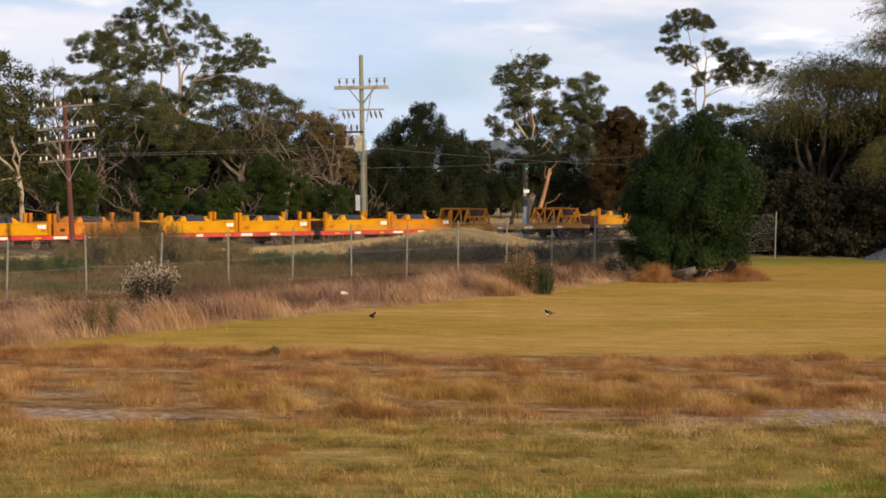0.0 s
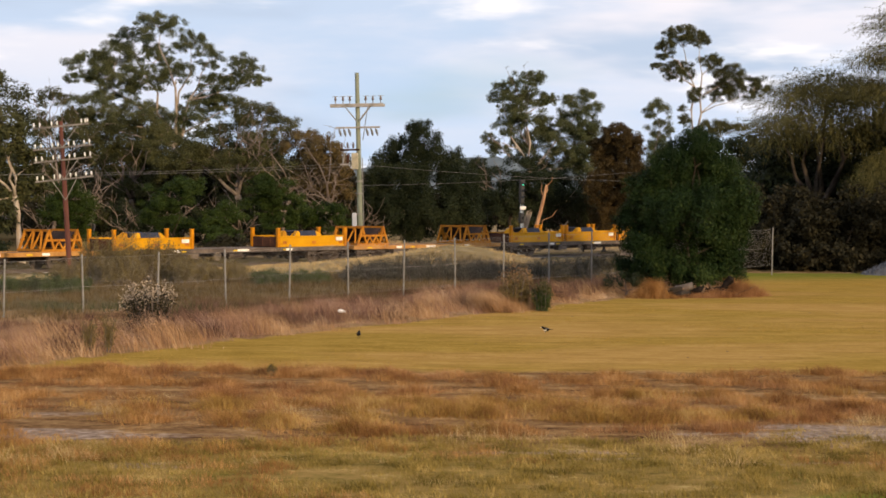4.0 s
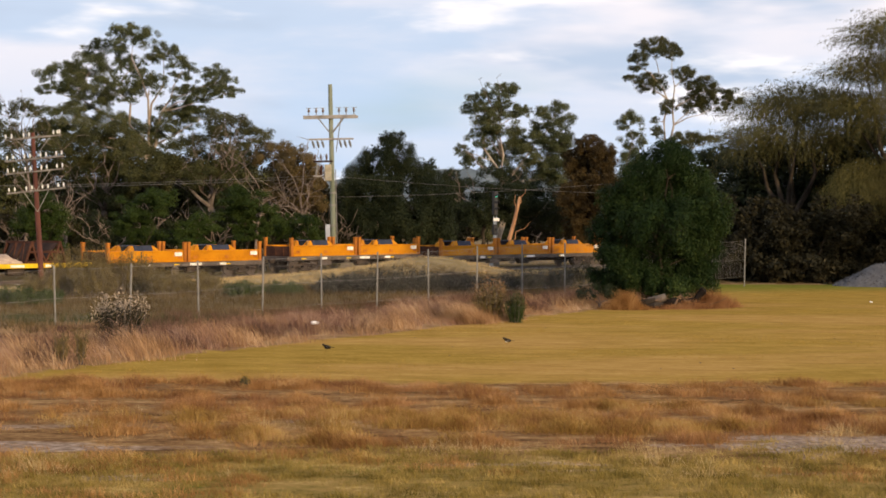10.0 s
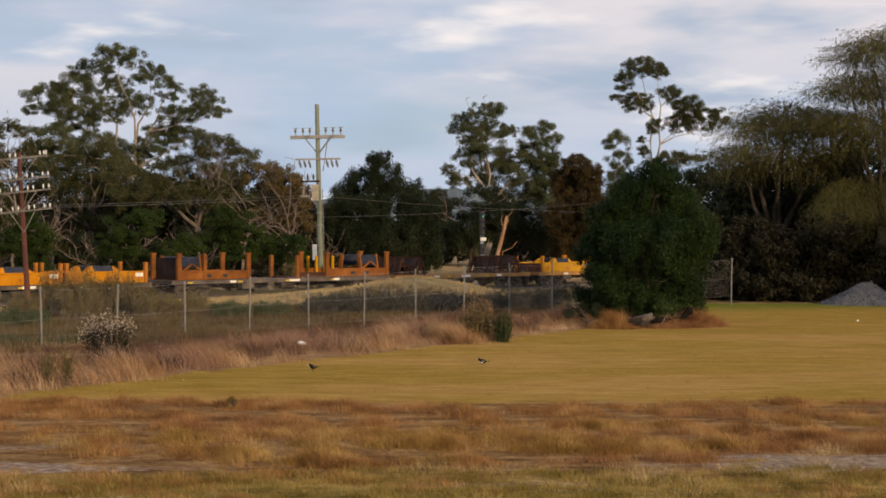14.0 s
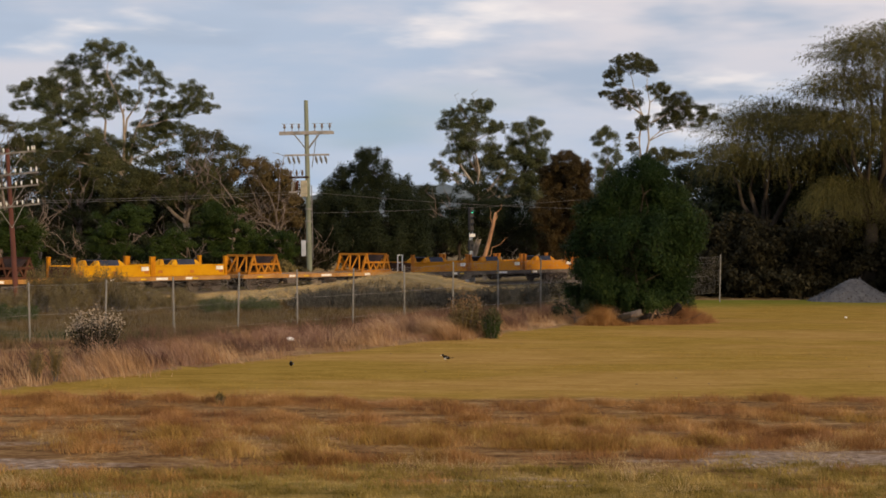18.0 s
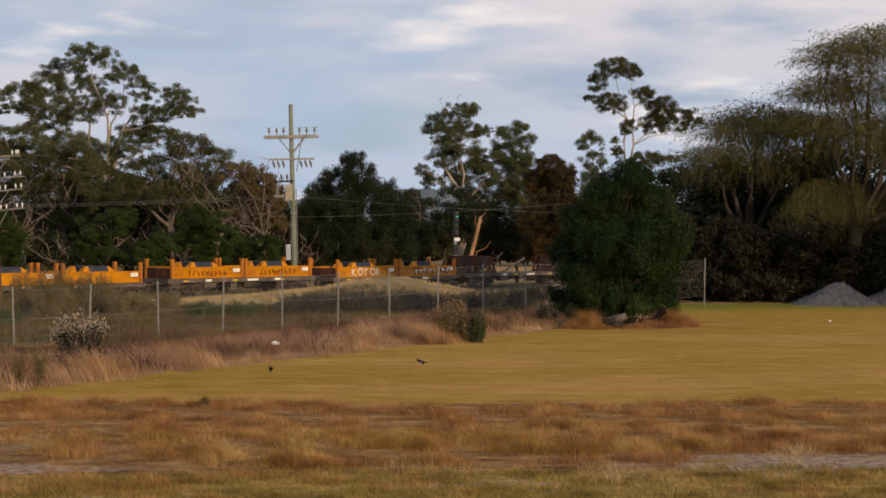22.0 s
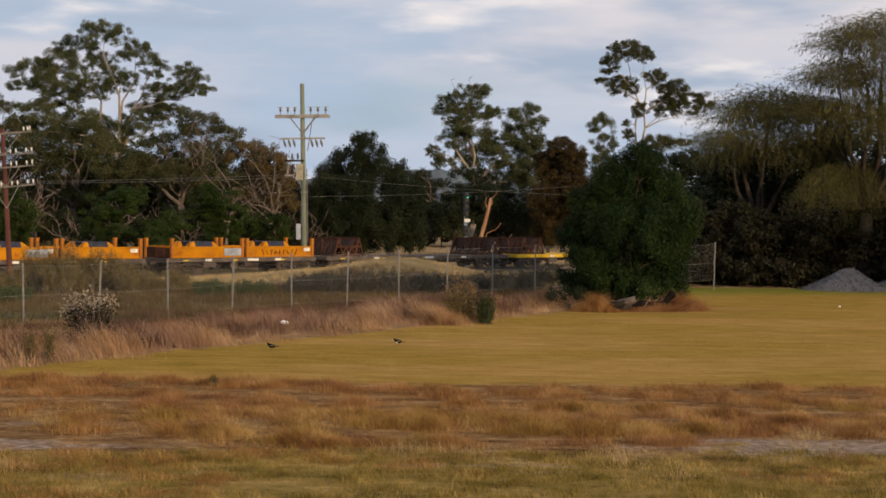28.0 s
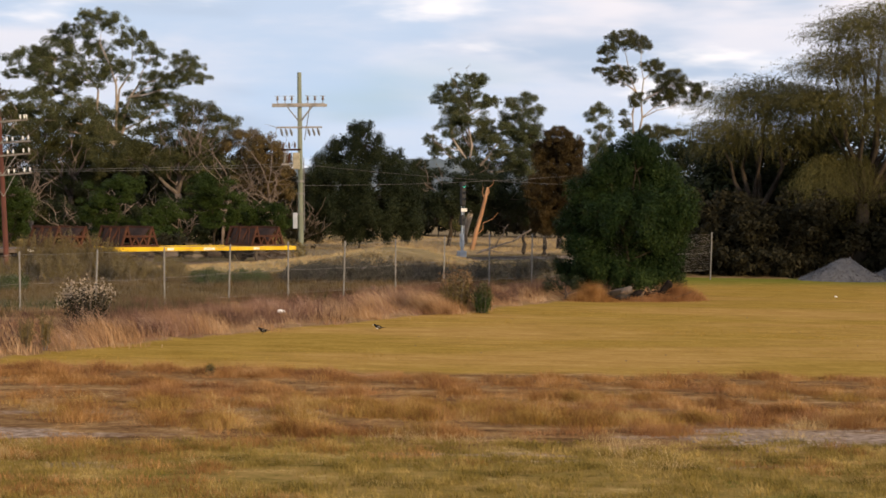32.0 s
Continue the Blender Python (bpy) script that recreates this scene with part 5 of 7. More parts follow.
def dead_tree(x, y, zg, tall, seed):
    rnd = random.Random(seed)
    ob = thing("dead_tree", "bare grey dead tree with crooked branches", "tree", at_pose=pose(x, y, zg))
    bm = bmesh.new()
    top = Vector((rnd.uniform(-0.8, 0.8), 0, tall * 0.55))
    tube_into(bm, limb_path(rnd, (0, 0, -0.3), top, 0.06), [0.18, 0.15, 0.12, 0.1, 0.08], 7)
    for i in range(11):
        a = Vector((0, 0, 0)).lerp(top, rnd.uniform(0.35, 1.0))
        e = a + Vector((rnd.uniform(-1, 1) * tall * 0.35, rnd.uniform(-1, 1) * 2, rnd.uniform(0.05, 0.5) * tall))
        pts = limb_path(rnd, a, e, 0.14)
        tube_into(bm, pts, [0.06, 0.045, 0.033, 0.022, 0.01], 5)
        for k in range(4):
            q = pts[1 + k % 4]
            tube_into(bm, limb_path(rnd, q, q + Vector((rnd.uniform(-1.4, 1.4), rnd.uniform(-0.8, 0.8), rnd.uniform(-0.1, 1.5))), 0.12, 4), [0.03, 0.022, 0.015, 0.006], 4)
    part("trunk", bm, DEAD_BARK, ob, smooth=True)
    return ob


def build_trees():
    gum = "tall gum tree with pale trunk and open grey-green crown"
    broad_tree("gum_tree", gum, -29.3, 170, -0.5, [(-1.7, 21.4, 2.5, 1.1), (-5.4, 20.3, 2.5, 1.2), (-9.6, 18.0, 2.5, 1.4), (-10.2, 16.3, 1.7, 0.8), (-6.8, 18.2, 2.3, 1.6), (-3.4, 16.1, 2.5, 1.4), (-0.2, 16.8, 1.6, 1.2), (0.9, 20.1, 1.7, 1.2), (2.9, 18.3, 1.4, 1.2), (4.0, 15.8, 2.2, 1.1), (6.3, 17.2, 2.0, 1.4), (7.3, 16.0, 1.5, 0.8), (-8.5, 13.2, 3.1, 1.6), (-4.5, 13.0, 2.8, 1.2), (2.3, 14.3, 2.2, 1.1), (-6.5, 15.0, 2.4, 1.1), (-1.6, 11.6, 2.5, 1.4), (-7.6, 16.6, 2.0, 1.0), (-2.4, 18.6, 1.8, 1.0), (1.2, 12.6, 2.4, 1.2), (4.8, 13.6, 2.0, 1.1), (-10.5, 12.0, 2.2, 1.3), (-6.0, 11.0, 2.6, 1.3)],
               GUM_LEAF, PALE_BARK, 0.36, seed=11, fork=0.42, clumps=0.85, size=0.17, swell=1.1, under=0.8, ruffle=0.8, stems=5, puff=0.85)
    broad_tree("gum_tree", "gum tree with a white lower trunk and olive crown", -28.7, 108, -0.5, [(-1.3, 9.8, 1.7, 1.7), (-0.7, 7.9, 1.6, 1.4), (-0.5, 4.8, 1.7, 1.5), (-1.5, 3.0, 1.4, 1.2), (0.4, 6.6, 1.1, 1.0), (-1.8, 11.6, 1.3, 0.7), (-3.3, 8.4, 2.2, 2.5), (-6.0, 7.0, 3.0, 3.0), (-7.0, 3.5, 3.0, 2.5)],
               OLIVE_LEAF, PALE_BARK, 0.2, seed=12, size=0.27, clumps=1.0)
    broad_tree("gum_tree", "slender gum tree with thin olive crown", -40.2, 165, -0.5, [(-1.1, 14.0, 1.8, 1.2), (2.2, 9.3, 2.8, 2.1), (-2.5, 10.7, 2.1, 2.0), (-0.3, 6.8, 2.2, 1.6), (0.3, 11.8, 1.6, 1.4), (-6.0, 8.5, 3.0, 2.4), (-5.5, 5.0, 3.0, 2.4)], OLIVE_LEAF, GREY_BARK, 0.3, seed=13, bare=8, size=0.18, clumps=0.7, under=0.8, ruffle=0.8)
    broad_tree("gum_tree", "gum tree with spreading olive-brown crown", -32.3, 160, -0.5, [(-2.2, 10.3, 3.1, 1.7), (1.3, 10.3, 3.1, 1.7), (-0.6, 7.8, 3.5, 1.9), (2.7, 7.4, 2.7, 1.9), (-2.2, 7.9, 2.1, 1.6), (0.5, 5.0, 3.0, 1.6)], OLIVE_LEAF, GREY_BARK, 0.32, seed=14, bare=8, size=0.18, clumps=0.75, under=0.8, ruffle=0.8)
    broad_tree("gum_tree", "gum tree with broad olive-brown crown and pale limbs", -20.6, 150, -0.5, [(-5.2, 7.7, 2.9, 1.9), (-2.7, 9.0, 2.8, 1.9), (-0.2, 9.8, 2.8, 1.8), (1.4, 11.7, 2.2, 1.3), (-0.6, 7.0, 2.9, 1.7), (3.5, 10.7, 1.8, 1.1), (1.9, 8.8, 2.2, 1.5), (-6.7, 9.4, 2.0, 1.2)], OLIVE_LEAF, GREY_BARK, 0.34, seed=15, bare=14, size=0.18, clumps=0.75, under=0.8, ruffle=0.8)
    wattle = "low dense dark-green wattle"
    for n, (x, y, bl) in enumerate(((-27.5, 116, [(-0.2, 4.1, 1.7, 1.5), (-0.6, 3.1, 1.6, 1.5), (0.6, 2.9, 1.4, 1.4), (0.0, 1.6, 1.6, 1.2)]), (-22.4, 126, [(0.2, 4.4, 2.3, 1.4), (-0.9, 3.1, 1.9, 1.3), (1.3, 5.0, 1.7, 0.9), (0.0, 1.8, 2.0, 1.2)]), (-18.3, 124, [(-0.1, 2.9, 1.7, 1.1), (-1.0, 2.3, 1.4, 0.8), (0.2, 1.4, 1.7, 0.9)]),
                                    (-15.1, 128, [(-0.1, 5.1, 2.0, 1.3), (1.3, 3.8, 1.9, 1.3), (-0.9, 3.6, 1.7, 1.1), (0.6, 2.5, 1.9, 0.9)]), (-11.0, 130, [(-0.2, 3.2, 1.6, 1.0), (-1.5, 2.5, 1.7, 0.8), (1.1, 2.4, 1.2, 0.8), (0, 1.4, 2.0, 0.9)]))):
        broad_tree("wattle_tree", wattle, x, y, -0.5, bl, WATTLE_LEAF, DARK_BARK, 0.1, size=0.14, clumps=0.95, droop=0.0, seed=20 + n, fork=0.25, density=1.15, swell=0.9, under=0.5, ruffle=0.7)
    broad_tree("gum_tree", "half-dead brown gum tree with bare pale branches", -13.4, 145, -0.5, [(-1.3, 9.0, 2.1, 1.3), (0.8, 8.2, 1.9, 1.4), (1.7, 6.5, 1.6, 1.5), (-0.3, 6.7, 1.9, 1.4), (1.2, 4.8, 1.9, 1.4), (-1.5, 4.6, 1.9, 1.4)], BROWN_LEAF, GREY_BARK, 0.22, seed=31, bare=7, density=1.1, size=0.2)
    broad_tree("she_oak", "dense dark-green she-oak with pointed uneven crown", -4.9, 150, -0.5, [(0.1, 10.5, 1.3, 0.9), (0.9, 9.2, 1.8, 1.4), (-1.2, 8.7, 1.6, 1.3), (-2.6, 7.6, 1.7, 1.5), (1.4, 7.2, 2.3, 1.8), (3.1, 7.6, 1.2, 1.3), (-3.6, 5.8, 1.7, 1.8), (-0.6, 5.8, 2.6, 2.0), (3.6, 5.2, 1.9, 2.0), (-4.3, 3.6, 1.5, 1.9), (-2.0, 3.2, 2.6, 1.8), (1.4, 3.5, 2.8, 2.0), (4.3, 3.0, 1.5, 1.9), (-3.4, 1.7, 1.7, 1.2), (3.0, 1.6, 1.9, 1.2), (-0.6, 1.4, 2.2, 1.2), (4.6, 1.4, 1.2, 1.0)],
               DARK_LEAF, DARK_BARK, 0.2, size=0.17, clumps=1.0, droop=-0.4, seed=32, density=1.1, flat=1.2, ruffle=0.8)
    broad_tree("gum_tree", "gum tree with pale forked trunk and clustered crown", 5.4, 175, -0.5, [(-2.5, 15.1, 1.2, 1.3), (0.1, 16.3, 1.6, 1.1), (-0.2, 13.6, 2.2, 1.6), (-1.5, 11.8, 1.6, 1.3), (2.2, 14.6, 1.1, 0.7), (5.6, 14.0, 1.9, 1.4), (3.1, 11.7, 2.0, 1.4), (4.8, 10.1, 2.5, 1.6), (0.8, 10.1, 2.1, 1.5), (-2.8, 9.6, 1.3, 0.8), (-3.9, 10.6, 0.7, 0.5), (3.7, 8.0, 2.6, 1.5), (6.6, 8.4, 2.0, 1.6), (6.2, 11.4, 1.5, 1.2)],
               GUM_LEAF, PALE_BARK, 0.32, seed=33, fork=0.4, swell=1.2, bare=4, clumps=0.95, size=0.17, under=0.85, ruffle=0.8, puff=0.85)
    broad_tree("scrub_tree", "dark tangled scrub along the railway", 3.2, 165, -0.5, [(-1.7, 5.6, 2.2, 2.2), (-0.0, 4.2, 2.8, 2.0), (3.2, 4.9, 2.8, 2.3), (6.5, 4.9, 3.0, 2.4), (2.1, 7.3, 2.2, 1.6), (-2.8, 7.2, 1.4, 1.4), (8.5, 3.4, 2.2, 1.8)], DARK_LEAF, DARK_BARK, 0.2, seed=34, size=0.2, bare=8, droop=0.1, ruffle=0.8)
    broad_tree("cypress_tree", "rusty brown dying cypress with dense crown", 13.5, 158, -0.5, [(-0.2, 10.3, 1.6, 1.1), (-1.2, 9.0, 1.5, 1.3), (1.1, 9.2, 1.3, 1.3), (0.0, 8.0, 2.3, 1.8), (-1.0, 5.4, 2.2, 2.4), (1.2, 5.9, 1.9, 2.4), (-0.2, 2.7, 2.6, 1.8)], RUST_LEAF, DARK_BARK, 0.3, seed=35, size=0.19, clumps=1.5, droop=0.5, density=1.2, puff=0.75, ruffle=0.7)
    broad_tree("gum_tree", "very tall thin gum tree with separate leaf clusters", 25.1, 190, -0.5, [(-1.9, 23.0, 1.6, 1.0), (-3.8, 21.0, 1.0, 1.1), (-4.7, 19.3, 0.6, 0.4), (-2.2, 18.7, 1.8, 1.0), (1.3, 19.6, 1.3, 0.8), (-0.4, 15.9, 0.8, 0.9), (3.5, 18.1, 1.5, 1.4), (2.9, 16.4, 1.6, 1.0), (6.1, 16.8, 1.6, 1.1), (-0.0, 22.2, 1.1, 0.8), (1.7, 12.4, 2.0, 0.8), (-1.6, 13.3, 0.6, 0.6), (-1.8, 14.5, 0.4, 0.4), (4.2, 12.4, 0.9, 0.5)],
               OLIVE_LEAF, PALE_BARK, 0.3, seed=36, fork=0.42, stems=2, swell=1.22, clumps=1.1, size=0.16, under=0.85, ruffle=0.8, puff=0.85)
    broad_tree("gum_tree", "young gum tree with pale olive crown", 20.3, 185, -0.5, [(-0.4, 13.8, 1.6, 1.5), (0.2, 11.9, 1.6, 1.1), (-0.3, 9.9, 1.7, 1.4), (1.0, 7.8, 3.1, 2.5)], GUM_LEAF, GREY_BARK, 0.25, seed=37, size=0.18, clumps=0.8, under=0.8, ruffle=0.8)
    broad_tree("scrub_tree", "dark olive trees behind the railway", 34.8, 215, -0.5, [(-0.2, 11.2, 2.9, 1.6), (-3.1, 10.6, 2.9, 1.9), (1.9, 9.9, 3.6, 2.5), (4.8, 10.0, 3.6, 3.2), (-1.6, 6.3, 4.3, 3.6), (-5.1, 6.3, 4.3, 4.3), (2.7, 4.2, 4.3, 4.3), (-1.0, 2.5, 5.0, 2.5)], DARK_LEAF, GREY_BARK, 0.3, seed=38, size=0.5)
    # leaning warm trunk beside the signal
    rnd = random.Random(5)
    ob = thing("gum_tree", "leaning gum trunk with warm orange bark", "tree", at_pose=pose(5.1, 150, -0.5))
    bm = bmesh.new()
    tube_into(bm, [(0, 0, -0.3), (0.4, 0, 1.6), (0.85, 0, 3.2), (1.2, 0, 4.7), (1.35, 0, 5.6)], [0.21, 0.19, 0.17, 0.15, 0.07], 8)
    for a, e in (((0.3, 0, 1.2), (2.3, -0.3, 3.4)), ((1.1, 0, 4.4), (0.9, 0, 6.0)), ((1.2, 0, 4.7), (1.9, 0, 6.3))):
        tube_into(bm, limb_path(rnd, a, e, 0.1), [0.06, 0.05, 0.04, 0.03, 0.015], 6)
    part("trunk", bm, WARM_BARK, ob, smooth=True)
    ob = thing("fallen_branch", "fallen grey gum branch with broken dark stubs", "branch", at_pose=pose(7.4, 140, -0.6))
    for a, e, r in (((-2.2, 0, 0.1), (0.8, 0.2, 1.15), 0.1), ((0.8, 0.2, 1.15), (2.3, 0, 2.2), 0.08), ((-0.6, 0.1, 0.7), (0.4, -0.2, 2.6), 0.05), ((1.75, 0, -0.2), (1.7, 0.1, 2.0), 0.2), ((3.5, 0.1, -0.2), (3.4, 0, 1.5), 0.24), ((-1.4, 0, 0.4), (-0.2, 0.1, 0.2), 0.05)):
        part("branch_length", tube_into(bmesh.new(), limb_path(rnd, a, e, 0.07), [r, r * 0.95, r * 0.85, r * 0.75, r * 0.55], 7), GREY_BARK if r < 0.15 else DARK_BARK, ob, smooth=True)
    for n, (x, y, t) in enumerate(((-31.0, 138, 7.5), (-25.0, 142, 6.0), (-16.0, 141, 11.0), (-12.0, 140, 10.0), (-37.0, 150, 13.5), (-44.0, 150, 14.0))):
        dead_tree(x, y, -0.5, t, 60 + n)
    # understorey behind the line
    rnd = random.Random(9)
    x = -52.0
    while x < 24.0:
        y = (150 if x < -9 else 208) + rnd.uniform(-6, 12)
        r = rnd.uniform(1.6, 2.6)
        broad_tree("understorey_shrub", "dark tangled undergrowth shrub", x, y, -0.5, [(0, r * 1.0, r, r * 0.8), (r * 0.7, r * 0.7, r * 0.8, r * 0.7), (-r * 0.6, r * 1.6, r * 0.8, r * 0.7)], rnd.choice((SCRUB_LEAF, DARK_LEAF, OLIVE_LEAF)), DARK_BARK, 0.1, seed=int(200 + x * 3), size=0.22 if x < -9 else 0.34, clumps=0.7, bare=8 if x < -9 else 2, fork=0.2, ruffle=0.8)
        x += rnd.uniform(2.4, 3.8) if x < -9 else rnd.uniform(1.4, 2.2)
    for k, (bx, by, r, lf) in enumerate(((-47, 176, 3.6, OLIVE_LEAF), (-40.5, 178, 3.4, SCRUB_LEAF), (-34.0, 174, 3.8, OLIVE_LEAF), (-28.0, 179, 3.6, SCRUB_LEAF), (-22.5, 175, 3.4, OLIVE_LEAF), (-17.5, 172, 3.0, BROWN_LEAF), (-12.0, 176, 2.6, OLIVE_LEAF), (-20.5, 163, 3.7, OLIVE_LEAF), (-14.8, 164, 3.3, SCRUB_LEAF), (-26.0, 165, 3.6, SCRUB_LEAF))):
        broad_tree("scrub_tree", "olive trees crowded behind the railway", bx, by, -0.5, [(0, r * 2.0, r, r * 0.8), (r * 0.9, r * 1.4, r * 0.9, r * 0.8), (-r * 0.8, r * 1.3, r, r * 0.8), (0.2, r * 0.7, r * 1.2, r * 0.7)], lf, DARK_BARK, 0.2, seed=900 + k, size=0.34, clumps=0.8, bare=5)
    for k in range(20):
        if k % 3 == 1:
            continue
        along, off = -46 + k * 2.3 + rnd.uniform(-0.6, 0.6), rnd.uniform(7.5, 11.0)
        r = rnd.uniform(0.8, 1.35)
        broad_tree("line_shrub", "low dark scrub beside the railway", along * 0.7064 - off * 0.7078, 122 + along * 0.7078 + off * 0.7064, -0.6, [(0, r * 0.8, r, r * 0.6), (r * 0.9, r * 0.5, r * 0.8, r * 0.5), (-r * 0.8, r * 0.6, r * 0.8, r * 0.5)], rnd.choice((SCRUB_LEAF, DARK_LEAF, FEATHER_SCRUB)), DARK_BARK, 0.06, seed=800 + k, size=0.24, bare=0, fork=0.2)
    x = -64.0
    while x < 70.0:
        y = 225 + rnd.uniform(-10, 40)
        r = rnd.uniform(2.6, 4.2)
        broad_tree("background_tree", "distant dull-green tree beyond the railway", x, y, -0.5, [(0, r * 1.7, r, r * 0.8), (r * 0.8, r * 1.1, r * 0.9, r * 0.8), (-r * 0.7, r * 0.9, r, r * 0.8), (0.2, r * 0.5, r, r * 0.5)], rnd.choice((SCRUB_LEAF, OLIVE_LEAF, DARK_LEAF)), GREY_BARK, 0.2, seed=int(500 + x * 3), size=0.5, clumps=0.7, density=0.8)
        x += rnd.uniform(5.0, 8.0) if not -14 < x < 2 else 9.0


def dense_bush():
    """The big dark shrub before the fence, with debris at its foot."""
    blobs = [(0.05, 5.8, 0.7, 0.6), (0.75, 5.5, 0.7, 0.65), (-0.85, 5.0, 0.85, 0.75), (1.25, 4.6, 0.9, 0.8), (-1.6, 4.0, 0.9, 0.85), (1.85, 3.6, 0.8, 0.85), (-2.05, 2.8, 0.8, 0.85), (-1.95, 1.8, 0.8, 0.65), (1.75, 2.3, 0.85, 0.85), (0.0, 4.4, 1.4, 1.0), (0.0, 3.1, 1.9, 1.2), (0.0, 1.9, 1.9, 0.9), (1.3, 1.3, 1.0, 0.5), (-1.0, 1.1, 1.1, 0.5), (0.1, 1.0, 1.2, 0.4), (0.4, 6.1, 0.35, 0.4), (-0.5, 5.6, 0.4, 0.45), (2.3, 3.0, 0.4, 0.5), (-1.6, 0.75, 0.9, 0.5), (0.0, 0.65, 1.3, 0.45), (1.3, 0.8, 0.9, 0.45), (-2.4, 0.95, 0.6, 0.5)]
    broad_tree("evergreen_bush", "big dense dark-green evergreen bush on the lawn's edge", 8.5, 67, 0.0, blobs, BUSH_LEAF, DARK_BARK, 0.14, size=0.115, clumps=1.4, droop=-0.9, seed=41, fork=0.2, density=1.05, aspect=0.34, puff=0.85, flat=1.35, ruffle=0.7)


def willow(x, y, blobs, label, seed, strands):
    """A weeping willow: domes of hanging strands set with narrow leaves."""
    rnd, rng = random.Random(seed), np.random.default_rng(seed)
    ob = thing("willow_tree", label, "tree", at_pose=pose(x, y, 0))
    bm = bmesh.new()
    top = max(b[1] for b in blobs)
    knot = Vector((0.2, 0, top * 0.3))
    tube_into(bm, limb_path(rnd, (0, 0, -0.4), knot, 0.04), [0.55, 0.45, 0.4, 0.38, 0.35], 9)
    pts, ways, tang = [], [], []
    for bx, bz, rx, rz in blobs:
        dy = rnd.uniform(-0.6, 0.6) * rx
        end = Vector((bx, dy, bz))
        tube_into(bm, limb_path(rnd, knot, end, 0.08), [0.2, 0.16, 0.12, 0.08, 0.04], 6)
        for i in range(strands):
            d = Vector((rnd.gauss(0, 1), rnd.gauss(0, 1), abs(rnd.gauss(0, 0.9))))
            d.normalize()
            s = Vector((bx + d.x * rx * rnd.uniform(0.5, 1.0), dy + d.y * rx * rnd.uniform(0.5, 1.0), bz + d.z * rz * rnd.uniform(0.6, 1.0)))
            fall = rnd.uniform(0.5, 1.7) * (1.0 - 0.35 * d.z) * (1.9 if bz < 6.5 and top > 9 else 1.0)
            spray = i % 5 < 3 and bz > 0.55 * top
            fall = min(fall, max(0.4, s.z - 0.5)) * (0.45 if spray else 1.0)
            out = Vector((d.x, d.y, 0.25 if spray else 0)) * (rnd.uniform(1.4, 3.0) if spray else rnd.uniform(0.6, 1.8))
            for k in range(24):
                t = (k + rnd.random()) / 24
                lift = 0.55 * math.sin(min(1.0, t * 2.2) * math.pi) * 0.6
                tang.append(out * (2 * (1 - t)) + Vector((0, 0, 0.9 * math.cos(min(1.0, t * 2.2) * math.pi) - 1.5 * fall * t ** 0.5)))
                pts.append(s + out * (1 - (1 - t) ** 2) + Vector((0, 0, lift - fall * t ** 1.5)) + Vector((rnd.gauss(0, 0.05), rnd.gauss(0, 0.05), 0)))
                ways.append((d.x, d.y, 0.35 + 0.5 * d.z))
    part("trunk", bm, DARK_BARK, ob, smooth=True)
    v, f = leaves(rng, np.array(pts), 0.17, 0.14, 0.5, outward=np.array(ways), along=np.array(tang))
    link_part("crown", mesh_of("crown", v, f, WILLOW_LEAF), ob)


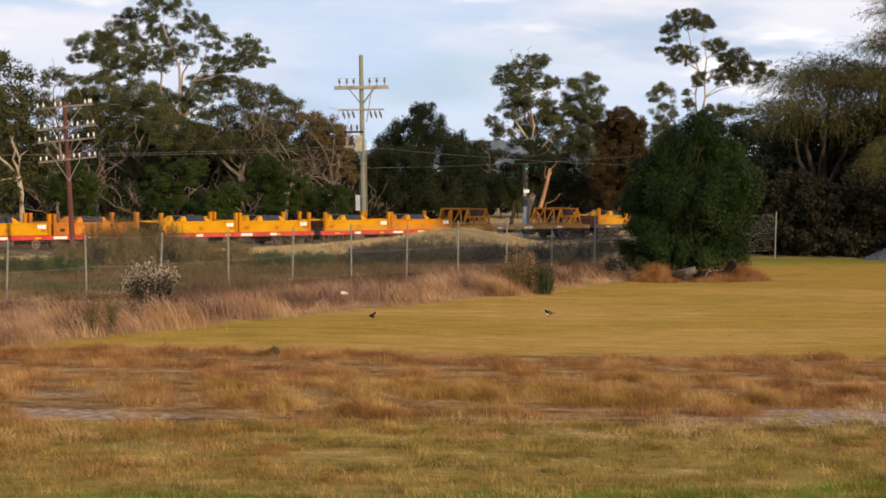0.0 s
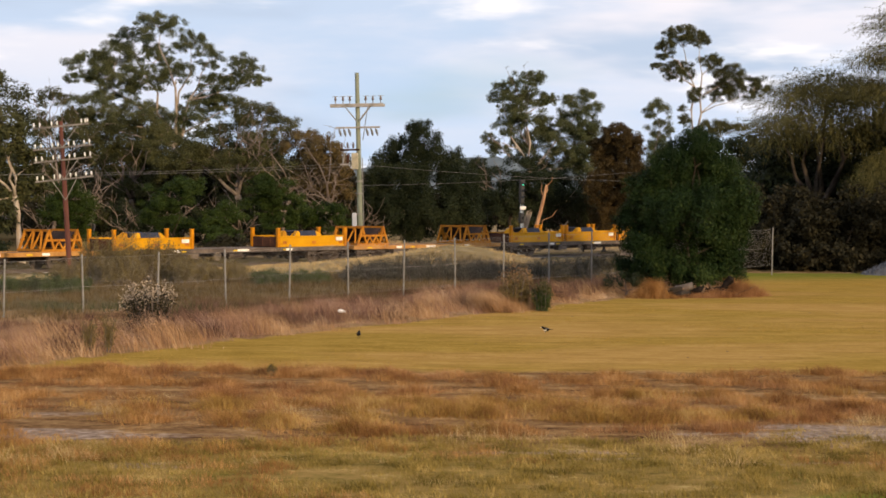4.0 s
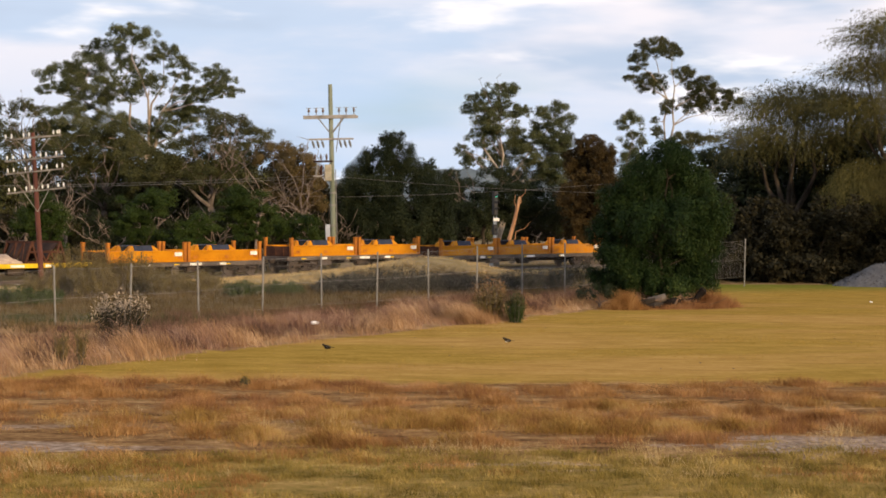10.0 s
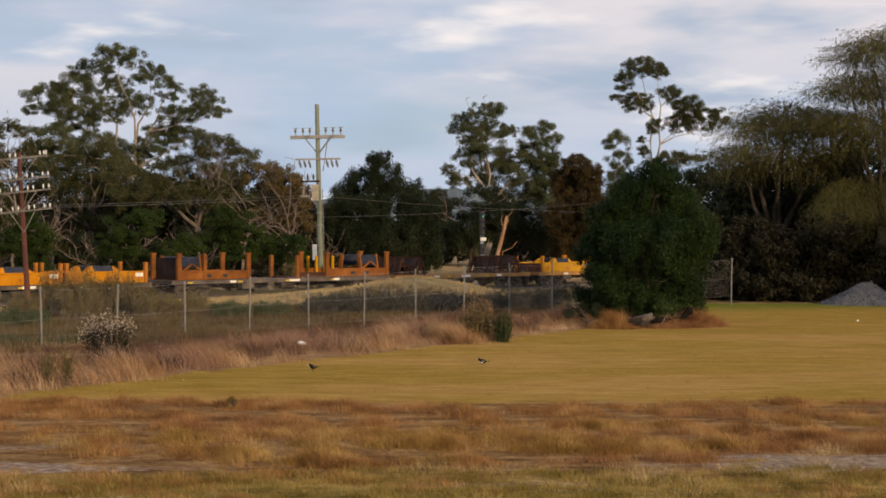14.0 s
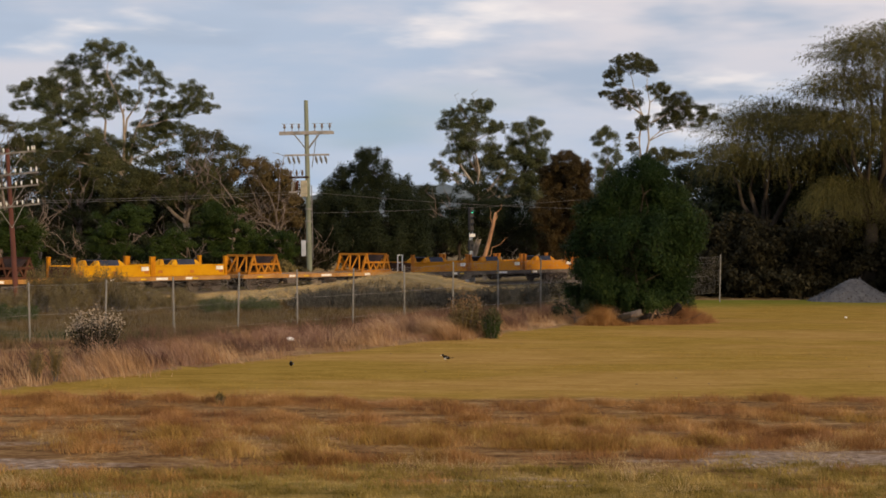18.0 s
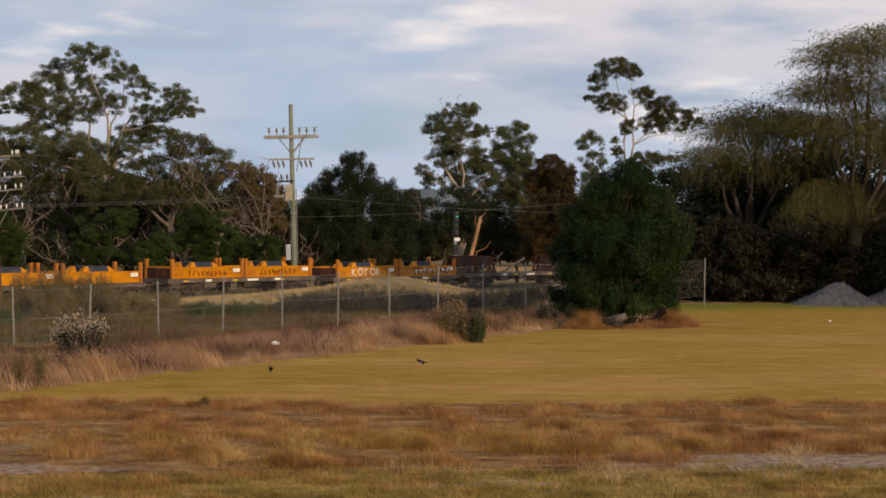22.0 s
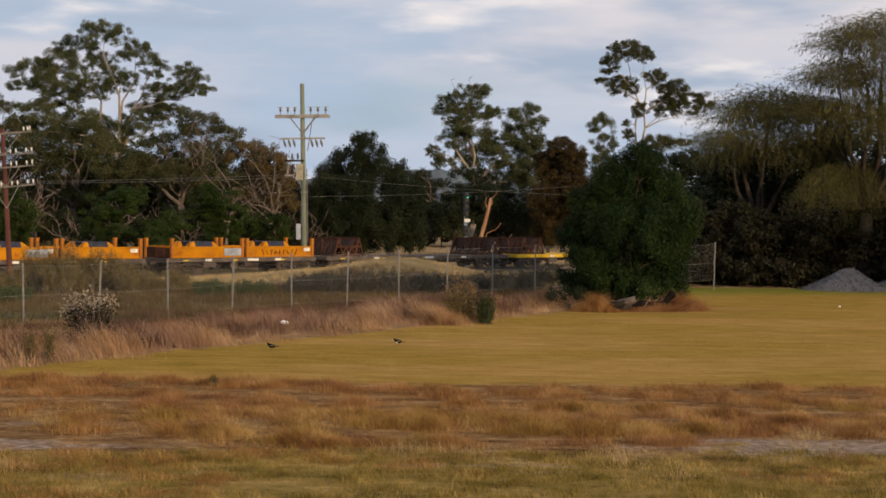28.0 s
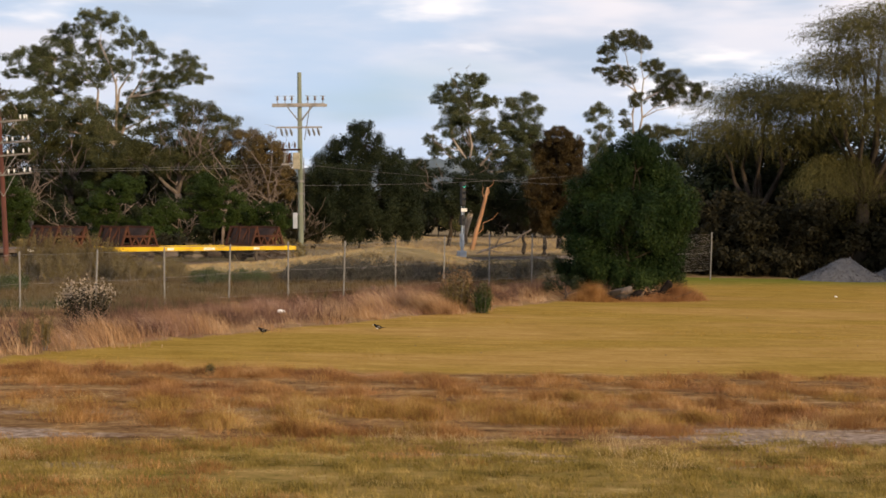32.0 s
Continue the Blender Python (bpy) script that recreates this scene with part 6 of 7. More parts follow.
def build_right():
    dense_bush()
    willow(18.9, 95, [(-0.6, 8.7, 1.4, 1.2), (0.7, 9.5, 1.4, 1.2), (2.2, 9.1, 1.5, 1.2), (-1.7, 7.2, 1.0, 1.1), (0.4, 7.2, 2.0, 1.6), (2.6, 7.0, 1.8, 1.6)], "weeping willow with olive hanging strands", 51, 680)
    willow(24.0, 91, [(-0.6, 12.4, 1.3, 1.2), (-1.5, 10.6, 1.2, 1.3), (-2.1, 8.7, 1.1, 1.2), (0.8, 10.6, 1.8, 1.8), (-0.4, 8.6, 1.6, 1.5), (1.6, 8.0, 2.0, 1.8), (-2.0, 5.3, 1.0, 1.1), (-0.6, 5.6, 1.3, 1.2), (3.4, 9.4, 2.0, 2.0), (5.2, 10.8, 2.2, 2.2), (4.6, 6.2, 2.2, 2.0), (1.0, 13.2, 1.8, 1.4), (3.6, 13.2, 2.2, 1.8)], "taller weeping willow with golden-olive strands", 52, 720)
    # four unseen willows right of the view, added to shade line and thicket
    willow(33.5, 94, [(-1.5, 11.5, 2.8, 2.2), (1.5, 12.5, 2.8, 2.2), (-2.0, 8.0, 2.6, 2.6), (1.5, 8.0, 3.0, 3.0), (4.5, 10.5, 2.8, 2.4), (0.0, 4.0, 3.0, 2.6), (4.5, 5.0, 3.0, 3.0)], "unseen willow added for shade at the end of the row", 53, 260)
    willow(34.5, 81, [(-1.5, 5.6, 2.6, 1.8), (1.5, 6.2, 2.6, 1.8), (-0.5, 3.2, 3.0, 2.0), (2.5, 3.0, 2.6, 2.0)], "unseen low willow added for shade beside the row", 55, 240)
    willow(30.8, 77.5, [(-1.3, 5.0, 2.4, 1.6), (1.3, 5.4, 2.4, 1.6), (-0.5, 2.8, 2.8, 1.8), (2.0, 2.6, 2.4, 1.8)], "unseen low willow added for shade beside the row", 56, 240)
    willow(38.0, 70, [(-3.5, 6.5, 2.8, 2.2), (0.0, 8.0, 3.2, 2.2), (3.5, 7.5, 3.0, 2.2), (-3.0, 4.0, 2.8, 2.4), (3.0, 4.5, 3.2, 2.6), (0.0, 3.5, 3.6, 2.4)], "unseen willow added for shade apart from the row", 54, 200)
    # filler trees; their dark leaf colour stands for shade inside the willows
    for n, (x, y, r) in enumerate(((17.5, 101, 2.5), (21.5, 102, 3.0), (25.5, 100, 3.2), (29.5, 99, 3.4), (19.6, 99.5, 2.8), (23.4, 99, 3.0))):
        broad_tree("hedge_tree", "dark-leaved filler tree for the shade behind the willows", x, y, -0.1, [(0, r * 2.0, r, r * 0.9), (r * 0.6, r * 1.2, r, r * 0.9), (-r * 0.6, r * 1.2, r, r * 0.9), (0, r * 0.5, r * 1.2, r * 0.6)], DARK_LEAF, DARK_BARK, 0.16, seed=330 + n, size=0.36, clumps=0.8, fork=0.2)
    rnd = random.Random(6)
    # filler shrubs, leaf colour kept near black for the deep shade down here
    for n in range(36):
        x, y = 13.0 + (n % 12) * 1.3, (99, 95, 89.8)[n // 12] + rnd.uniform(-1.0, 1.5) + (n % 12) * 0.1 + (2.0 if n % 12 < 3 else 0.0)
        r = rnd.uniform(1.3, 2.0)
        broad_tree("hedge_shrub", "dark-leaved filler shrub for the shade under the willows", x, y, -0.1, [(0, r, r, r * 0.9), (r * 0.5, r * 1.9, r * 0.9, r * 0.8), (-r * 0.5, r * 0.5, r, r * 0.6)], SCRUB_LEAF, DARK_BARK, 0.08, seed=300 + n, size=0.26, clumps=0.75, fork=0.2, density=0.9, ruffle=0.8)


build_trees()
build_right()


# ---- grass ----
def clump_points(rng, n, xr, yr, keep, per, spread):
    """Roots of grass: clumps strewn over a stretch of ground where keep() holds."""
    x, y = rng.uniform(*xr, n), rng.uniform(*yr, n)
    ok = keep(x, y)
    x, y = x[ok], y[ok]
    x, y = np.repeat(x, per), np.repeat(y, per)
    x, y = x + rng.normal(size=len(x)) * spread, y + rng.normal(size=len(y)) * spread
    return np.stack([x, y, height(x, y) - 0.02], 1)


def in_view(x, y, pad=3.0):
    return np.abs(x) < y * 0.30 + pad


def patch(x, y, scale, seed):
    """A smooth random field, about -1 to 1, for uneven growth."""
    r = np.random.default_rng(seed)
    total = 0
    for k in range(5):
        a, b, p = r.normal() * scale, r.normal() * scale, r.uniform(0, 6.3)
        total = total + np.sin(x * a * 0.6 + y * b + p)
    return total / 2.6


def grass(name, label, mat, chunks):
    v, f = joined(chunks)
    tagged(new(name, mesh_of(name, v, f, mat)), label, "grass", kind="stuff")


def tussocks(rng, n, xr, yr, keep, per, radius, tall, width, lean=0.5, wind=(-0.15, 0.0)):
    """Fountains of blades, each tussock with its own size, leaning out from its heart."""
    x, y = rng.uniform(*xr, n), rng.uniform(*yr, n)
    ok = keep(x, y)
    x, y = x[ok], y[ok]
    k = rng.uniform(0.4, 1.45, len(x))
    num = (per * k * k).astype(int)
    x, y, k = np.repeat(x, num), np.repeat(y, num), np.repeat(k, num)
    d = rng.normal(size=(len(x), 2)) * [1.4, 0.75]
    r = np.hypot(d[:, 0], d[:, 1])
    px, py = x + d[:, 0] * radius * k, y + d[:, 1] * radius * k
    h = tall * k * np.exp(-0.32 * r * r) + tall * 0.25
    return blades(rng, np.stack([px, py, height(px, py) - 0.02], 1), h, width, lean, wind, d * 0.22, True)


def build_grass():
    rng = np.random.default_rng(21)
    worn = lambda x, y: np.hypot(x - 6.4, (y - 26.4) * 1.7) + patch(x, y, 2.0, 44) * 0.5
    # long brown band across the field: heaped tussocks with low dead grass and bare earth between
    heap = lambda x, y: patch(x * 0.8, y, 3.4, 3) + 0.8 * patch(x * 0.25, y, 2.2, 4) - 1.0 * smooth(y, 27.5, 24.5) - 0.2
    band = lambda x, y: in_view(x, y) & (y + patch(x, y, 0.9, 5) * 0.7 > 24.2 + 0.5 * patch(x, y, 2.6, 62)) & (worn(x, y) > 2.0) & (y + 0.45 * patch(x, y, 0.6, 63) + 0.3 * patch(x, y, 2.4, 64) < 35.9)
    under = lambda x, y: band(x, y) & (heap(x, y) > -0.95)
    p = clump_points(rng, 15000, (-13, 13), (23.8, 37.0), under, 6, 0.10)
    low = blades(rng, p, 0.05 + 0.02 * patch(p[:, 0], p[:, 1], 1.2, 18), 0.010, 1.6, (-0.3, 0.0))
    keep = lambda x, y: band(x, y) & (heap(x, y) > 0.05)
    high = tussocks(rng, 2600, (-13, 13), (24.2, 36.0), keep, 120, 0.17, 0.15, 0.007, 0.9)
    grass("brown_field_grass", "long dry brown grass in a band across the field", BAND_GRASS, [low, high])
    reddish = lambda x, y: band(x, y) & (heap(x, y) > -0.2) & (patch(x * 0.4, y, 1.6, 46) > 0.1 - 0.5 * smooth(y, 31, 34))
    grass("russet_field_grass", "russet dry tussocks in the field", RUSSET_GRASS, [tussocks(rng, 2200, (-13, 13), (26.0, 37.0), reddish, 95, 0.19, 0.13, 0.007, 0.9)])
    golden = lambda x, y: keep(x, y) & (patch(x * 0.4, y, 1.5, 52) + 0.5 * patch(x * 0.5, y, 3.5, 53) > 0.25 + 0.8 * smooth(y, 29, 33))
    grass("golden_field_grass", "golden dry tussocks in the field", GOLD_GRASS, [tussocks(rng, 1900, (-12, 12), (24.0, 33.0), golden, 110, 0.18, 0.16, 0.007, 0.95)])
    keep2 = lambda x, y: in_view(x, y) & (patch(x, y, 1.9, 13) + 0.5 * patch(x, y, 4.2, 28) > 0.95)
    p = clump_points(rng, 2600, (-13, 13), (22.6, 31.0), keep2, 12, 0.14)
    grass("pale_straw", "pale flattened straw lying in the brown grass", STRAW, [blades(rng, p, np.full(len(p), 0.13), 0.007, 1.9, (-0.4, 0.0)), tussocks(rng, 420, (-10, 10), (22.8, 30.0), keep2, 60, 0.15, 0.18, 0.006, 1.2)])
    tuft = lambda x, y: (worn(x, y) < 2.4) & (patch(x * 0.5, y, 3.4, 56) > 0.15)
    grass("worn_patch_tuft", "olive grass tufts on the worn earth", NEAR_GRASS, [tussocks(rng, 420, (3.0, 10), (24.4, 28.4), tuft, 80, 0.13, 0.085, 0.007, 0.9)])
    # near short grass with low tussocks
    lay = lambda x, y: patch(x * 0.7, y, 3.6, 34) + 0.7 * patch(x * 0.4, y, 2.0, 35)
    near = lambda x, y: in_view(x, y) & (y + patch(x, y, 0.9, 6) * 0.7 < 25.4) & (worn(x, y) > 1.9) & (lay(x, y) > -1.7)
    p = clump_points(rng, 9000, (-10, 10), (18.0, 26.2), near, 9, 0.11)
    low = blades(rng, p, 0.06 + 0.025 * patch(p[:, 0], p[:, 1], 2.0, 29), 0.008, 1.1)
    lumps = lambda x, y: near(x, y) & (lay(x, y) > -1.3)
    grass("short_olive_grass", "short olive and straw grass near the path", NEAR_GRASS, [low, tussocks(rng, 2800, (-8.5, 9.0), (19.0, 25.8), lumps, 34, 0.12, 0.085, 0.009, 0.8)])
    dull = lambda x, y: near(x, y) & (patch(x * 0.6, y, 1.7, 47) + 0.4 * patch(x * 0.6, y, 4.0, 48) > 0.45)
    grass("tawny_near_grass", "tawny dead tussocks among the short grass", BAND_GRASS, [tussocks(rng, 800, (-10, 10), (20.2, 25.8), dull, 75, 0.15, 0.10, 0.007, 0.8)])
    keep3 = lambda x, y: in_view(x, y) & (y - 0.14 * x + patch(x, y, 1.3, 7) * 0.35 < 20.0)
    p = clump_points(rng, 6000, (-9, 10), (17.0, 21.6), keep3, 8, 0.06)
    patches = lambda x, y: in_view(x, y) & (patch(x, y, 1.5, 8) + 0.6 * patch(x, y, 4.0, 27) > 0.9)
    p2 = clump_points(rng, 3500, (-4, 10), (20.5, 25.0), patches, 6, 0.07)
    grass("green_lawn_grass", "fresh green lawn grass", LAWN_GRASS, [blades(rng, p, np.full(len(p), 0.06), 0.008, 0.8), blades(rng, p2, np.full(len(p2), 0.05), 0.007, 0.9)])
    # mown lawn, sparse stubble
    keep = lambda x, y: in_view(x, y) & (edge_off(x, y) > 0.2)
    p = clump_points(rng, 60000, (-14, 26), (35.5, 80), keep, 2, 0.10)
    grass("mown_stubble", "short mown dry grass stubble", OLIVE_GRASS, [blades(rng, p, 0.05 + 0.02 * patch(p[:, 0], p[:, 1], 0.8, 66), 0.014, 0.9)])
    # verge
    keep = lambda x, y: (edge_off(x, y) + 0.2 * patch(x, y, 0.9, 9) + 0.14 * patch(x, y, 3.3, 23) < -0.1) & (edge_off(x, y) > -9.5) & (x > -24) & (x < 12) & ((np.abs(x - 8.5) > 2.4) | (y > 66.5) | (y < 62)) & (patch(x, y, 1.6, 10) > -1.0)
    p = clump_points(rng, 11000, (-24, 13), (24, 76), keep, 20, 0.18)
    pink = patch(p[:, 0], p[:, 1], 1.0, 11) + 0.6 * patch(p[:, 0], p[:, 1], 3.1, 22) > 0.2
    e = -edge_off(p[:, 0], p[:, 1])
    tall = (0.30 + 0.30 * smooth(e, 0.2, 1.4) - 0.30 * smooth(e, 3.0, 7.0)) * (1 + 0.35 * patch(p[:, 0], p[:, 1], 1.3, 12))
    weed = (patch(p[:, 0], p[:, 1], 1.1, 19) + 0.25 * e + 0.5 * patch(p[:, 0], p[:, 1], 2.6, 20) > 0.85) & (e > 0.6)
    grass("dead_verge_weed", "dead purple-brown weeds along the fence", WEED_GRASS, [blades(rng, p[weed], tall[weed] * 0.9, 0.012, 1.0)])
    dark = lambda x, y: keep(x, y) & (edge_off(x, y) > -4.5) & (edge_off(x, y) < -0.9) & (patch(x, y, 0.9, 54) + 0.5 * patch(x, y, 2.4, 55) > 0.05)
    grass("purple_verge_weed", "dark purple-brown dead weeds among the verge grass", WEED_GRASS, [tussocks(rng, 3600, (-24, 13), (24, 76), dark, 90, 0.24, 0.42, 0.012, 0.9)])
    pink, dry = pink & ~weed, ~pink & ~weed
    front = lambda x, y: keep(x, y) & (edge_off(x, y) > -3.2) & (patch(x, y, 1.1, 49) + 0.5 * patch(x, y, 3.0, 50) > 0.1)
    back = lambda x, y: keep(x, y) & (edge_off(x, y) > -5.0) & (edge_off(x, y) < -0.8) & (patch(x, y, 1.2, 51) > 0.35)
    grass("dry_verge_grass", "tall dry tan grass along the fence", DRY_GRASS, [blades(rng, p[dry], tall[dry] * 0.85, 0.010, 0.6, (-0.5, -0.15)), tussocks(rng, 2600, (-24, 13), (24, 76), front, 130, 0.25, 0.46, 0.009, 0.5, (-0.55, 0.0))])
    grass("pinkish_verge_grass", "tall pinkish-brown seeding grass along the fence", PINK_GRASS, [blades(rng, p[pink], tall[pink] * 0.85, 0.010, 0.6, (-0.5, -0.15)), tussocks(rng, 2600, (-24, 13), (24, 76), back, 130, 0.28, 0.46, 0.009, 0.5, (-0.55, 0.0))])
    # the pale field beyond the line
    far = lambda x, y: (line_off(x, y) < -5.5) & (x > -13) & (x < y * 0.3) & (patch(x, y, 0.5, 71) + 0.6 * patch(x, y, 1.4, 72) > -0.5)
    p = clump_points(rng, 5200, (-13, 42), (124, 205), far, 7, 0.3)
    grass("pale_field_grass", "pale dry grass of the field beyond the railway", STRAW, [blades(rng, p, 0.22 + 0.1 * patch(p[:, 0], p[:, 1], 0.9, 73), 0.035, 0.8)])
    base = lambda x, y: (edge_off(x, y) < 0.3) & (np.hypot(x - 1.7, y - 56.2) < 1.5)
    grass("shrub_foot_grass", "tan grass round the weedy shrubs at the lawn's edge", DRY_GRASS, [tussocks(rng, 700, (0.0, 3.4), (54.6, 57.8), base, 60, 0.2, 0.42, 0.009, 0.5, (-0.5, 0.0))])
    # rough ground between fence and line
    keep = lambda x, y: (edge_off(x, y) < -7.0) & (line_off(x, y) > 7.0) & (np.abs(x) < y * 0.31 + 2) & (patch(x, y, 0.5, 14) + 0.6 * patch(x, y, 1.5, 15) > -0.9)
    p = clump_points(rng, 22000, (-34, 24), (50, 125), keep, 8, 0.2)
    wet = patch(p[:, 0], p[:, 1], 0.35, 16) + 0.4 * patch(p[:, 0], p[:, 1], 1.1, 17)
    dry = line_off(p[:, 0], p[:, 1]) + 5.0 * patch(p[:, 0], p[:, 1], 0.5, 57) < 16
    g = (wet > 0.75) & ~dry
    grass("green_rough_grass", "dark green rough grass beyond the fence", GREEN_GRASS, [blades(rng, p[g], np.full(g.sum(), 0.34), 0.03, 0.7)])
    r = ~g & ~dry
    grass("rough_grass", "dull brown rough grass beyond the fence", ROUGH_GRASS, [blades(rng, p[r], np.full(r.sum(), 0.32), 0.028, 0.7)])
    grass("pale_bank_grass", "pale dry grass on the railway bank", STRAW, [blades(rng, p[dry], np.full(dry.sum(), 0.2), 0.03, 0.8)])


build_grass()


# ---- small things ----
def slender_weed(x, y, tall, seed):
    """A narrow upright weed: a few stems with sparse small leaves."""
    rnd, rng = random.Random(seed), np.random.default_rng(seed)
    ob = thing("verge_weed", "slender olive weed standing in the dry verge", "weed", at_pose=pose(x, y, float(height(x, y))))
    tips = []
    for i in range(9):
        e = Vector((rnd.gauss(0, 0.11), rnd.gauss(0, 0.1), tall * rnd.uniform(0.6, 1.05)))
        part("stem", tube_into(bmesh.new(), limb_path(rnd, (e.x * 0.3, e.y * 0.3, 0), e, 0.05, 4), [0.008, 0.007, 0.005, 0.003], 4), GREY_BARK, ob)
        tips.append(e)
    tips = np.repeat(np.array(tips), 110, 0)
    t = rng.uniform(0.2, 1.0, (len(tips), 1))
    v, f = leaves(rng, tips * t * [[1, 1, 1]] + rng.normal(size=tips.shape) * [0.05, 0.05, 0.03], 0.06, 0.35, -0.6)
    link_part("foliage", mesh_of("foliage", v, f, FEATHER_SCRUB), ob)


def seeding_shrub(x, y, tall, wide, fluff, label, seed, leafm=None):
    rnd, rng = random.Random(seed), np.random.default_rng(seed)
    ob = thing("seeding_shrub", label, "shrub", at_pose=pose(x, y, float(height(x, y))))
    bm, tips = bmesh.new(), []
    for i in range(46):
        a = rnd.uniform(0, 6.28)
        r = math.sqrt(rnd.random())
        e = Vector((math.cos(a) * r * wide, math.sin(a) * r * wide * 0.8, tall * (1.0 - 0.35 * r * r) * rnd.uniform(0.75, 1.05)))
        tube_into(bm, limb_path(rnd, (e.x * 0.4, e.y * 0.4, 0), e, 0.06, 4), [0.012, 0.010, 0.008, 0.004], 4)
        tips.append(e)
    part("stem", bm, GREY_BARK, ob)
    tips = np.array(tips)
    t = rng.uniform(0.06, 0.95, (len(tips) * 60, 1))
    v, f = leaves(rng, np.repeat(tips, 60, 0) * np.concatenate([0.4 + 0.6 * t, 0.4 + 0.6 * t, t], 1) + rng.normal(size=(len(tips) * 60, 3)) * 0.07 * tall, 0.11 * min(1.0, tall), 0.3)
    link_part("foliage", mesh_of("foliage", v, f, leafm or SCRUB_LEAF), ob)
    up = tips[tips[:, 2] > tall * 0.55]
    v, f = leaves(rng, np.repeat(up, 14, 0) + rng.normal(size=(len(up) * 14, 3)) * [0.05, 0.05, 0.08] * tall, 0.05 * tall, 0.8)
    link_part("flower_top", mesh_of("flower_top", v, f, fluff), ob, "pale fluffy seed heads")


seeding_shrub(-8.76, 45.8, 1.4, 0.8, FLUFF, "dark shrub topped with white fluffy seed heads", 71)
seeding_shrub(1.46, 56.4, 1.42, 0.55, FLUFF_WARM, "weedy shrub with tan seed heads by the fence", 72, FEATHER_SCRUB)
seeding_shrub(2.3, 55.9, 1.0, 0.34, TAN_LEAF, "small green weedy shrub at the lawn's edge", 73, GREEN_SCRUB)
slender_weed(-8.62, 39.9, 0.95, 74)
slender_weed(-9.0, 39.6, 0.75, 76)
seeding_shrub(-4.1, 34.5, 0.27, 0.10, OLIVE_GRASS, "single green weed tuft in the field", 75, GREEN_GRASS)


def feathery_scrub(x, y, tall, wide, seed, leaf, label, stems=80):
    """A fan of thin upright stems with fine leaves, open to what lies behind."""
    rnd, rng = random.Random(seed), np.random.default_rng(seed)
    ob = thing("scrub_bush", label, "bush", at_pose=pose(x, y, float(height(x, y))))
    bm, tips = bmesh.new(), []
    for i in range(stems):
        a, r = rnd.uniform(0, 6.28), math.sqrt(rnd.random())
        e = Vector((math.cos(a) * r * wide, math.sin(a) * r * wide, tall * rnd.uniform(0.5, 1.08) * (1 - 0.3 * r * r)))
        tube_into(bm, limb_path(rnd, (e.x * 0.45, e.y * 0.45, 0), e, 0.06, 4), [0.010, 0.008, 0.006, 0.003], 4)
        tips.append(e)
    part("stem", bm, GREY_BARK, ob)
    tips = np.repeat(np.array(tips), 100, 0)
    t = rng.uniform(0.2, 1.0, (len(tips), 1)) ** 0.8
    pts = tips * np.concatenate([0.45 + 0.55 * t, 0.45 + 0.55 * t, t], 1) + rng.normal(size=tips.shape) * 0.07
    v, f = leaves(rng, pts, 0.085, 0.32, -0.7)
    link_part("foliage", mesh_of("foliage", v, f, leaf), ob)


def thin_scrub(x, y, tall, wide, seed, leaf):
    """An open bush with thin stems beyond the fence."""
    broad_tree("scrub_bush", "thin grey-green open bush beyond the fence", x, y, float(height(x, y)), [(0, tall * 0.6, wide, tall * 0.35), (wide * 0.7, tall * 0.45, wide * 0.7, tall * 0.3), (-wide * 0.6, tall * 0.4, wide * 0.7, tall * 0.3)], leaf, GREY_BARK, 0.05, size=0.09, clumps=0.55, seed=seed, fork=0.15, density=0.55, puff=0.8, flat=0.9)


for n, (x, y, t, w) in enumerate(((-16.6, 74, 2.3, 0.8), (-15.4, 74, 2.7, 0.8), (-14.2, 74.3, 2.25, 0.7), (-13.3, 74.5, 1.9, 0.7), (-17.6, 73.5, 1.3, 0.9), (-12.2, 73, 1.3, 0.9), (-15.0, 72.6, 1.5, 1.0), (-10.9, 75, 1.15, 1.0))):
    feathery_scrub(x, y, t, w, 80 + n, FEATHER_SCRUB, "thin feathery olive-brown bush beyond the fence")
for n, (x, y, t, w) in enumerate(((-17.2, 64.5, 0.7, 0.8), (-16.2, 64.0, 0.8, 0.8), (-15.3, 64.8, 0.65, 0.7), (-18.3, 65.5, 0.6, 0.8), (-8.6, 72.0, 0.7, 1.0), (-7.0, 73.0, 0.65, 1.0))):
    feathery_scrub(x, y, t, w, 100 + n, GREEN_SCRUB, "low green leafy scrub beyond the fence", 60)
for n, (x, y, t, w) in enumerate(((-5.0, 75, 0.8, 1.0), (-3.9, 74.5, 1.0, 1.0), (-2.8, 75, 1.2, 1.1), (-1.7, 75.4, 1.15, 1.1), (-0.5, 75.8, 1.15, 1.1), (0.7, 76.2, 0.95, 1.0), (1.8, 76.8, 0.85, 1.0), (3.4, 79, 1.0, 1.2), (5.2, 80, 1.1, 1.2), (-4.6, 78, 0.9, 1.2))):
    feathery_scrub(x, y, t, w, 120 + n, GREY_SCRUB, "grey-green dusty scrub beyond the fence", 80)
for n, (x, y, t, w, lf) in enumerate(((6.5, 80, 1.3, 1.3, SCRUB_LEAF), (9.5, 84, 1.6, 1.5, DARK_LEAF), (12.5, 88, 1.8, 1.5, DARK_LEAF), (5.9, 65.2, 1.05, 0.7, DARK_LEAF))):
    thin_scrub(x, y, t, w, 80 + n, lf)


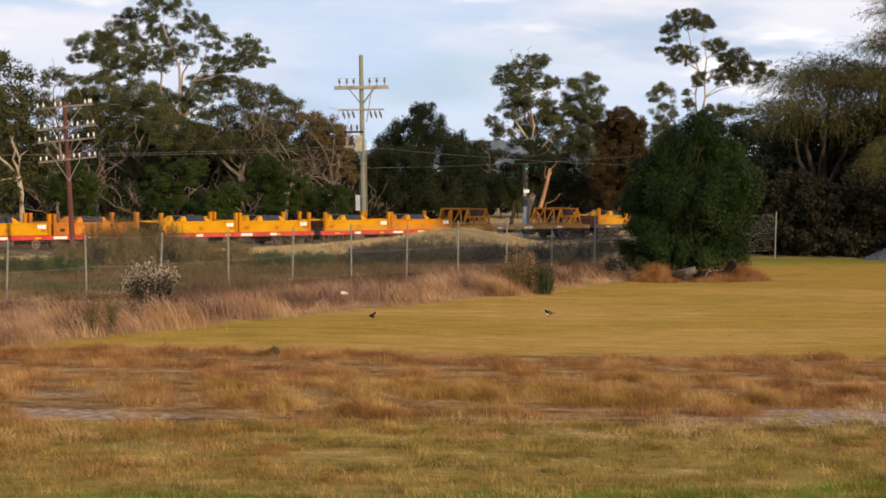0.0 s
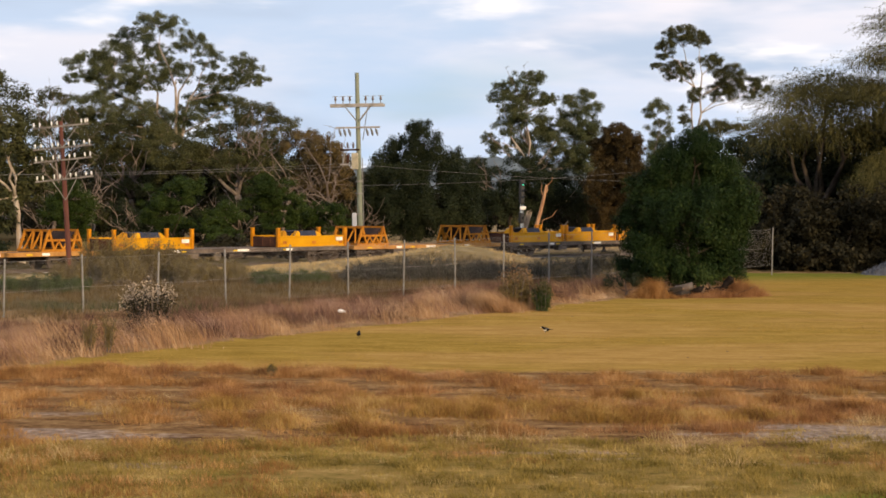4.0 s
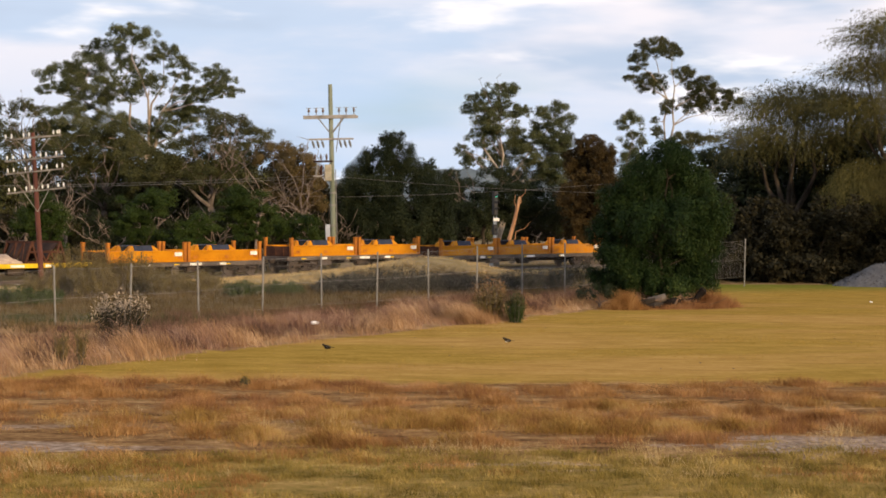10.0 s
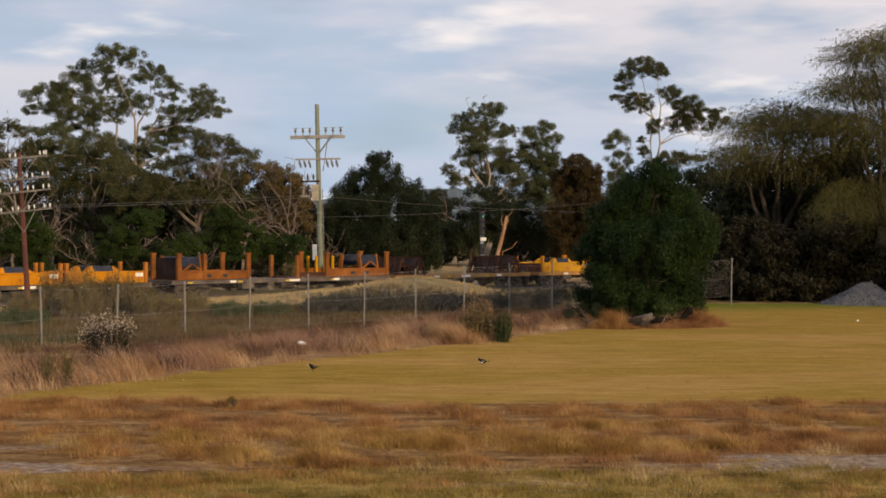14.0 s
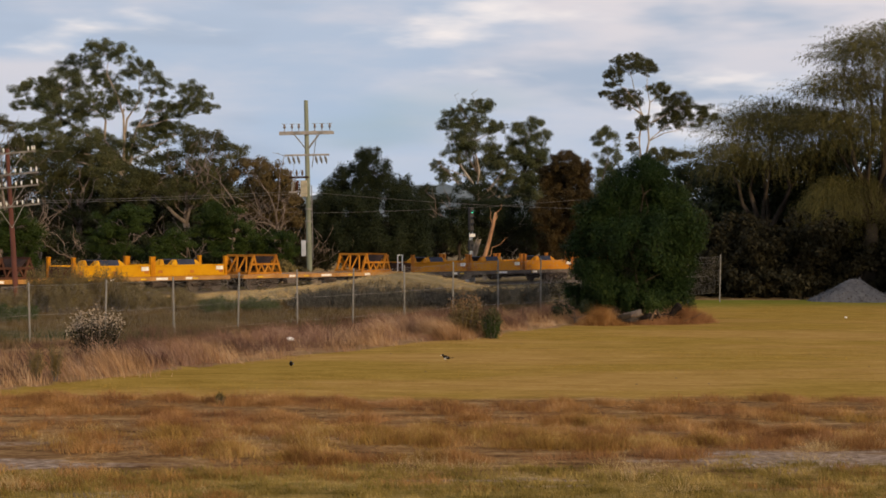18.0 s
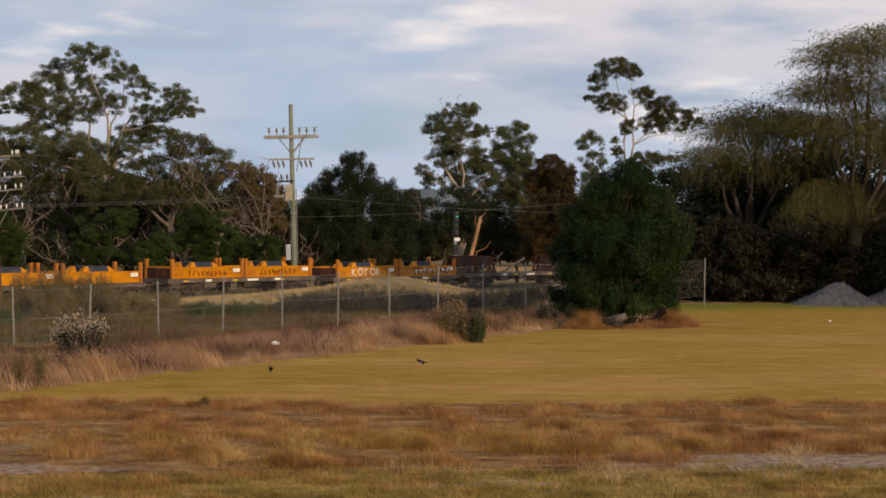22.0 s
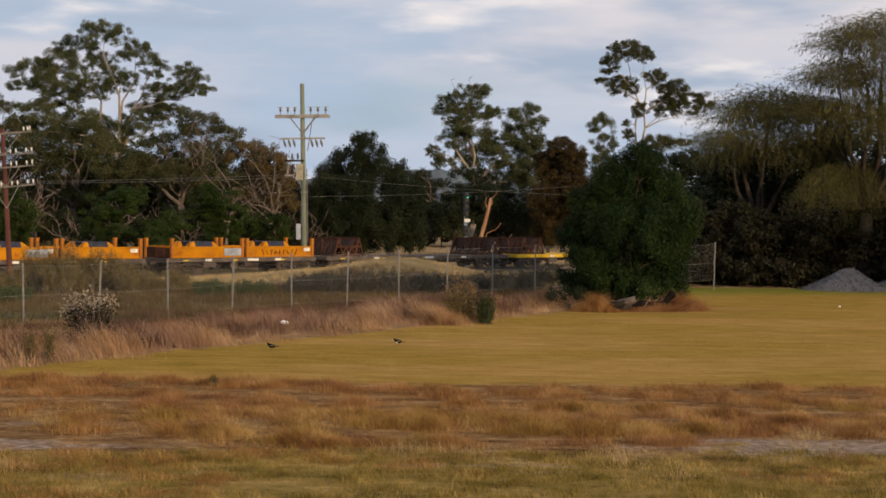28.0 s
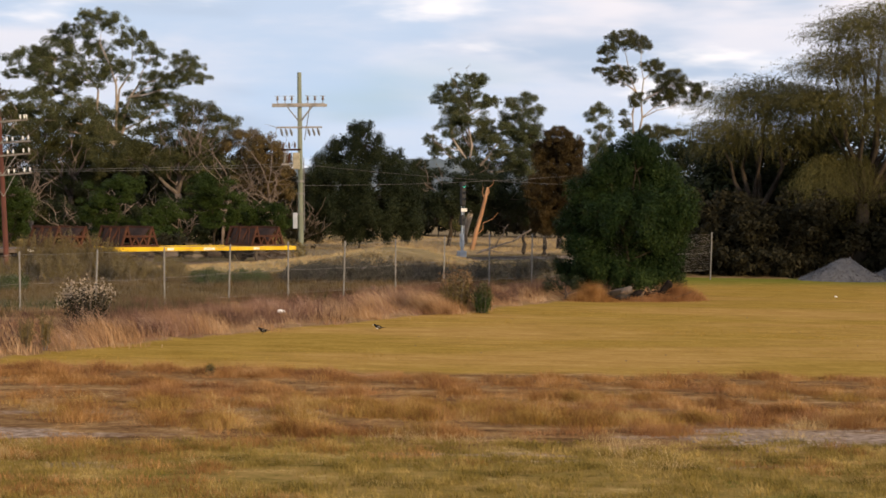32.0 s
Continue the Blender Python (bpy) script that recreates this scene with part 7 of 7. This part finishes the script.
def gravel_heap(x, y, wide, deep, tall, seed):
    rng = np.random.default_rng(seed)
    ob = thing("gravel_heap", "heap of blue-grey crushed gravel on the grass", "gravel heap", at_pose=pose(x, y, 0))
    n = 44
    g = np.linspace(-1, 1, n)
    gx, gy = np.meshgrid(g, g)
    r = np.hypot(gx, gy)
    z = tall * np.clip(1.12 * (1 - r ** 1.15), -0.05, 0.9 + 0.1 * (1 - r)) * (1 + 0.12 * np.sin(gx * 5 + 1) * np.cos(gy * 4)) + rng.normal(size=r.shape) * 0.02 - 0.01
    v = np.stack([gx * wide, gy * deep, z], -1).reshape(-1, 3)
    k = np.arange(n * (n - 1)).reshape(n - 1, -1)[:, :-1].reshape(-1)
    f = np.stack([k, k + 1, k + 1 + n, k + n], 1)
    link_part("heap_body", mesh_of("heap_body", v, f, GRAVEL, True), ob)
    c = v[rng.integers(0, len(v), 2600)] + rng.normal(size=(2600, 3)) * 0.02
    c = c[c[:, 2] > 0]
    vv, ff = leaves(rng, c, 0.09, 0.8)
    tagged(link_part("loose_stone", mesh_of("loose_stone", vv, ff, GRAVEL), ob), kind="stuff")


gravel_heap(21.9, 86.0, 2.3, 1.8, 1.02, 3)
gravel_heap(25.3, 86.6, 2.3, 1.7, 0.95, 4)


def rock(x, y, r, seed, mat=STONE, name="stone", label="pale broken stone on bare earth"):
    rnd = random.Random(seed)
    bm = bmesh.new()
    bmesh.ops.create_icosphere(bm, subdivisions=2, radius=r)
    for v in bm.verts:
        v.co = Vector((v.co.x * 1.3, v.co.y, v.co.z * 0.6)) * (1 + 0.28 * noise.noise(v.co * (1.7 / r) + Vector((seed, 0, 0))))
    me = bpy.data.meshes.new(name)
    bm.to_mesh(me)
    bm.free()
    me.materials.append(mat)
    ob = tagged(new(name, me), label, name, "stones in the field" if name == "stone" else "")
    ob.matrix_basis = pose(x, y, float(height(x, y)) + r * 0.25, 0, 0, rnd.uniform(0, 360))
    return ob


def build_small():
    rnd = random.Random(33)
    for i in range(34):
        a, r = rnd.uniform(0, 6.28), abs(rnd.gauss(0, 0.5))
        rock(5.8 + math.cos(a) * r * 1.3, 26.0 + math.sin(a) * r * 0.8, rnd.uniform(0.018, 0.048) * (1.5 if i % 9 == 0 else 1), i)
    for i in range(12):
        rock(rnd.uniform(2.0, 8.0), rnd.uniform(25.5, 29.5), rnd.uniform(0.01, 0.022), 100 + i)
    # debris at the foot of the bush
    ob = thing("debris_pile", "dead branches, grey logs and a charred stump under bush", "debris", at_pose=pose(8.4, 64.8, 0))
    for i in range(26):
        x = rnd.uniform(-1.6, 1.6)
        a = Vector((x, rnd.uniform(-0.5, 0.6), rnd.uniform(0.03, 0.3)))
        e = a + Vector((rnd.uniform(-0.8, 0.8), rnd.uniform(-0.3, 0.3), rnd.uniform(-0.1, 0.35)))
        e.z = max(0.03, e.z)
        r = rnd.uniform(0.012, 0.04)
        part("dead_branch", tube_into(bmesh.new(), limb_path(rnd, a, e, 0.1), [r, r, r * 0.9, r * 0.8, r * 0.5], 6), LOG if i % 3 else BLACK_LOG, ob)
    for x, y, z, r, up, mat in ((-0.75, -0.1, 0.2, 0.16, 0.1, DARK_BARK), (-0.3, 0.1, 0.3, 0.17, 0.12, GREY_BARK), (-0.45, -0.35, 0.1, 0.12, 0.05, DARK_BARK), (0.3, 0.2, 0.16, 0.2, 0.1, BLACK_LOG), (0.8, 0.3, 0.14, 0.2, 0.1, BLACK_LOG)):
        bm = bmesh.new()
        tube_into(bm, [(x - 0.3, y + 0.1, z - 0.06), (x, y - 0.1, z + 0.03), (x + 0.3, y - 0.15, z + up)], [r, r * 0.95, r * 0.7], 9)
        for v in bm.verts:
            v.co += v.co.normalized() * 0.1 * noise.noise(v.co * 4.1)
        part("log", bm, mat, ob)
    bm = bmesh.new()
    tube_into(bm, [(1.05, 0.0, -0.05), (1.12, -0.05, 0.25), (1.25, -0.1, 0.5), (1.42, -0.12, 0.68), (1.5, -0.12, 0.72)], [0.13, 0.12, 0.13, 0.17, 0.08], 9)
    for v in bm.verts:
        v.co += v.co.normalized() * 0.06 * noise.noise(v.co * 6.1)
    part("stump", bm, BLACK_LOG, ob, "charred black stump")
    rng = np.random.default_rng(5)
    clumps = []
    for cx, cy, w, h, n in ((6.75, 63.7, 0.34, 0.66, 2400), (6.3, 63.9, 0.3, 0.3, 700), (7.3, 63.7, 0.3, 0.16, 600)):
        b = np.stack([cx + rng.normal(size=n) * w, cy + rng.normal(size=n) * 0.2, np.zeros(n)], 1)
        clumps.append(blades(rng, b, h * np.exp(-((b[:, 0] - cx) / w / 1.6) ** 2) + 0.05, 0.012, 0.7))
    grass("golden_tussock", "golden dry tussock beside the debris", BAND_GRASS, clumps)
    clumps = []
    for cx, cy, w, h, n in ((10.15, 65.2, 0.42, 0.62, 2600), (9.4, 64.6, 0.5, 0.3, 1800), (8.6, 64.2, 0.6, 0.14, 1200), (10.9, 65.8, 0.3, 0.4, 900)):
        b = np.stack([cx + rng.normal(size=n) * w, cy + rng.normal(size=n) * 0.25, np.zeros(n)], 1)
        clumps.append(blades(rng, b, h * np.exp(-((b[:, 0] - cx) / w / 1.7) ** 2) + 0.06, 0.011, 0.8))
    grass("dry_tussock", "brown dry grass grown through the debris", RUSSET_GRASS, clumps)
    # litter
    bm = bmesh.new()
    bmesh.ops.create_icosphere(bm, subdivisions=3, radius=0.085)
    for v in bm.verts:
        v.co = Vector((v.co.x * 1.5, v.co.y, v.co.z * 0.7)) * (1 + 0.45 * noise.noise(v.co * 9))
    ob = thing("plastic_litter", "crumpled white plastic caught in the verge grass", "litter", at_pose=pose(-4.0, 51.4, 0.26))
    part("crumpled_sheet", bm, PLASTIC, ob)
    bm = bmesh.new()
    bmesh.ops.create_icosphere(bm, subdivisions=2, radius=0.042)
    for v in bm.verts:
        v.co = Vector((v.co.x * 1.4, v.co.y, v.co.z * 0.8)) * (1 + 0.4 * noise.noise(v.co * 20))
    ob = thing("paper_scrap", "small crumpled white paper scrap on the lawn", "litter", at_pose=pose(17.3, 69.0, 0.05))
    part("crumpled_sheet", bm, PLASTIC, ob)
    for i in range(34):
        x, y = rnd.uniform(-8, 16), rnd.uniform(37, 60)
        if edge_off(x, y) < 1.0:
            continue
        rock(x, y, rnd.uniform(0.010, 0.025), 200 + i, LOG, "clod", "small dark clod of earth on the lawn")


build_small()


def magpie_lark(seed):
    """A small black-and-white bird on thin legs."""
    ob = thing("bird", "small black and white bird standing on the lawn", "bird", "birds on the lawn")
    bm = bmesh.new()
    bmesh.ops.create_uvsphere(bm, u_segments=14, v_segments=10, radius=1.0)
    for v in bm.verts:
        v.co = Vector((v.co.x * 0.115, v.co.y * 0.058, v.co.z * 0.062))
        v.co.z += 0.25 * v.co.x + 0.14
    part("body", bm, FEATHER_BLACK, ob, smooth=True)
    bm = bmesh.new()
    bmesh.ops.create_uvsphere(bm, u_segments=12, v_segments=8, radius=0.04, matrix=pose(0.115, 0, 0.205))
    part("head", bm, FEATHER_BLACK, ob, smooth=True)
    bm = bmesh.new()
    bmesh.ops.create_uvsphere(bm, u_segments=12, v_segments=8, radius=1.0)
    for v in bm.verts:
        v.co = Vector((v.co.x * 0.06 + 0.02, v.co.y * 0.045, v.co.z * 0.035 + 0.105))
    part("belly", bm, FEATHER_WHITE if seed == 2 else FEATHER_BLACK, ob, "white belly" if seed == 2 else "", smooth=True)
    for sg in (-1, 1):
        bm = bmesh.new()
        bmesh.ops.create_uvsphere(bm, u_segments=12, v_segments=8, radius=1.0)
        for v in bm.verts:
            v.co = Vector((v.co.x * 0.095 - 0.03, v.co.y * 0.012 + sg * 0.057, v.co.z * 0.034 + 0.14))
        wing = part("wing", bm, FEATHER_BLACK, ob, smooth=True)
        part("wing_bar", box(-0.06, sg * 0.069 - 0.003, 0.138, 0.02, sg * 0.069 + 0.003, 0.148, 0.001), FEATHER_WHITE, wing, "white wing bar")
        part("leg", bar((0.01, sg * 0.022, 0.0), (0.0, sg * 0.022, 0.1), 0.008), BLACK_PAINT, ob)
    part("tail", box(-0.26, -0.022, 0.085, -0.09, 0.022, 0.1, 0.004, Matrix.Rotation(0.15, 4, "Y")), FEATHER_BLACK, ob)
    part("beak", bar((0.148, 0, 0.205), (0.185, 0, 0.198), 0.012), FEATHER_WHITE, ob, "pale beak")
    for o in ob.children_recursive:
        o.data.transform(Matrix.Scale(0.82, 4))
    return ob


def flying_bird():
    ob = thing("flying_bird", "small dark bird flying over the trees", "bird")
    bm = bmesh.new()
    bmesh.ops.create_uvsphere(bm, u_segments=10, v_segments=8, radius=1.0)
    for v in bm.verts:
        v.co = Vector((v.co.x * 0.16, v.co.y * 0.045, v.co.z * 0.045))
    part("body", bm, FEATHER_BLACK, ob, smooth=True)
    for sg in (-1, 1):
        bm = bmesh.new()
        q = [bm.verts.new(p) for p in ((0.08, sg * 0.03, 0.01), (0.05, sg * 0.3, 0.09), (-0.05, sg * 0.32, 0.09), (-0.07, sg * 0.03, 0.01))]
        r = [bm.verts.new(v.co + Vector((0, 0, 0.012))) for v in q]
        bm.faces.new(q)
        bm.faces.new(r[::-1])
        for i in range(4):
            bm.faces.new((q[i], r[i], r[(i + 1) % 4], q[(i + 1) % 4]))
        bmesh.ops.recalc_face_normals(bm, faces=bm.faces)
        part("wing", bm, FEATHER_BLACK, ob)
    for o in ob.children_recursive:
        o.data.transform(Matrix.Scale(0.7, 4))
    return ob


FLIGHT = [(0, -60, 40), (21.5, -2.0, 24), (22.5, 2.0, 18.4), (23, 4.1, 17.1), (24, 8.3, 18.4), (25, 13.3, 18.5), (26, 18.4, 16.6), (26.5, 21.4, 15.7), (32, 52, 12)]
FLYER = flying_bird()
BIRDS = [(magpie_lark(1), [(0, -2.71, 44.73, 60), (2, -2.85, 44.6, 85), (4, -2.99, 44.39, 85), (6.5, -3.05, 44.2, 120), (9, -3.09, 44.0, 175), (13, -3.1, 44.12, 200), (16, -3.25, 43.9, 240), (19, -3.42, 43.74, 270), (23, -3.52, 43.53, 262), (26, -3.65, 43.5, 250), (28, -3.75, 44.1, 180), (29, -3.8, 44.4, 120), (32, -4.02, 45.6, 175)]),
         (magpie_lark(2), [(0, 2.01, 46.36, 200), (4, 2.01, 46.46, 190), (9, 1.74, 46.6, 175), (13, 1.47, 46.19, 185), (16, 1.0, 46.1, 170), (19, 0.54, 46.04, 180), (23, 0.3, 45.8, 175), (26, -0.22, 45.8, 165), (29, -0.6, 46.6, 190), (32, -0.96, 47.46, 180)])]


def travelled(t):
    """Metres the train has run by t seconds."""
    k = min(len(TRAIN_AT) - 2, int(t // 2))
    (t0, a), (t1, b) = TRAIN_AT[k], TRAIN_AT[k + 1]
    return a + (b - a) * (t - t0) / (t1 - t0)


# ---- what moves ----
def motions():
    for ob, s, off, z in MOVING:
        walk(ob, [(t, line_pose(s - run, off, z)) for t, run in TRAIN_AT])
        for axle in [o for o in ob.children_recursive if o.name.startswith("wheelset")]:
            x = axle.matrix_basis.translation.x
            steps = [32.0 * k / 448 for k in range(449)]
            walk(axle, [(t, pose(x, 0, -0.59, 0, -math.degrees(travelled(t) / 0.46), 0)) for t in steps])
    walk(FLYER, [(t, pose(x, 120, z, 0, -5, 0)) for t, x, z in FLIGHT])
    for ob, rows in BIRDS:
        walk(ob, [(t, pose(x, y, float(height(x, y)), 0, 0, turn)) for t, x, y, turn in rows])


motions()
